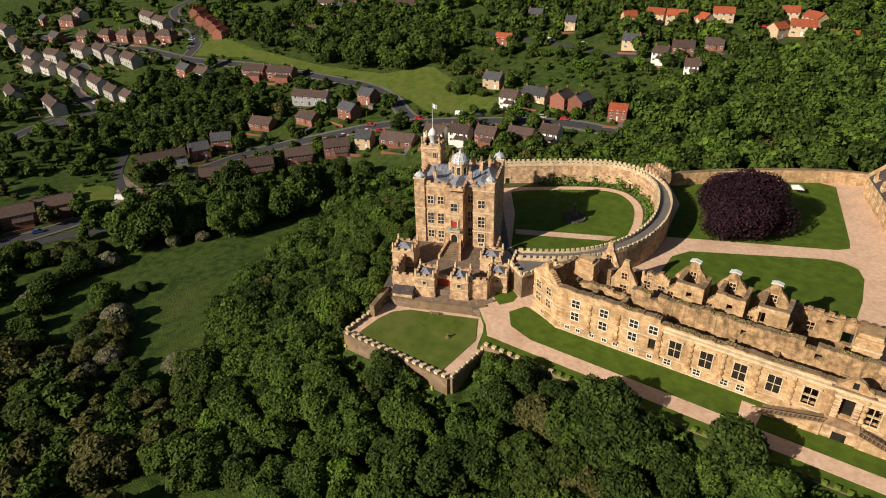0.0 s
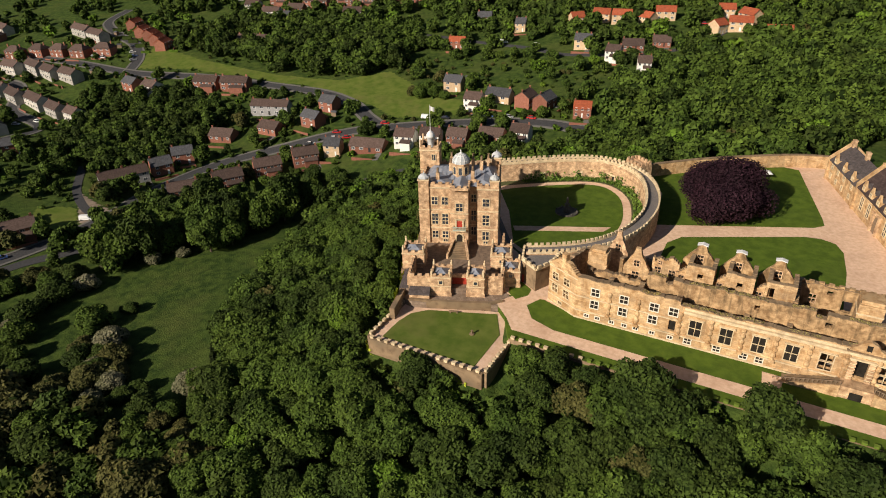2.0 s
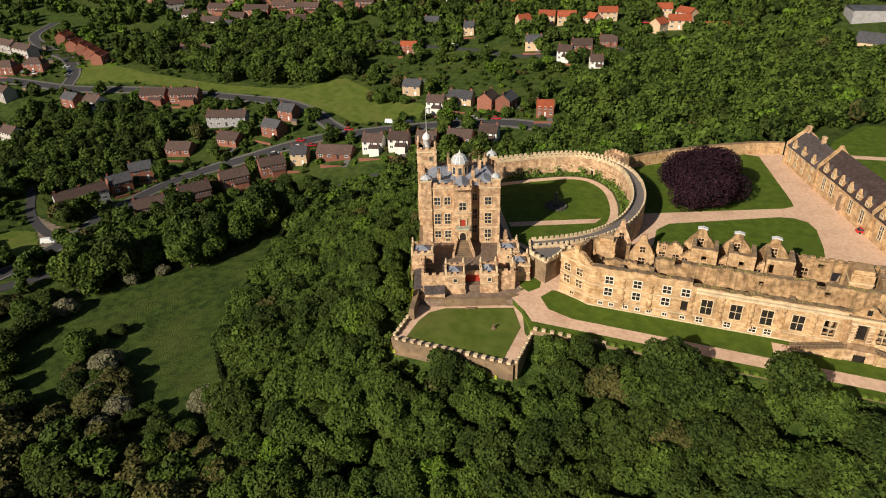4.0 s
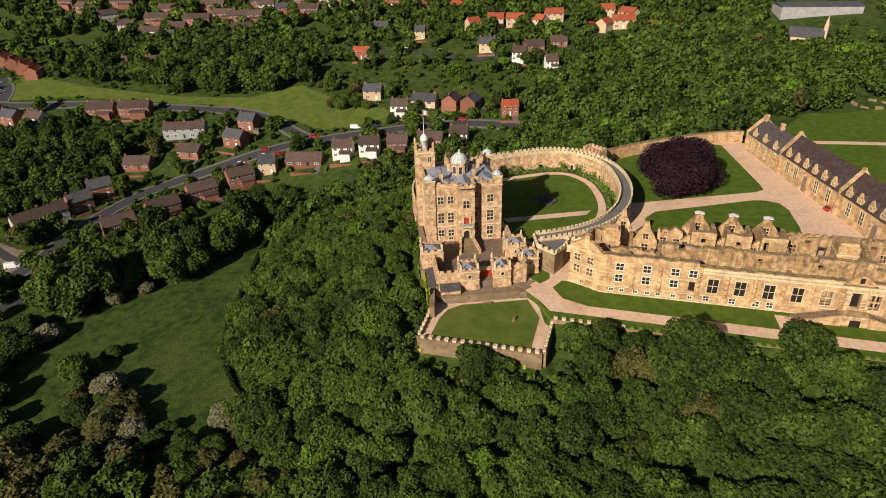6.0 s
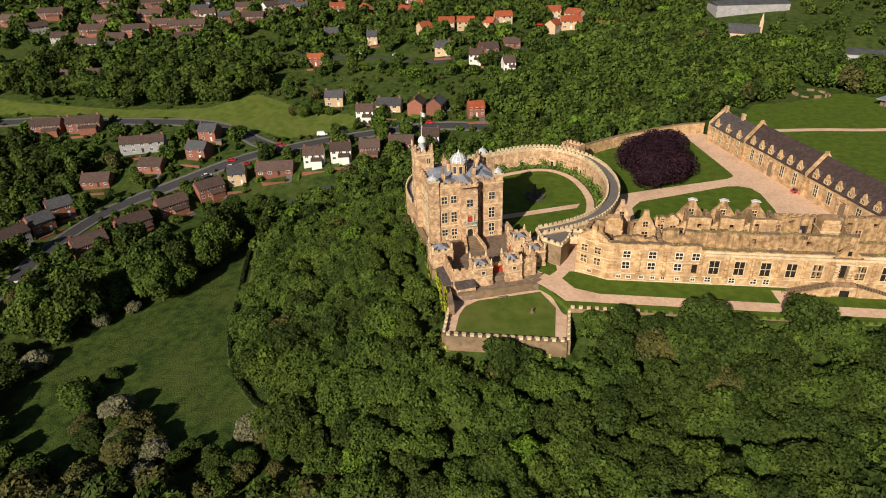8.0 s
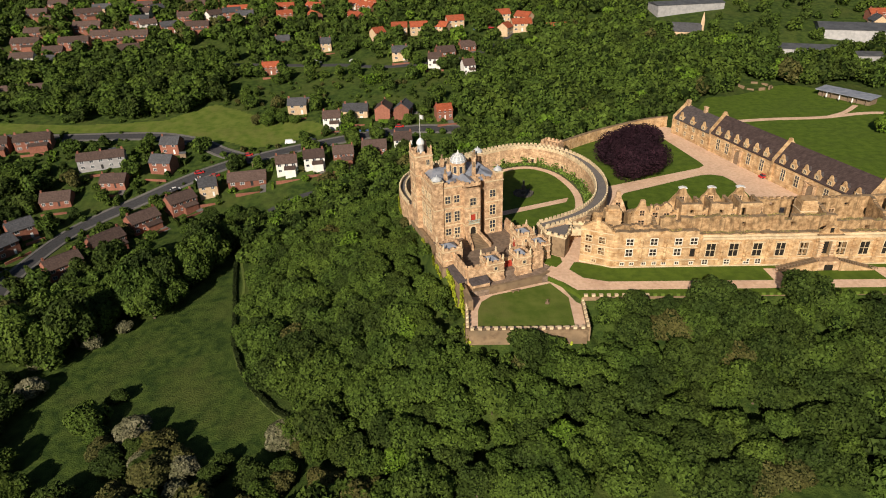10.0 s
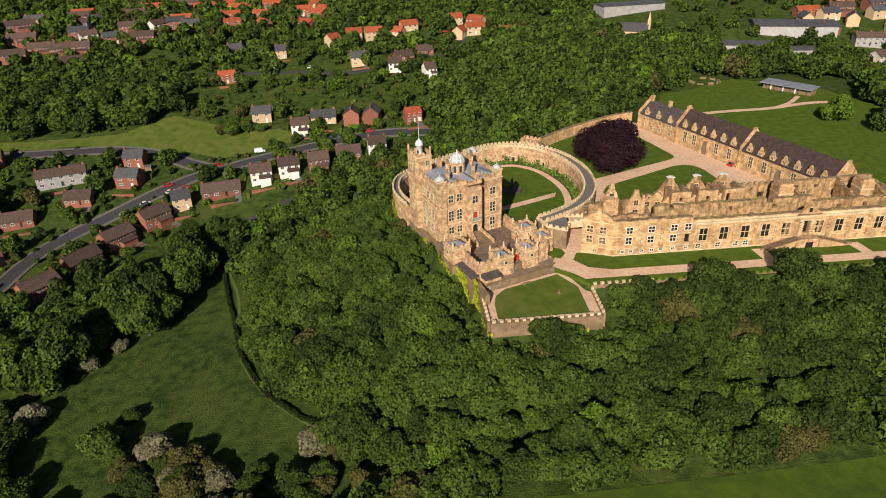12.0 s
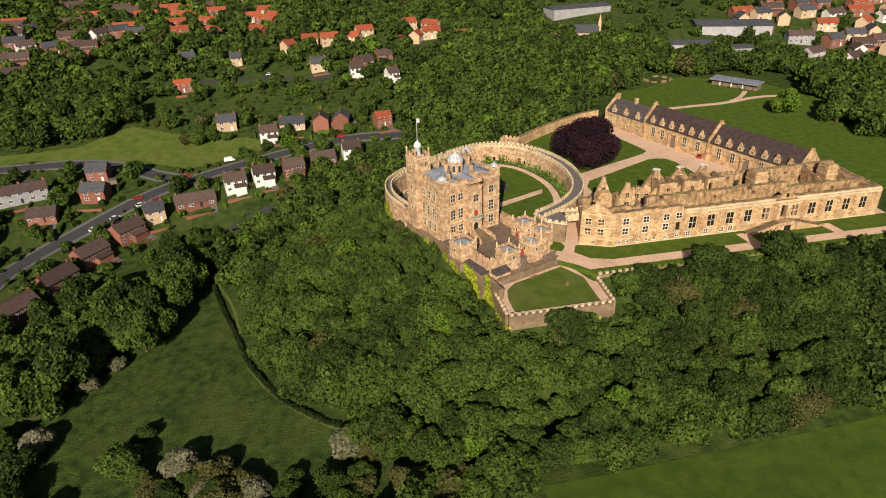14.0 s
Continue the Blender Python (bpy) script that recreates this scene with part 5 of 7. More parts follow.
# ---- the village ----
BRICK = mat("red_brick", (0.2, 0.078, 0.052), (0.29, 0.122, 0.083), 1.5, 0.2, (0.18, 0.08, 0.06), 0.4, rnd=0.2)
BUFF = mat("buff_stone", (0.5, 0.36, 0.22), (0.6, 0.45, 0.3), 1.2, 0.2, (0.35, 0.25, 0.16), 0.4, rnd=0.15)
RENDER = mat("white_render", (0.66, 0.64, 0.6), (0.76, 0.74, 0.7), 0.6, 0.2, (0.5, 0.48, 0.44), 0.4, rnd=0.1)
GREY = mat("grey_render", (0.3, 0.3, 0.31), (0.4, 0.39, 0.4), 0.6, 0.2, (0.22, 0.22, 0.22), 0.4, rnd=0.15)
TILE_BROWN = mat("brown_tiles", (0.082, 0.055, 0.047), (0.13, 0.088, 0.076), 1.6, 0.25, (0.07, 0.05, 0.045), 0.5, rnd=0.25, courses=(0.4, 0.5))
TILE_GREY = mat("grey_tiles", (0.06, 0.063, 0.075), (0.105, 0.108, 0.12), 1.6, 0.25, (0.05, 0.05, 0.05), 0.5, rnd=0.2, courses=(0.4, 0.5))
TILE_RED = mat("red_pantiles", (0.33, 0.075, 0.035), (0.44, 0.115, 0.05), 1.4, 0.25, (0.3, 0.1, 0.06), 0.5, rnd=0.15, courses=(0.4, 0.5))
UPVC = mat("white_frames", (0.7, 0.7, 0.7), (0.78, 0.78, 0.78), 1.0, amount=0.1, rough=0.5)
TYRE = mat("tyre_rubber", (0.02, 0.02, 0.02), (0.03, 0.03, 0.03), 4.0, amount=0, bump=0)

VILLAGE = []     # places taken: x, y, radius
ROADS = []


def window_at(parent, x, y, z, w, h, ang, frame_mat=None, pane_mat=None):
    """A casement with its glass, facing -y of its own pose."""
    m = pose(x, y, z, 0, 0, ang)
    bm = bmesh.new()
    f = 0.1
    for a in ((-w / 2, w / 2, -0.06, 0.05, -h / 2, -h / 2 + f), (-w / 2, w / 2, -0.06, 0.05, h / 2 - f, h / 2), (-w / 2, -w / 2 + f, -0.06, 0.05, -h / 2 + f, h / 2 - f), (w / 2 - f, w / 2, -0.06, 0.05, -h / 2 + f, h / 2 - f), (-f / 2, f / 2, -0.05, 0.05, -h / 2 + f, h / 2 - f)):
        add_box(bm, *a, m)
    win = part("window", bm, frame_mat or UPVC, parent)
    part("pane", box(-w / 2 + f, w / 2 - f, -0.03, 0.04, -h / 2 + f, h / 2 - f, m), pane_mat or GLASS, win)
    return win


def house(L, D, eave, ridge, wall, roof, label, hip=0.0, storeys=2, chimneys=2, ext=False):
    """A pitched-roof house: x along the ridge, fronts to -y and +y."""
    h = thing("house", label, "house")
    bm = bmesh.new()
    hx, hy = L / 2, D / 2
    v = {}
    for i, x in enumerate((-hx, hx)):
        gable = eave if hip else ridge - 0.25
        v[i] = [bm.verts.new(c) for c in ((x, -hy, -2.5), (x, hy, -2.5), (x, hy, eave), (x, 0, gable), (x, -hy, eave))]
    bm.faces.new(v[0][::-1]), bm.faces.new(v[1])
    for k in (0, 1, 2, 3, 4):
        bm.faces.new((v[0][k], v[0][(k + 1) % 5], v[1][(k + 1) % 5], v[1][k]))
    part("wall", bm, wall, h)
    # roof slabs with overhang and thickness
    bm = bmesh.new()
    o, s = 0.35, (ridge - eave) / hy
    x0, x1 = -hx - o * 0.7, hx + o * 0.7
    lowz = eave - o * s + 0.12
    top = [bm.verts.new(c) for c in ((x0, -hy - o, lowz), (x1, -hy - o, lowz), (x1 - hip, 0, ridge), (x0 + hip, 0, ridge), (x0, hy + o, lowz), (x1, hy + o, lowz))]
    bot = [bm.verts.new((p.co.x, p.co.y, p.co.z - 0.22)) for p in top]
    for q in ((0, 1, 2, 3), (3, 2, 5, 4)):
        bm.faces.new([top[i] for i in q])
        bm.faces.new([bot[i] for i in q[::-1]])
    if hip:
        for q in ((1, 5, 2), (0, 3, 4)):
            bm.faces.new([top[i] for i in q])
            bm.faces.new([bot[i] for i in q[::-1]])
    for a, b in ((0, 1), (1, 5) if hip else (1, 2), (5, 4), (4, 0) if hip else (3, 0)) + (() if hip else ((2, 5), (4, 3))):
        bm.faces.new((top[a], bot[a], bot[b], top[b]))
    r = part("roof", bm, roof, h)
    part("ridge_tiles", box(x0 + hip, x1 - hip, -0.14, 0.14, ridge - 0.06, ridge + 0.09), roof, r)
    for i in range(chimneys):
        cx = (-hx + 0.6) if i == 0 else (0.2 if chimneys == 3 and i == 2 else hx - 0.6)
        ch = part("chimney", add_box(box(cx - 0.34, cx + 0.34, -0.26, 0.26, ridge - 1.0, ridge + 0.75), cx - 0.4, cx + 0.4, -0.32, 0.32, ridge + 0.75, ridge + 0.88), BRICK, r)
    n = max(2, int(L / 3.0))
    for side, ang in ((-hy, 0), (hy, 180)):
        for st in range(storeys):
            for i in range(n):
                x = -hx + (i + 0.5) * L / n
                if st == 0 and i == n // 2:
                    part("door", box(x - 0.45, x + 0.45, side - 0.05, side + 0.05, 0, 2.05), (UPVC if i % 2 else IRON), h)
                else:
                    window_at(h, x, side, 1.45 + st * 2.5, 1.5, 1.25, ang)
    if ext:
        e = part("extension", box(-hx * 0.2, hx * 0.8, -hy - 2.4, -hy, -2, 2.5), wall, h)
        part("lean_to_roof", add_prism(bmesh.new(), [(-hx * 0.25, -hy - 2.7), (hx * 0.85, -hy - 2.7), (hx * 0.85, -hy), (-hx * 0.25, -hy)], lambda x, y: 2.5 + (y + hy + 2.7) * 0.3, lambda x, y: 2.7 + (y + hy + 2.7) * 0.3), roof, e)
    return h


STYLES = {
    "semi": (12.0, house(12, 7.5, 4.9, 7.6, BRICK, TILE_BROWN, "red brick semi-detached house with a brown tiled roof", ext=True)),
    "brick": (8.5, house(8.5, 7.5, 4.9, 7.7, BRICK, TILE_GREY, "detached red brick house with a dark grey tiled roof", chimneys=1)),
    "hip": (11.0, house(11, 8, 4.9, 7.8, BRICK, TILE_BROWN, "red brick house with a brown hipped roof", hip=3.2)),
    "white": (9.0, house(9, 7.5, 4.9, 7.6, RENDER, TILE_BROWN, "white rendered house with a brown tiled roof", ext=True)),
    "cream": (8.5, house(8.5, 7, 4.9, 7.8, BUFF, TILE_GREY, "buff stone house with a dark slate roof")),
    "grey": (17.0, house(17, 7.2, 4.9, 7.4, GREY, TILE_BROWN, "long grey rendered terrace with a brown tiled roof", chimneys=3)),
    "pale": (15.0, house(15, 7.5, 4.9, 7.6, mat("drab_render", (0.36, 0.34, 0.31), (0.5, 0.47, 0.43), 0.4, 0.2, (0.25, 0.23, 0.2), 0.5, rnd=0.25), TILE_BROWN, "pale rendered pair of estate houses with brown roofs", chimneys=2)),
    "bungalow": (13.0, house(13, 8.5, 2.6, 5.4, BRICK, TILE_BROWN, "brick bungalow with a low brown tiled roof", storeys=1, chimneys=1)),
    "pantile": (10.0, house(10, 7, 4.9, 7.6, BUFF, TILE_RED, "buff stone estate house with a bright red pantile roof", chimneys=0)),
    "red_row": (11.0, house(11, 7, 4.4, 6.8, BRICK, TILE_RED, "brick house with an orange-red tiled roof", chimneys=1)),
}
USED = set()


def put_house(style, x, y, ang, L):
    base, proto = STYLES[style]
    m = pose(x, y, height(x, y), 0, 0, ang) @ Matrix.Diagonal((min(max(L / base, 0.7), 1.5) / proto.scale.x, 1, 1, 1))
    if style in USED:
        ob = copy_thing(proto, m)
    else:
        ob = proto
        ob.matrix_basis = m
        USED.add(style)
    ob["group"] = "village houses"
    VILLAGE.append((x, y, L * 0.45 + 2.6))


CASTLE_STREET = [("semi", -229, 156, 50, 12), ("semi", -222, 174, 55, 12.5), ("semi", -215.5, 192, 52, 12), ("semi", -205, 206, 48, 11.5), ("cream", -196, 216, 18, 7.5), ("bungalow", -180.5, 222, 12, 16),
                 ("white", -164, 228, 12, 9), ("white", -152, 230, 12, 9), ("semi", -139, 231, 10, 9), ("bungalow", -126, 238, 6, 11), ("white", -113, 239, 5, 8),
                 ("brick", -224, 252, -2, 8.7), ("brick", -222, 235, -8, 10), ("bungalow", -240, 224, 2, 11), ("grey", -252, 239, 18, 20), ("grey", -266, 156, 62, 20)]
VALLEY_ROAD = [("semi", -310, 252, 17, 14), ("semi", -293, 257, 17, 16), ("bungalow", -260, 211, 14, 12), ("brick", -262, 186, 49, 9.4), ("brick", -261, 172, 62, 9), ("semi", -263, 90, 64, 13), ("semi", -259, 103, 64, 13),
               ("pale", -433, 205, -12, 18), ("pale", -411, 201, -13, 16), ("pale", -392, 201, -13, 20), ("pale", -371, 198, -11, 14), ("pale", -356, 198, -9, 11), ("brick", -352, 235, -9, 11), ("white", -337, 236, -7, 11)]
ESTATE = [("pale", -488, 211, -5, 14), ("pale", -469, 217, 0, 16), ("pale", -454, 228, -4, 16), ("pale", -436, 232, -13, 18), ("pale", -417, 229, -12, 15), ("pale", -400, 230, -8, 16), ("pale", -466, 200, -8, 16), ("pale", -450, 203, -6, 13),
          ("pale", -417, 164, -16, 22), ("pale", -379, 167, -15, 22), ("brick", -342, 154, 60, 9), ("hip", -478, 246, 12, 11), ("hip", -462, 253, 8, 11), ("hip", -446, 257, 8, 11), ("hip", -430, 260, 14, 11), ("hip", -416, 268, 20, 12)]
UPPER_LEFT = [("pale", -466, 290, -13, 22), ("pale", -446, 286, -13, 22), ("red_row", -438, 312, 108, 11), ("red_row", -420, 303, 112, 11), ("red_row", -409, 300, 112, 10), ("red_row", -397, 295, 112, 10), ("red_row", -385, 289, 112, 11),
              ("brick", -555, 258, -14, 12), ("hip", -531, 264, 16, 14), ("pale", -541, 279, -16, 18), ("brick", -499, 236, -4, 12), ("pale", -524, 219, -14, 18), ("pale", -567, 233, -13, 18), ("bungalow", -336, 317, 17, 14), ("bungalow", -322, 321, 17, 14)]
NORTH_SIDE = [("brick", -200, 390, 18, 9), ("cream", -170, 378, 10, 6.5), ("cream", -121.5, 349, 7, 9), ("red_row", -198, 347, 12, 9.7), ("white", -100.5, 334, 0, 7.5), ("white", -82, 322, 15, 6.5), ("cream", -171, 290, 4, 9.5), ("white", -150, 270, 6, 8.5),
              ("cream", -138.5, 274.5, 0, 12), ("semi", -124.5, 273, 85, 9), ("brick", -114.5, 271, 80, 9), ("red_row", -95, 266.5, 14, 7.5), ("bungalow", -95, 351, 16, 11), ("bungalow", -82, 359, 16, 8)]
PANTILE_CLOSE = [("pantile", -124.5, 393, 4, 10), ("pantile", -112, 391, 8, 11), ("pantile", -96.4, 388, -30, 8), ("pantile", -89, 399, 13, 11), ("pantile", -57.5, 409, 16, 9), ("pantile", -44, 402, -40, 11), ("pantile", -57.5, 382, 60, 8), ("pantile", -47, 388, 7, 12),
                 ("pantile", -27, 375, 11, 12), ("pantile", -138, 387, 40, 8), ("red_row", -210, 444, 18, 11), ("red_row", -188, 441, -55, 12), ("red_row", -152, 454, -40, 16), ("red_row", -145, 462, -40, 16), ("red_row", -158, 432, -45, 14), ("red_row", -217, 512, -20, 16)]
HILL_TOP = [("red_row", -212, 500, -4, 15), ("red_row", -192, 518, 8, 14), ("white", -354, 362, 10, 14), ("pale", -377, 369, 12, 11), ("cream", -335, 358, -5, 10), ("semi", -459, 411, -8, 15), ("semi", -434, 400, -10, 16), ("pale", -405, 385, 55, 13), ("semi", -365, 387, 10, 17),
            ("semi", -336, 391, 15, 18), ("semi", -366, 406, 12, 18), ("semi", -415, 417, 12, 18), ("semi", -340, 420, 6, 18), ("semi", -322, 404, 14, 16), ("brick", -310, 435, 11, 18), ("semi", -341, 374, 11, 12)]
HILL_TOP_FAR = [("semi", -368, 430, -6, 15), ("semi", -310, 402, 22, 14), ("pale", -317, 455, -6, 15), ("semi", -352, 447, 28, 18), ("brick", -286, 424, 30, 11), ("semi", -390, 480, 3, 15), ("semi", -388, 446, 12, 14), ("semi", -266, 424, 5, 16), ("pale", -295, 378, 20, 13),
                ("red_row", -250, 470, 10, 16), ("semi", -290, 490, 14, 16), ("red_row", -330, 500, 10, 16), ("red_row", -230, 545, 12, 16), ("semi", -270, 550, 8, 18), ("red_row", -190, 560, -8, 16), ("semi", -310, 570, 8, 18)]
TOWN_EAST = [("brick", 183, 347, 14, 10), ("white", 187, 332, 8, 16), ("brick", 193, 318, -40, 12), ("semi", 211, 344, 90, 11), ("cream", 217, 325, -10, 16), ("red_row", 240, 346, -26, 17), ("pale", 174, 306, 20, 14), ("brick", 160, 280, -79, 9), ("white", 190, 292, 24, 15),
             ("semi", 226, 314, 2, 12), ("cream", 208, 362, 7, 16), ("brick", 163, 342, 20, 14), ("red_row", 255, 320, 10, 14), ("semi", 250, 366, -20, 14), ("brick", 230, 376, 10, 14), ("white", 205, 306, 70, 10), ("cream", 240, 296, 30, 12)]
TOWN_CENTRE = [("cream", 176, 364, 10, 13), ("semi", 189, 373, -12, 15), ("cream", 186, 354, 60, 10), ("brick", 215, 378, 12, 13), ("pantile", 208, 341, -8, 14), ("white", 223, 353, 6, 13), ("red_row", 247, 358, -12, 18), ("pantile", 235, 338, 30, 12), ("cream", 231, 326, 70, 10), ("white", 258, 345, 5, 15), ("brick", 199, 321, 12, 12),
               ("grey", 180, 328, -15, 16), ("pantile", 226, 302, 15, 14), ("semi", 214, 313, -30, 13), ("cream", 157, 358, 80, 10), ("red_row", 166, 372, 0, 15), ("red_row", 262, 376, 4, 26), ("semi", 272, 330, -30, 14), ("pantile", 275, 360, 10, 15), ("white", 268, 310, 20, 12), ("brick", 250, 303, 0, 12), ("semi", 290, 345, 0, 16), ("red_row", 285, 385, 10, 18), ("cream", 300, 325, 50, 12), ("brick", 236, 392, -10, 16), ("semi", 205, 395, 8, 16), ("pantile", 310, 370, -15, 16)]
HILL_ROWS = [("semi", -328, 482, 16, 16), ("cream", -312, 468, 60, 12), ("white", -302, 428, 30, 11), ("semi", -280, 446, 14, 14), ("white", -262, 448, 50, 11), ("brick", -251, 455, 20, 13), ("cream", -238, 443, 12, 12), ("red_row", -222, 535, 14, 20), ("semi", -205, 540, 14, 18), ("red_row", -176, 556, 14, 20), ("red_row", -217, 476, 10, 14), ("red_row", -194, 474, -30, 13),
             ("pantile", -164, 470, 14, 22), ("pantile", -152, 486, -20, 14), ("red_row", -245, 520, 14, 22), ("semi", -262, 535, 14, 20), ("red_row", -285, 520, 14, 18), ("cream", -350, 465, 12, 16), ("semi", -300, 405, 8, 14)]
for rows in (CASTLE_STREET, VALLEY_ROAD, TOWN_CENTRE, HILL_ROWS, ESTATE, UPPER_LEFT, NORTH_SIDE, PANTILE_CLOSE, HILL_TOP, HILL_TOP_FAR, TOWN_EAST):
    for row in rows:
        if all((row[1] - a) ** 2 + (row[2] - b) ** 2 > 90 for a, b, _ in VILLAGE):
            put_house(*row)


# gardens: hedges, walls, drives and sheds
def hedge(L, h, mat_, label):
    hd = bmesh.new()
    add_box(hd, 0.1, L - 0.1, -0.4, 0.4, -0.5, h - 0.15)
    rg_ = np.random.default_rng(int(L * 10))
    for _ in range(int(L * 34)):
        c = Vector((rg_.uniform(0, L), rg_.uniform(-0.55, 0.55), rg_.uniform(0.1, h)))
        if abs(c.y) < 0.4 and c.z < h - 0.2:
            c.z = h - rg_.uniform(0, 0.2)
        u = Vector(rg_.normal(size=3)).normalized() * 0.28
        v = Vector(rg_.normal(size=3)).cross(u).normalized() * 0.24
        hd.faces.new([hd.verts.new(c + e) for e in (u, v, -u, -v)])
    return tagged(part("hedge", hd, mat_), label, "hedge", "garden hedges")


HEDGES = [hedge(9, 1.6, LEAF, "clipped green garden hedge between houses"), hedge(7, 2.4, LEAF_DARK, "tall dark evergreen garden hedge"), hedge(6, 1.3, LEAF_LIGHT, "low light green garden hedge")]
gwall = tagged(part("garden_wall", add_box(box(-5, 5, -0.13, 0.13, -0.6, 0.85), -5.05, 5.05, -0.18, 0.18, 0.85, 0.95), BRICK), "low red brick garden wall with coping", "garden wall", "garden walls")
shed = thing("shed", "small brown timber garden shed with a felt roof", "shed", None, "garden sheds")
part("wall", prism([(-1.4, -1), (1.4, -1), (1.4, 1), (-1.4, 1)], -0.4, lambda x, y: 2.0), WOOD, shed)
part("roof", add_prism(add_prism(bmesh.new(), [(-1.6, -1.2), (1.6, -1.2), (1.6, 0), (-1.6, 0)], 1.98, lambda x, y: 2.1 + (y + 1.2) * 0.5), [(-1.6, 0), (1.6, 0), (1.6, 1.2), (-1.6, 1.2)], 1.98, lambda x, y: 2.1 + (1.2 - y) * 0.5), TILE_GREY, shed)
fresh = {"hedge.0": HEDGES[0], "hedge.1": HEDGES[1], "hedge.2": HEDGES[2], "wall": gwall, "shed": shed}


def put_small(key, x, y, ang):
    m = pose(x, y, height(x, y), 0, 0, ang)
    src = {"hedge.0": HEDGES[0], "hedge.1": HEDGES[1], "hedge.2": HEDGES[2], "wall": gwall, "shed": shed}[key]
    if key in fresh:
        fresh.pop(key).matrix_basis = m
    else:
        copy_thing(src, m)


rgar = np.random.default_rng(77)
for rows in (CASTLE_STREET, VALLEY_ROAD, NORTH_SIDE, ESTATE, UPPER_LEFT):
    for style, x, y, ang, L in rows:
        c, s = math.cos(radians(ang)), math.sin(radians(ang))
        for side in (-1, 1):
            u, v = side * (L / 2 + 2.2), rgar.uniform(4.5, 6.5)
            put_small("hedge.%d" % rgar.integers(3), x + u * c - v * s, y + u * s + v * c, ang + 90)
            if rgar.random() < 0.3:
                put_small("hedge.%d" % rgar.integers(3), x + u * c + (v + 7) * s, y + u * s - (v + 7) * c, ang + 90)
        v = -9.0
        put_small("wall", x - v * s, y + v * c, ang)
        if rgar.random() < 0.25:
            put_small("shed", x + 3 * c - 12 * s, y + 3 * s + 12 * c, ang + 15)
        if rgar.random() < 0.55:
            u = L / 2 - 1.5
            p, q = (x + u * c + 4.2 * s, y + u * s - 4.2 * c), (x + u * c + 10 * s, y + u * s - 10 * c)
            ribbon("driveway", [p, q], 2.6, PAVE, "short paved driveway beside a house", "driveway", lift=0.1)


def road(name, pts, w, label, pavement=True):
    ribbon(name, pts, w, ASPHALT, label, "road")
    if pavement:
        for s in (1, -1):
            ribbon("pavement", pts, 1.3, PAVE, "grey concrete footway with a raised kerb beside the road", "pavement", lift=0.24, offset=s * (w / 2 + 0.65))
    p = [Vector(q) for q in pts]
    for a, b in zip(p, p[1:]):
        n = max(1, int((b - a).length / 5))
        for i in range(n + 1):
            c = a.lerp(b, i / n)
            ROADS.append((c.x, c.y, w / 2 + 1.8))


road("road_1", [(-262, 50), (-256, 64), (-250, 82), (-246, 98), (-243.5, 114), (-243.5, 132), (-247, 152), (-245, 184), (-237, 200), (-223, 214), (-208, 227), (-193, 238), (-180, 243), (-164, 248), (-139, 253), (-112, 256), (-90, 254), (-60, 252), (-20, 262)], 5.6, "grey asphalt village street curving past the brick houses")
road("road_2", [(-620, 235), (-520, 238), (-464, 248), (-422, 250), (-374, 251), (-343, 258), (-317, 264), (-277, 268), (-240, 267.5), (-215, 260), (-200, 250), (-188, 243)], 5.6, "grey asphalt valley road bending round the green")
road("road_3", [(-300, 30), (-266, 52), (-247, 74), (-238, 94), (-230, 106), (-224, 118), (-213, 134), (-197, 153), (-181, 178), (-172, 192), (-158, 205), (-148, 209)], 5.0, "shaded lower road below the castle wood", False)
road("road_4", [(-376, 252), (-388, 270), (-412, 288), (-440, 298), (-472, 316), (-483, 345)], 5.5, "asphalt estate close with parked cars")
road("road_5", [(-350, 120), (-362, 152), (-364, 182), (-400, 190), (-425, 212), (-445, 216)], 5.5, "asphalt estate road between pale houses")
road("road_6", [(-300, 160), (-280, 142), (-262, 132), (-250, 128)], 3.6, "short asphalt drive beside the terrace", False)
road("road_7", [(-260, 360), (-215, 362), (-160, 350), (-125, 338), (-85, 345), (-60, 370), (-50, 398)], 3.6, "asphalt lane along the upper hillside", False)
ribbon("footpath", [(-180, 192), (-173, 176), (-166, 158), (-160, 140), (-155, 112), (-147, 94), (-138, 82), (-130, 74)], 0.9, mat("trodden_grass", (0.075, 0.115, 0.018), (0.12, 0.15, 0.032), 1.0), "narrow trodden grass footpath along the wood edge", "footpath", lift=0.1)
HEDGE_LINE = smooth_line([(-175, 184), (-172.9, 175.5), (-168, 159), (-163.2, 142), (-158, 125), (-154.2, 111), (-149.8, 101), (-144.6, 91), (-139, 84), (-133.6, 78.3), (-127, 73.5)], 6)
# added hedge: its dark colour draws the shadow line beside the path
bm = bmesh.new()
rh = np.random.default_rng(19)
for p, q in zip(HEDGE_LINE, HEDGE_LINE[1:]):
    m, L = wall_frame(p, q)
    z = height(*p)
    top = 1.15 + 0.45 * noise.noise(Vector((p[0] * 0.2, p[1] * 0.2, 3)))
    add_box(bm, -0.1, L + 0.1, -0.8, 0.0, z - 0.8, z + top - 0.2, m)
    for _ in range(int(L * 26)):
        c = Vector((rh.uniform(0, L), -0.4 + rh.uniform(-0.65, 0.65), z + rh.uniform(0.1, top)))
        u = Vector(rh.normal(size=3)).normalized() * 0.26
        v = Vector(rh.normal(size=3)).cross(u).normalized() * 0.24
        bm.faces.new([bm.verts.new(m @ (c + e)) for e in (u, v, -u, -v)])
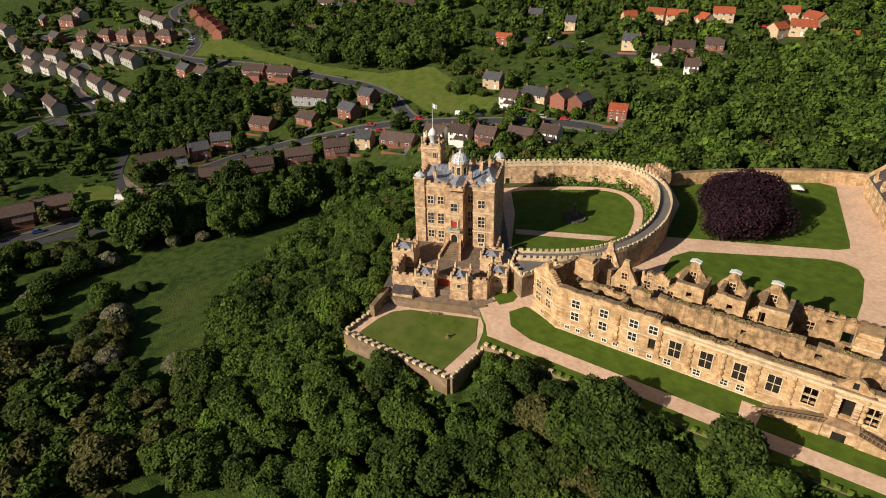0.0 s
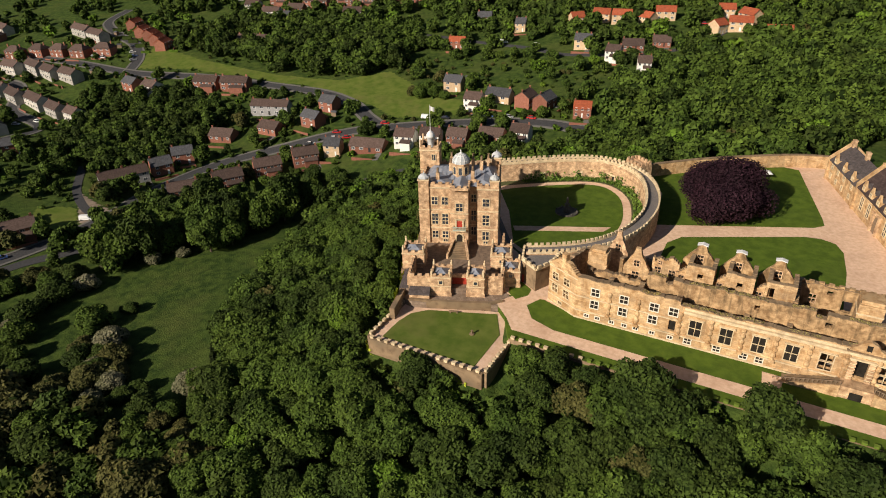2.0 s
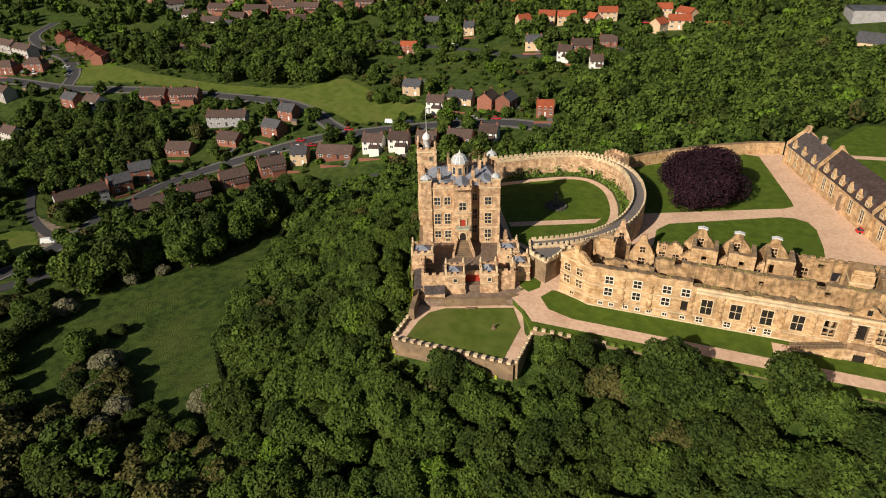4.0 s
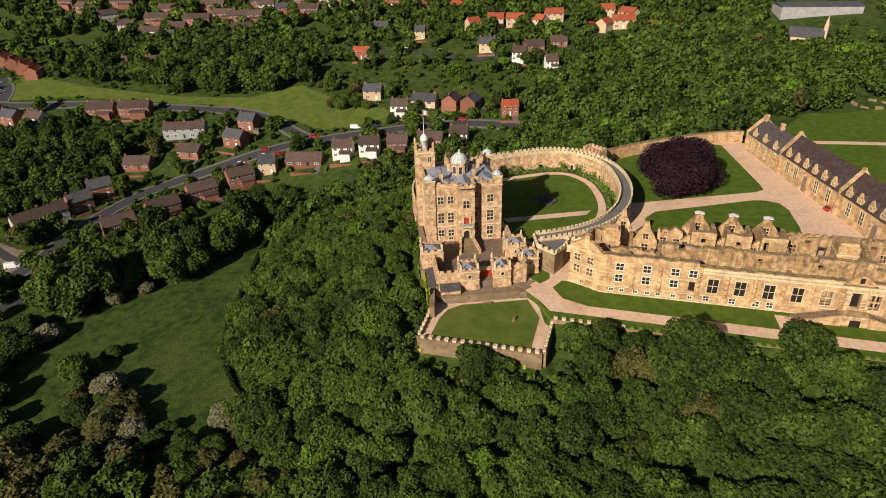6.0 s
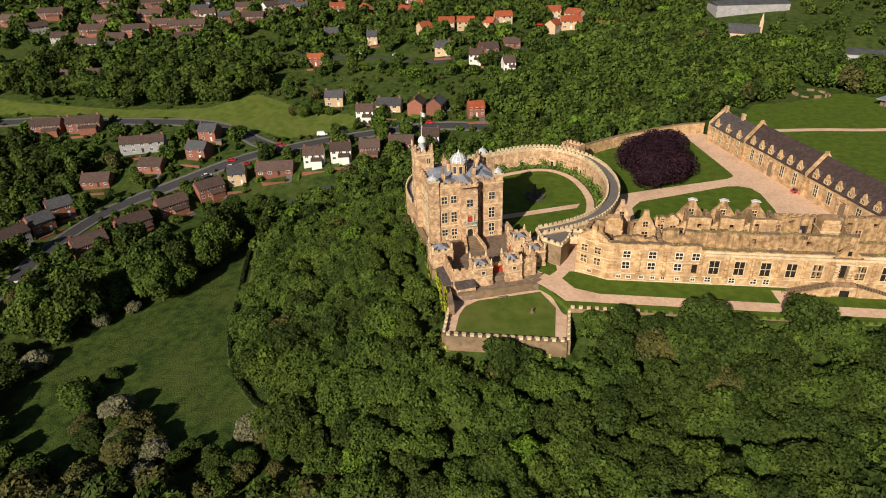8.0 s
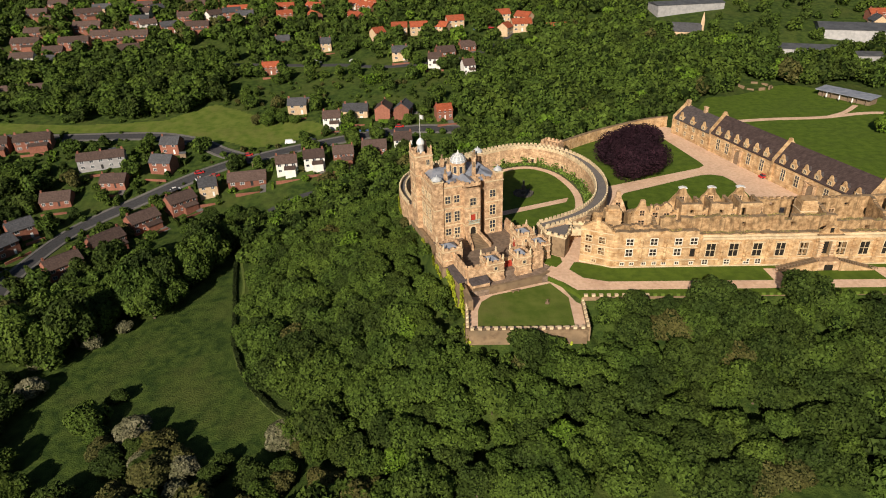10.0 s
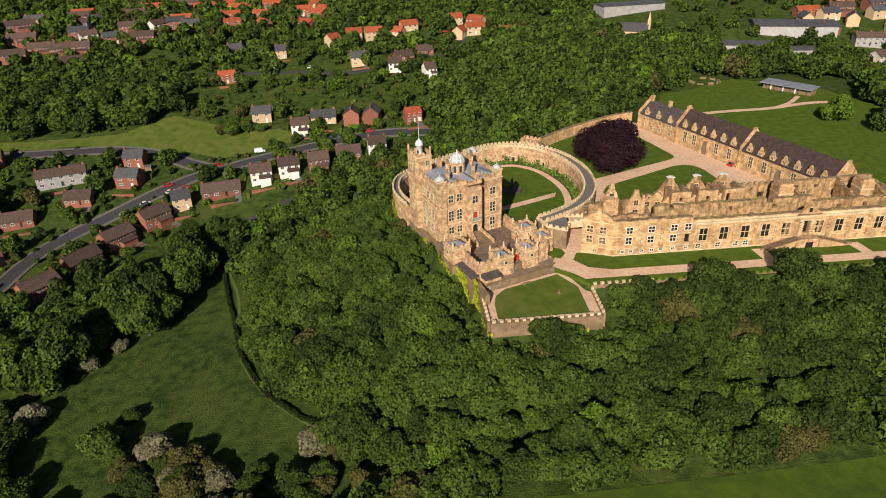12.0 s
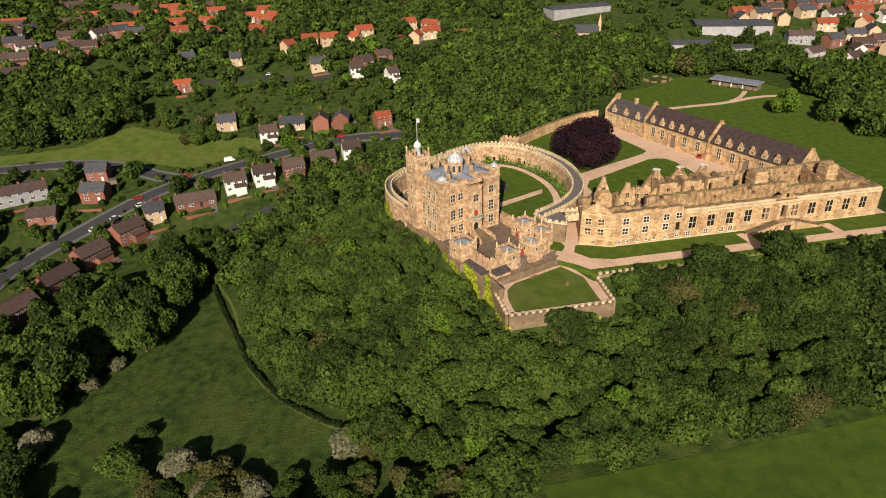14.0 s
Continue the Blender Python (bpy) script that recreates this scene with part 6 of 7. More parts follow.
tagged(part("field_hedge", bm, leaf_mat("hedge_shade_leaf", (0.012, 0.02, 0.005), (0.024, 0.036, 0.009))), "long low hedge coloured dark for the shadow line beside the footpath at the wood edge", "hedge")
GREEN = [(-378, 256), (-342, 268), (-300, 272), (-255, 274), (-205, 262), (-185, 252), (-146, 262), (-160, 277), (-184, 284), (-219, 303), (-240, 285), (-283, 282), (-346, 282), (-395, 291)]

draped("village_green", GREEN, LAWN_DRY, "open sunlit green below the hillside wood", "grass", 1.3)
draped("parking_apron", [(-278, 141), (-262, 137), (-247, 134), (-243, 126), (-243, 119), (-251, 122), (-262, 130)], mat("dusty_hardcore", (0.17, 0.13, 0.1), (0.27, 0.215, 0.17), 0.6), "dusty brown parking yard beside the terrace", "yard", 1.0, 0.09)
draped("paddock", [(-279, 124), (-263, 130), (-252, 122), (-248, 112), (-253, 107), (-262, 107)], LAWN_DRY, "small fenced green paddock", "grass", 1.0, 0.07)
ROADS += [(-264, 118, 12), (-254, 128, 9), (-268, 136, 6)]
draped("south_field", [(-90, 49), (-62, 50), (-36, 47), (-5, 44), (40, 40), (120, 40), (120, -30), (-90, -30)], FIELD, "bright green pasture below the castle wood", "field", 4.0)


def car(paint, label, van=False):
    c = thing("van" if van else "car", label, "van" if van else "car")
    L, h0, h1 = (5.0, 1.0, 2.0) if van else (4.2, 0.85, 1.42)
    bm = prism([(-L / 2, -0.85), (L / 2 - 0.15, -0.85), (L / 2, -0.6), (L / 2, 0.6), (L / 2 - 0.15, 0.85), (-L / 2, 0.85)], 0.28, lambda x, y: h0 - (0.12 if x > L / 2 - 0.3 else 0))
    part("body", bm, paint, c)
    bm = bmesh.new()
    a, b, ta, tb = (-L / 2 + 0.1, L / 2 - 0.9, -L / 2 + 0.2, L / 2 - 1.5) if van else (-L / 2 + 0.35, L / 2 - 1.0, -L / 2 + 0.9, L / 2 - 1.8)
    lo = [bm.verts.new(p) for p in ((a, -0.82, h0), (b, -0.82, h0), (b, 0.82, h0), (a, 0.82, h0))]
    hi = [bm.verts.new(p) for p in ((ta, -0.66, h1), (tb, -0.66, h1), (tb, 0.66, h1), (ta, 0.66, h1))]
    for i in range(4):
        bm.faces.new((lo[i], lo[(i + 1) % 4], hi[(i + 1) % 4], hi[i]))
    bm.faces.new(hi)
    cab = part("cabin", bm, paint if van else GLASS, c)
    part("roof_panel", box(ta - 0.05, tb + 0.05, -0.68, 0.68, h1 - 0.02, h1 + 0.05), paint, cab)
    for x in (-L / 2 + 0.8, L / 2 - 0.85):
        for y in (-0.82, 0.82):
            bm = lathe([(0, -0.1), (0.31, -0.1), (0.31, 0.1), (0, 0.1)], 10)
            bm.transform(pose(x, y, 0.31, 90, 0, 0))
            part("wheel", bm, TYRE, c)
    return c


def paint(name, c):
    return mat(name, c, tuple(min(1, v * 1.15) for v in c), 0.5, amount=0, rough=0.3, bump=0, spec=0.6)


CARS = [car(paint("red_paint", (0.5, 0.02, 0.02)), "small glossy red parked car"), car(paint("white_paint", (0.75, 0.75, 0.75)), "small white car parked outdoors"), car(paint("blue_paint", (0.05, 0.1, 0.28)), "small dark blue parked car"),
        car(paint("silver_paint", (0.42, 0.43, 0.45)), "small silver grey parked car"), car(paint("black_paint", (0.02, 0.02, 0.025)), "small shiny black parked car"), car(paint("van_white", (0.72, 0.74, 0.75)), "white van parked beside the road", True)]
PARKED = [(0, 18.3, 170.2, 8), (0, -197, 228, 30), (0, -186, 245, 15), (1, -203, 226, 35), (1, -212, 219, 38), (1, -219, 213, 40), (5, -168, 254, 12), (4, -158, 255, 12), (4, -139, 257.5, 8), (2, -133, 258.5, 6), (3, -127, 259, 6), (0, -116, 259, 4),
          (0, -205, 231, 25), (2, -249, 90, 62), (1, -243, 108, 58), (0, -256, 74, 62), (3, -264, 142, 70), (5, -246, 128, 30), (5, -249, 124, 30), (1, -240, 131, 25), (3, -388, 266, 60), (2, -393, 271, 60), (1, -400, 276, 55), (4, -408, 284, 50), (3, -420, 262, 10),
          (4, -416, 262, 10), (1, -412, 262, 12), (1, -372, 186, 0), (3, -378, 178, 20), (1, -150, 352, 10), (5, -172, 356, 10), (2, -75, 392, 10), (3, -70, 393, 10), (0, -66, 394, 10)]
done_cars = set()
for k, x, y, a in PARKED:
    m = pose(x, y, height(x, y) + (0.05 if k == 0 and x > 0 else 0.13), 0, 0, a)
    if k in done_cars:
        ob = copy_thing(CARS[k], m)
    else:
        ob, _ = CARS[k], done_cars.add(k)
        ob.matrix_basis = m
    ob["group"] = "parked cars"

# buildings of the town beyond the park
METAL = mat("grey_sheet_roof", (0.06, 0.063, 0.072), (0.1, 0.105, 0.115), 0.3, 0.1, (0.1, 0.1, 0.11), 0.4, rough=0.6)
for x, y, a, L, D, hgt, lab in ((145, 352, -18, 46, 26, 3.5, "large low shed with a dark grey sheet roof"), (103, 331, -20, 34, 16, 3, "low workshop with a dark grey roof"), (60, 404, 8, 44, 16, 4, "long grey hall with a low sheet roof"), (128, 318, -8, 20, 12, 5, "grey roofed town building")):
    w = thing("shed", lab, "building", pose(x, y, height(x, y), 0, 0, a))
    part("wall", box(-L / 2, L / 2, -D / 2, D / 2, -3, hgt), GREY, w)
    part("roof", add_prism(bmesh.new(), [(-L / 2 - 0.4, -D / 2 - 0.4), (L / 2 + 0.4, -D / 2 - 0.4), (L / 2 + 0.4, 0), (-L / 2 - 0.4, 0)], lambda x, y: hgt, lambda x, y: hgt + 0.3 + (y + D / 2) * 0.16), METAL, w)
    part("roof", add_prism(bmesh.new(), [(-L / 2 - 0.4, 0), (L / 2 + 0.4, 0), (L / 2 + 0.4, D / 2 + 0.4), (-L / 2 - 0.4, D / 2 + 0.4)], lambda x, y: hgt, lambda x, y: hgt + 0.3 - (y - D / 2) * 0.16), METAL, w)
    VILLAGE.append((x, y, L * 0.5))
ch = thing("church", "stone church with a slender bellcote and grey slate roof", "church", pose(45, 352, height(45, 352), 0, 0, -25))
part("wall", add_prism(box(-8, 8, -4, 4, -2, 5), [(-0.1, -0.1), (0.1, -0.1), (0.1, 0.1), (-0.1, 0.1)], 0, 1), BUFF, ch)
part("roof", add_prism(add_prism(bmesh.new(), [(-8.4, -4.4), (8.4, -4.4), (8.4, 0), (-8.4, 0)], 4.8, lambda x, y: 5 + (y + 4.4) * 1.0), [(-8.4, 0), (8.4, 0), (8.4, 4.4), (-8.4, 4.4)], 4.8, lambda x, y: 5 + (4.4 - y) * 1.0), TILE_GREY, ch)
part("bellcote", add_lathe(box(7.6, 9.4, -0.9, 0.9, 0, 11), [(1.3, 11), (0, 16)], 4, 8.5, 0, math.pi / 4), BUFF, ch)
VILLAGE.append((45, 352, 12))

# ---- trees ----
ICO_V = [(0, 0, 1)] + [(0.894 * math.cos(radians(72 * i)), 0.894 * math.sin(radians(72 * i)), 0.447) for i in range(5)] + [(0.894 * math.cos(radians(72 * i + 36)), 0.894 * math.sin(radians(72 * i + 36)), -0.447) for i in range(5)] + [(0, 0, -1)]
ICO_F = [(0, i + 1, (i + 1) % 5 + 1) for i in range(5)] + [(i + 1, i + 6, (i + 1) % 5 + 1) for i in range(5)] + [((i + 1) % 5 + 1, i + 6, (i + 1) % 5 + 6) for i in range(5)] + [(11, (i + 1) % 5 + 6, i + 6) for i in range(5)]


def crown_data(seed, leaves, size, tall=1.0, lobes=13, squat=0.0):
    """Vertices, faces and material slots of a crown 10 m wide: lobes of leaf sprays over solid cores coloured as inner
    shade. Its base is at z 0.
    """
    rg = np.random.default_rng(seed)
    cen, rad = [], []
    for i in range(lobes):
        a, q = rg.uniform(0, 2 * np.pi), np.sqrt(rg.uniform(0, 1))
        z = rg.uniform(0.15, 1.0) * (1 - 0.55 * q * q)
        cen.append((3.3 * q * np.cos(a), 3.3 * q * np.sin(a), 2.2 + 5.2 * z * tall))
        rad.append(rg.uniform(1.35, 2.2))
    cen.append((0, 0, 3.4 * tall + 0.6))
    rad.append(3.1)
    cen, rad = np.array(cen), np.array(rad)
    w = rad ** 2 / (rad ** 2).sum()
    n = leaves * 3
    k = rg.choice(len(rad), n, p=w)
    d = rg.normal(size=(n, 3))
    d[:, 2] += 0.45
    d /= np.linalg.norm(d, axis=1)[:, None]
    p = cen[k] + d * (rad[k] * rg.uniform(0.86, 1.08, n))[:, None]
    inside = np.zeros(n, bool)
    for c, r in zip(cen, rad):
        inside |= np.linalg.norm(p - c, axis=1) < 0.84 * r
    keep = np.where(~inside & (p[:, 2] > 0.7))[0][:leaves]
    p, d = p[keep], d[keep]
    n = len(p)
    nrm = d + rg.normal(size=(n, 3)) * 0.55
    nrm[:, 2] += 0.25
    nrm /= np.linalg.norm(nrm, axis=1)[:, None]
    u = np.cross(nrm, rg.normal(size=(n, 3)))
    u /= np.linalg.norm(u, axis=1)[:, None]
    v = np.cross(nrm, u)
    s = size * rg.uniform(0.6, 1.3, n)[:, None]
    fold = nrm * s * 0.25
    verts = np.stack([p + u * s * 0.75, p - u * s * 0.45 + v * s * 0.55 + fold, p - u * s * 0.45 - v * s * 0.5], 1).reshape(-1, 3)
    faces = np.arange(n)[:, None] * 3 + np.array([0, 1, 2])
    slots = np.zeros(len(faces), int)
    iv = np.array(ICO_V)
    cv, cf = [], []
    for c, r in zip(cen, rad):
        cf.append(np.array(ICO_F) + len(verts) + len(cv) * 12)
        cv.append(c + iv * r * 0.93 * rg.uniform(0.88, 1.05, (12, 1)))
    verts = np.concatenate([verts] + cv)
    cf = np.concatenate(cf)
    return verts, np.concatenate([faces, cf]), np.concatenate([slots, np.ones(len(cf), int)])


def mesh_from(name, verts, faces, slots, mats):
    me = bpy.data.meshes.new(name)
    me.vertices.add(len(verts))
    me.vertices.foreach_set("co", np.ascontiguousarray(verts, np.float32).ravel())
    me.loops.add(len(faces) * 3)
    me.loops.foreach_set("vertex_index", np.ascontiguousarray(faces, np.int32).ravel())
    me.polygons.add(len(faces))
    me.polygons.foreach_set("loop_start", np.arange(len(faces), dtype=np.int32) * 3)
    for m in mats:
        me.materials.append(m)
    me.polygons.foreach_set("material_index", np.ascontiguousarray(slots, np.int32))
    me.update(calc_edges=True)
    return me


def trunk_mesh(h=3.6):
    bm = lathe([(0.42, -1.5), (0.32, 0), (0.24, h * 0.5), (0.12, h + 1.2)], 7)
    for a in (20, 140, 260):
        b2 = bmesh.new()
        add_lathe(b2, [(0.14, 0), (0.05, 3.0)], 5)
        b2.transform(pose(0, 0, h * 0.55, 0, 42, a))
        tmp = bpy.data.meshes.new("limb")
        b2.to_mesh(tmp)
        b2.free()
        bm.from_mesh(tmp)
        bpy.data.meshes.remove(tmp)
    return bm


def tree(name, label, seed, leafmat, leaves=2300, size=0.47, tall=1.0, core=None, lobes=13):
    t = thing(name, label, "tree" if name != "bush" else "bush")
    part("trunk", trunk_mesh(), BARK, t)
    v, f, s = crown_data(seed, leaves, size, tall, lobes)
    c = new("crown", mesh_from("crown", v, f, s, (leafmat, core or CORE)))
    c.parent = t
    return t


KINDS = [tree("tree", "broadleaf tree with a dense dark green crown in the castle wood", 1, LEAF), tree("tree", "broadleaf tree with a rounded green crown in the castle wood", 2, LEAF, tall=1.15), tree("tree", "broad green woodland tree on the castle slope", 3, LEAF, tall=0.85),
         tree("tree", "tall dark green woodland tree on the castle slope", 4, LEAF_DARK, tall=1.25), tree("tree", "dark green woodland tree below the castle wall", 5, LEAF_DARK), tree("tree", "fresh light green tree among the wood", 6, LEAF_LIGHT, tall=1.1),
         tree("tree", "bronze-tinted tree among the green wood", 7, LEAF_BROWN, tall=0.9)]
BLOOM = tree("bush", "hawthorn bush in pale cream bloom on the meadow", 8, LEAF_BLOOM, tall=0.85, size=0.5, lobes=22)
placed_kind = set()


def put_tree(k, x, y, s, turn, group="castle wood trees", z=None, sz=1.0):
    proto = BLOOM if k == 7 else KINDS[k]
    m = pose(x, y, (height(x, y) if z is None else z) - 0.4 * s, 0, 0, turn) @ Matrix.Diagonal((s / proto.scale.x, s / proto.scale.y, s * sz / proto.scale.z, 1))
    if k in placed_kind:
        ob = copy_thing(proto, m)
    else:
        placed_kind.add(k)
        ob = proto
        ob.matrix_basis = m
    ob["group"] = group
    return ob


rng = np.random.default_rng(11)


def in_poly(x, y, poly):
    c = False
    for (ax, ay), (bx, by) in zip(poly, poly[1:] + poly[:1]):
        if (ay > y) != (by > y) and x < (bx - ax) * (y - ay) / (by - ay) + ax:
            c = not c
    return c


def scatter(x0, x1, y0, y1, step):
    out = []
    for i, y in enumerate(np.arange(y0, y1, step * 0.9)):
        for x in np.arange(x0, x1, step):
            out.append((x + (i % 2) * step / 2 + rng.uniform(-0.3, 0.3) * step, y + rng.uniform(-0.3, 0.3) * step))
    return out


def clear(x, y, pad=0.0):
    return all((x - a) ** 2 + (y - b) ** 2 > (r + pad) ** 2 for a, b, r in VILLAGE) and all((x - a) ** 2 + (y - b) ** 2 > (r + pad) ** 2 for a, b, r in ROADS)


PATH_Y, PATH_X = [77, 94, 110, 143, 176, 192, 205], [-132, -146, -153, -160, -172, -176, -160]
wood = []
for x, y in scatter(-180, 125, 44, 250, 6.5):
    d = float(plateau_distance(x, y))
    if d < (3.6 if x < -84 or y > 150 else 3.5) or (-92 < x < -52 and 77 < y < 106):
        continue
    if x < np.interp(y, PATH_Y, PATH_X) + 3 or y < 48 + max(0.0, (-x - 95) * 0.5) + 2 * math.sin(x * 0.2) or (x > -52 and y > 150) or y > 206 + (x + 165) * 0.4:
        continue
    if not clear(x, y, 1.0):
        continue
    # east of x -50 dimmer light is put into a darker tree mix
    mixed = [0.28, 0.23, 0.2, 0.13, 0.11, 0.03, 0.02] if x < -50 else [0.1, 0.1, 0.1, 0.36, 0.28, 0.01, 0.05]
    wood.append((x, y, rng.choice([0, 1, 2, 3, 4, 5, 6], p=mixed), rng.uniform(0.85, 1.25) * min(1.0, 0.55 + d * 0.04), rng.uniform(0, 360)))
wood.sort(key=lambda w: math.hypot(w[0] + 95, (w[1] - 90) * 1.2))
for w in wood[:225]:
    put_tree(int(w[2]), w[0], w[1], w[3], w[4])
far = wood[225:]
# tree belt between the meadow and the street
BELT = [(-171, 170), (-177, 150), (-181, 133), (-189, 119), (-199, 107), (-210, 102), (-220, 106), (-221, 122), (-217, 138), (-208, 153), (-197, 165), (-184, 180)]
rb = np.random.default_rng(61)
for i, y in enumerate(np.arange(98, 184, 7.4)):
    for x in np.arange(-236, -164, 8.6):
        bx, by = x + (i % 2) * 4.3 + rb.uniform(-1.6, 1.6), y + rb.uniform(-1.6, 1.6)
        if in_poly(bx, by, BELT) and all((bx - a) ** 2 + (by - b) ** 2 > (r - 1.9) ** 2 for a, b, r in ROADS) and all((bx - a) ** 2 + (by - b) ** 2 > (r + 2.5) ** 2 for a, b, r in VILLAGE):
            put_tree(int(rb.choice([0, 1, 2, 3, 4], p=[0.3, 0.25, 0.2, 0.15, 0.1])), bx, by, rb.uniform(1.2, 1.65), rb.uniform(0, 360), "roadside trees", sz=rb.uniform(1.05, 1.3))
for k, x, y, s in ((4, -165.5, 181, 1.15), (3, -172, 186, 1.0), (3, -186, 187, 1.2), (0, -178, 193, 1.0), (5, 87, 214, 1.5), (0, 100, 196, 1.7), (0, 110, 205, 1.7), (1, 106, 184, 1.6), (2, 120, 190, 1.6)):
    put_tree(k, x, y, s, x * 7, "large trees")
# bushes of the open meadow
for k, x, y, s in ((7, -129, 67, 0.98), (6, -124, 64, 0.6), (4, -133, 56, 0.95), (6, -127, 54, 0.7), (2, -181, 77, 1.2), (7, -167, 72, 1.05), (6, -159, 67, 1.0), (6, -173, 68, 0.8), (7, -160, 62, 0.8), (4, -168, 63, 0.9), (7, -150, 60, 0.8), (4, -143, 57, 0.7),
                  (7, -204, 91, 0.9), (4, -206, 81, 1.2), (2, -214, 86, 1.1), (6, -115, 53, 0.8), (7, -197, 112, 0.7), (7, -191, 120, 0.6), (6, -156, 58, 1.1), (7, -149, 53, 0.75), (0, -130, 50, 0.85), (6, -163, 52, 0.95), (4, -144, 36, 1.4), (0, -152, 41, 1.1),
                  (6, -110, 48, 1.2), (4, -178, 87, 0.6), (4, -203, 70, 1.2), (0, -196, 63, 1.1), (7, -202, 64, 0.85), (2, -233, 74, 1.3), (6, -223, 86, 1.0), (2, -225, 78, 0.9), (6, -114, 38, 1.5), (2, -105, 46, 1.1), (4, -131, 35, 1.0), (0, -122, 43, 1.0), (2, -188, 56, 1.0), (4, -176, 52, 1.1), (0, -170, 44, 1.0), (4, -213, 92, 1.1), (7, -208, 103, 0.8), (6, -152, 63, 0.8), (4, -158, 62, 0.9), (6, -118, 54, 0.75), (4, -142, 61, 0.6), (2, -127, 58, 0.7), (0, -176, 72, 0.7), (4, -163, 67, 0.8), (6, -106, 51, 0.8), (4, -98, 49, 0.8)):
    put_tree(k, x, y, s, x * 11, "meadow bushes", sz=0.85)

# undergrowth at the foot of the walls
for x, y in scatter(-125, 110, 66, 205, 3.6):
    d = float(plateau_distance(x, y))
    if -88.6 < x < -56 and 81.8 < y < 108 or x > -58 and 92.5 < y < 110:
        continue
    near = d < 8 and (x < -84 or y < 100 or y > 175)
    by_bastion = -96 < x < -50 and 74 < y < 106 and not (-89.2 < x < -55.6 and y > 81.4)
    if (near and d > (1.5 if y > 100 else 1.0) or by_bastion) and (x < -56 or y < 100):
        far.append((x, y, rng.choice([0, 2, 3, 5, 6], p=[0.4, 0.3, 0.2, 0.06, 0.04]), rng.uniform(0.26, 0.46) if near else rng.uniform(0.35, 0.6), 0))

# scrub of the lower meadow
MEADOW_OPEN = [(-173, 180), (-192, 136), (-200, 104), (-214, 84), (-232, 70), (-222, 60), (-200, 72), (-186, 92), (-166, 92), (-150, 76), (-136, 78), (-147, 94), (-154, 112), (-161, 140)]
scrub = []
for x, y in scatter(-262, -92, 18, 150, 5.4):
    if in_poly(x, y, MEADOW_OPEN) or (x > -216 and y > 50) or in_poly(x, y, BELT) or not clear(x, y, 0.5) or x > np.interp(y, [18, 50, 60, 75, 90, 150], [-92, -96, -108, -135, -158, -190]) or (y < 44 and x > -100):
        continue
    if noise.noise(Vector((x * 0.06, y * 0.06, 9))) * 0.9 + 0.56 > rng.random():
        scrub.append((x, y, rng.choice([0, 2, 4, 3, 6, 7], p=[0.26, 0.25, 0.12, 0.04, 0.27, 0.06]), rng.uniform(0.6, 1.15), x * 9))
far += scrub
# planted trees below the terrace
for k, x, y, s in ((3, -28, 90, 1.3), (3, -22, 86, 1.25), (2, -33, 85, 1.2), (3, -5, 91, 1.3), (2, 1, 87, 1.25), (3, 7, 84, 1.2), (4, -72, 80.5, 1.05), (3, 22, 84, 1.1)):
    put_tree(k, x, y, s, x * 5, "large trees")

# clump on the village green
for k, x, y, s in ((2, -184, 276, 0.9), (0, -177, 279, 0.8), (6, -190, 279, 0.7), (2, -170, 277, 0.65), (0, -183, 283, 0.9)):
    put_tree(k, x, y, s, x * 3, "village green trees")

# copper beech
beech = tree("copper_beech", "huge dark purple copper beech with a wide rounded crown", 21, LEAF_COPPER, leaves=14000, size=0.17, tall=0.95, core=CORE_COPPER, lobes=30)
beech.matrix_basis = pose(-25, 179, -2.4, 0, 0, 30) @ Matrix.Diagonal((3.0, 3.0, 2.25, 1))
beech["category"] = "tree"

# far woods and village trees, joined
NW_WOOD = [(-372, 292), (-334, 289), (-283, 289), (-236, 288), (-217, 306), (-226, 350), (-272, 369), (-322, 362), (-350, 330), (-374, 322)]
N_WOOD = [(-84, 232), (-50, 206), (0, 238), (28, 268), (60, 296), (112, 290), (150, 262), (180, 250), (150, 320), (60, 340), (20, 372), (-40, 366), (-66, 318), (-80, 300), (-88, 276)]
E_WOOD = [(96, 172), (130, 160), (200, 200), (170, 290), (135, 268), (108, 215)]
for x, y in scatter(-90, 200, 160, 375, 9.4):
    if (in_poly(x, y, N_WOOD) or in_poly(x, y, E_WOOD)) and float(plateau_distance(x, y)) + (6 if x > 60 else 0) > 4 and clear(x, y):
        far.append((x, y, rng.choice([0, 1, 2, 3, 5, 6], p=[0.3, 0.23, 0.2, 0.2, 0.05, 0.02]), rng.uniform(1.1, 1.7), 0))
COPSE = [(-335, 168), (-375, 222), (-340, 226), (-312, 242), (-268, 226), (-272, 205), (-268, 192), (-272, 168), (-296, 150)]
for x, y in scatter(-380, -250, 145, 245, 7.6):
    if in_poly(x, y, COPSE) and clear(x, y, 1.0):
        far.append((x, y, rng.choice([0, 1, 3, 4]), rng.uniform(0.8, 1.25), 0))
for x, y in scatter(-380, -215, 280, 370, 7.4):
    if in_poly(x, y, NW_WOOD) and clear(x, y):
        far.append((x, y, rng.choice([0, 1, 3]), rng.uniform(1.05, 1.6), 0))
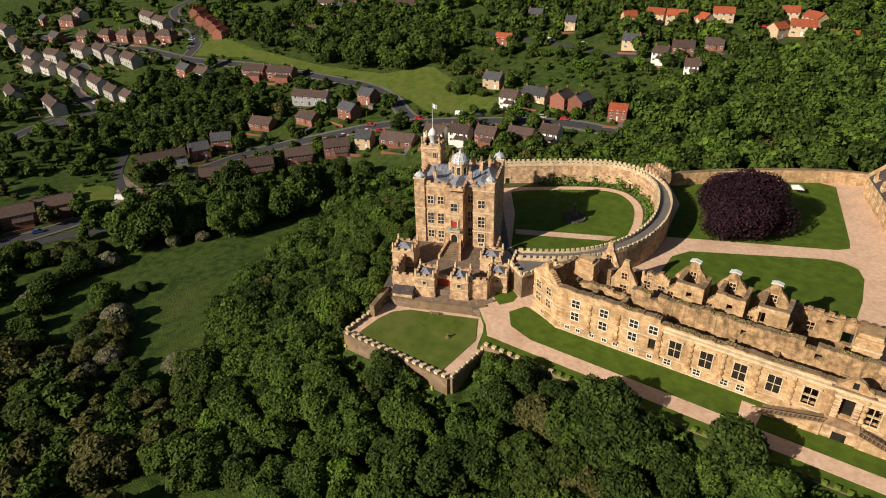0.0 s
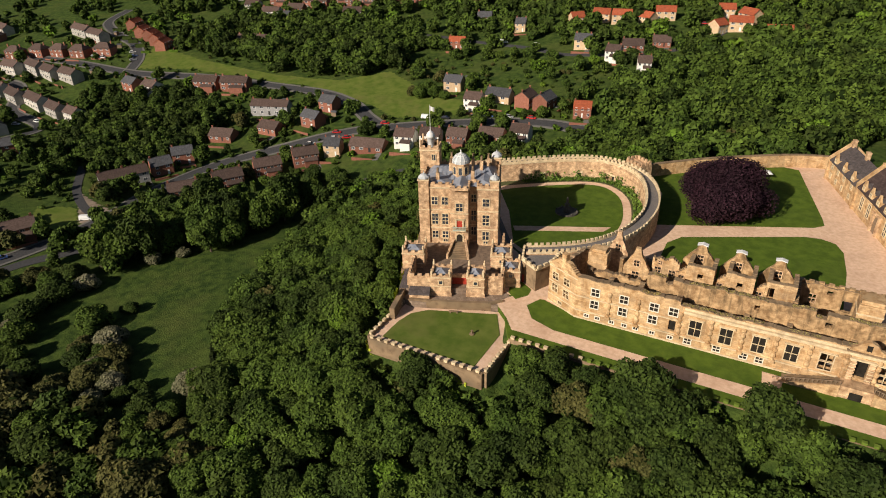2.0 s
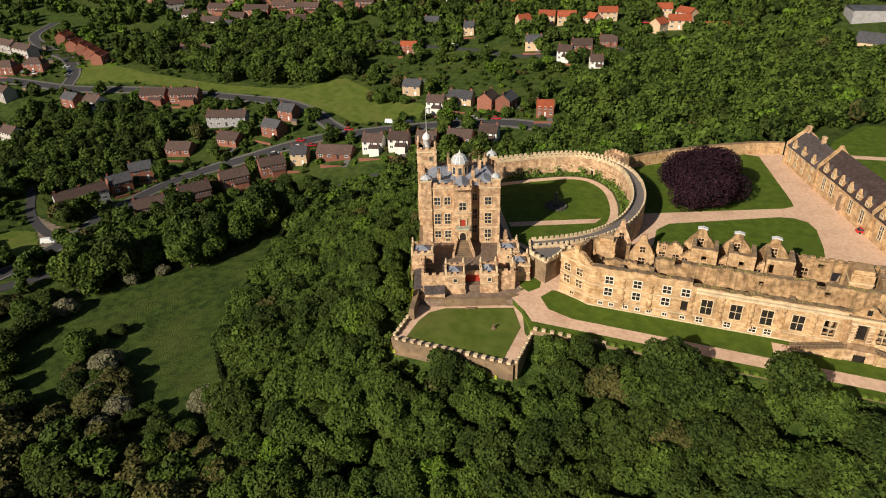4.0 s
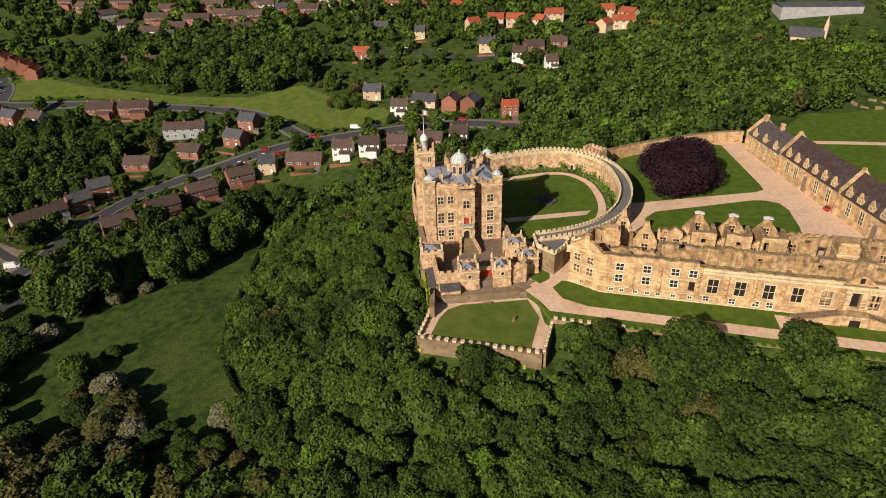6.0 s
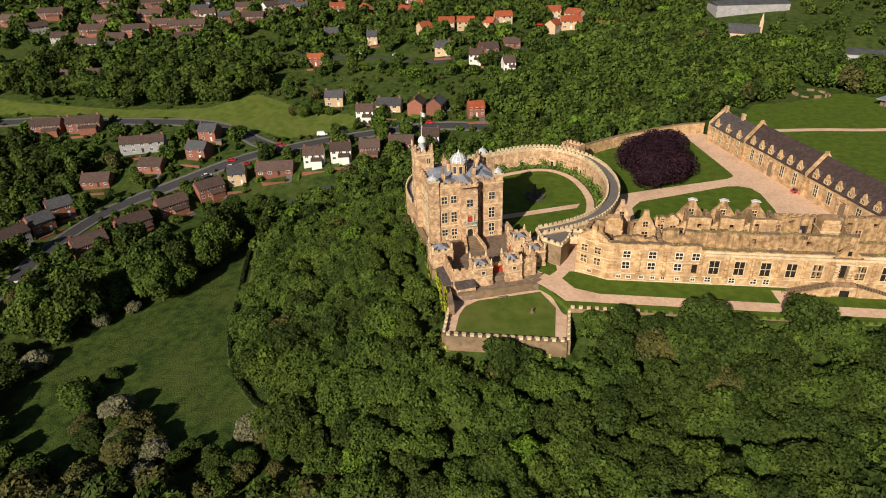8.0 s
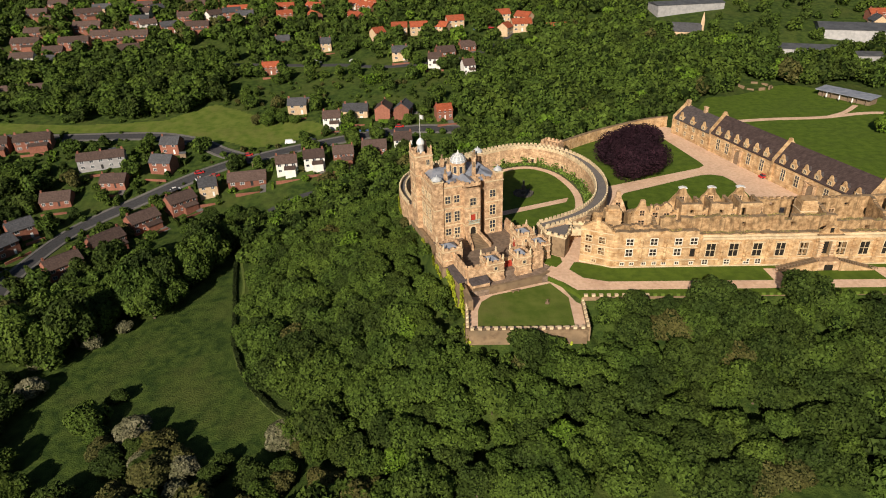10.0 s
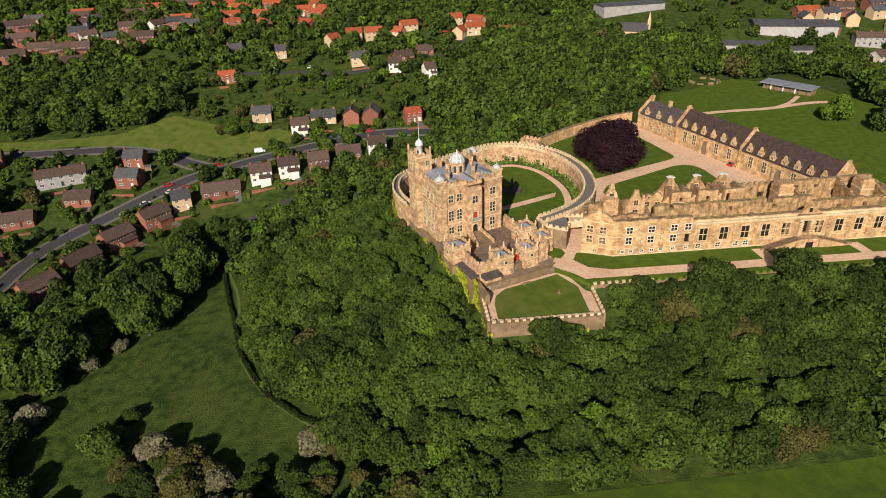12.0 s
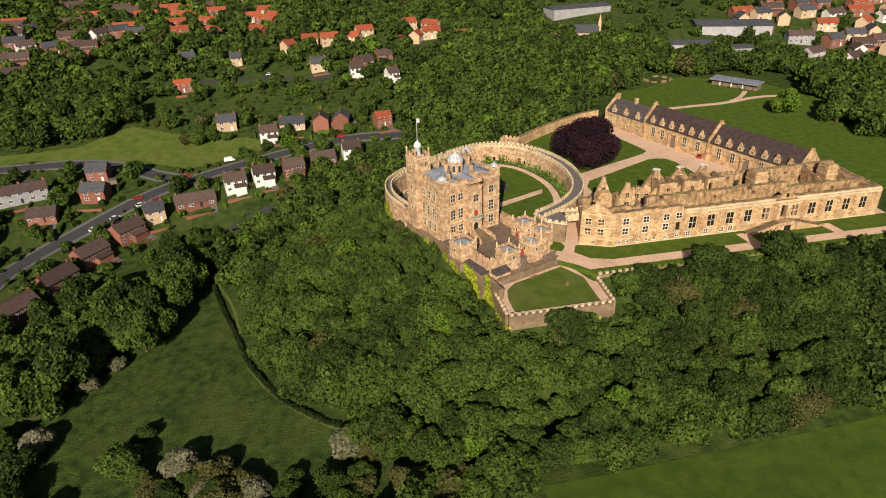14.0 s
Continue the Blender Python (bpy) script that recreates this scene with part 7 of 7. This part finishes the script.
for x, y in scatter(-600, 20, 60, 640, 10.5):
    if not clear(x, y) or in_poly(x, y, GREEN) or in_poly(x, y, NW_WOOD) or in_poly(x, y, COPSE) or float(plateau_distance(x, y)) < 62 or (y < 200 and x > np.interp(y, [60, 100, 150, 200], [-225, -215, -205, -180])):
        continue
    dense = 0.72 if (y > 400 or (-330 < x < -230 and 130 < y < 240)) else (0.58 if x > -330 else 0.48)
    if noise.noise(Vector((x * 0.02, y * 0.02, 3))) * 0.7 + dense > rng.random():
        far.append((x, y, rng.choice([0, 1, 2, 4, 5, 6], p=[0.26, 0.22, 0.22, 0.2, 0.07, 0.03]), rng.uniform(0.6, 1.4) if y > 335 else rng.uniform(0.38, 1.1), 0))
for x, y in scatter(-430, 30, 330, 650, 9.5):
    if clear(x, y, -0.5) and not in_poly(x, y, NW_WOOD) and noise.noise(Vector((x * 0.025, y * 0.025, 12))) * 0.8 + 0.4 > rng.random():
        far.append((x, y, rng.choice([0, 3, 5, 6], p=[0.6, 0.28, 0.09, 0.03]), rng.uniform(0.6, 1.2), 0))
for x, y in scatter(20, 420, 300, 620, 12):
    if clear(x, y) and rng.random() < 0.5 and not in_poly(x, y, N_WOOD):
        far.append((x, y, rng.choice([0, 1, 2, 4]), rng.uniform(0.6, 1.0), 0))
# hedges and shrubs of the gardens
for x, y in scatter(-460, -60, 100, 330, 6.0):
    if float(plateau_distance(x, y)) > 66 and not in_poly(x, y, GREEN) and not (y < 205 and x > -232) and noise.noise(Vector((x * 0.05, y * 0.05, 30))) + 0.6 > rng.random() and clear(x, y, -1.4):
        far.append((x, y, rng.choice([0, 3, 5, 6], p=[0.5, 0.28, 0.14, 0.08]), rng.uniform(0.14, 0.4), 0))
MID = {k: [crown_data(40 + 5 * k + j, 430, 0.9, (0.85, 1.05, 1.25)[j], 9) for j in range(3)] for k in range(7)}
FAR = {k: [crown_data(90 + 5 * k + j, 170, 1.5, (0.85, 1.05, 1.25)[j], 6) for j in range(3)] for k in range(7)}
SHRUB = {k: [crown_data(140 + 5 * k + j, 110, 1.65, 0.85, 5) for j in range(3)] for k in range(7)}
FOLIAGE = (LEAF, LEAF, LEAF, LEAF_DARK, LEAF_DARK, LEAF_LIGHT, LEAF_BROWN)
batch = {}
for x, y, k, s, _ in far:
    k = {1: 0, 2: 0, 4: 3, 7: 6}.get(int(k), int(k))
    batch.setdefault(k, []).append((x, y, s))
for k, items in batch.items():
    vs, fs, ss, n = [], [], [], 0
    zs = land([i[0] for i in items], [i[1] for i in items])
    for (x, y, s), z in zip(items, zs):
        v, f, sl = (SHRUB if s < 0.45 else FAR if y > 345 or x < -380 else MID)[k][int(rng.integers(3))]
        a = rng.uniform(0, 6.28)
        R = np.array([[math.cos(a), -math.sin(a), 0], [math.sin(a), math.cos(a), 0], [0, 0, 1]])
        vs.append(v @ R.T * s + [x, y, z - 0.6 * s])
        fs.append(f + n)
        ss.append(sl)
        n += len(v)
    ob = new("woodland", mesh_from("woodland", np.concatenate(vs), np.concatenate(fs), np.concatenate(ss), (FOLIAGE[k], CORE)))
    tagged(ob, {0: "green broadleaf trees of the valley and village", 3: "darker green trees of the valley woods", 5: "fresh light green trees between the houses", 6: "bronze-tinted trees among the woods"}[k], "trees", kind="stuff")
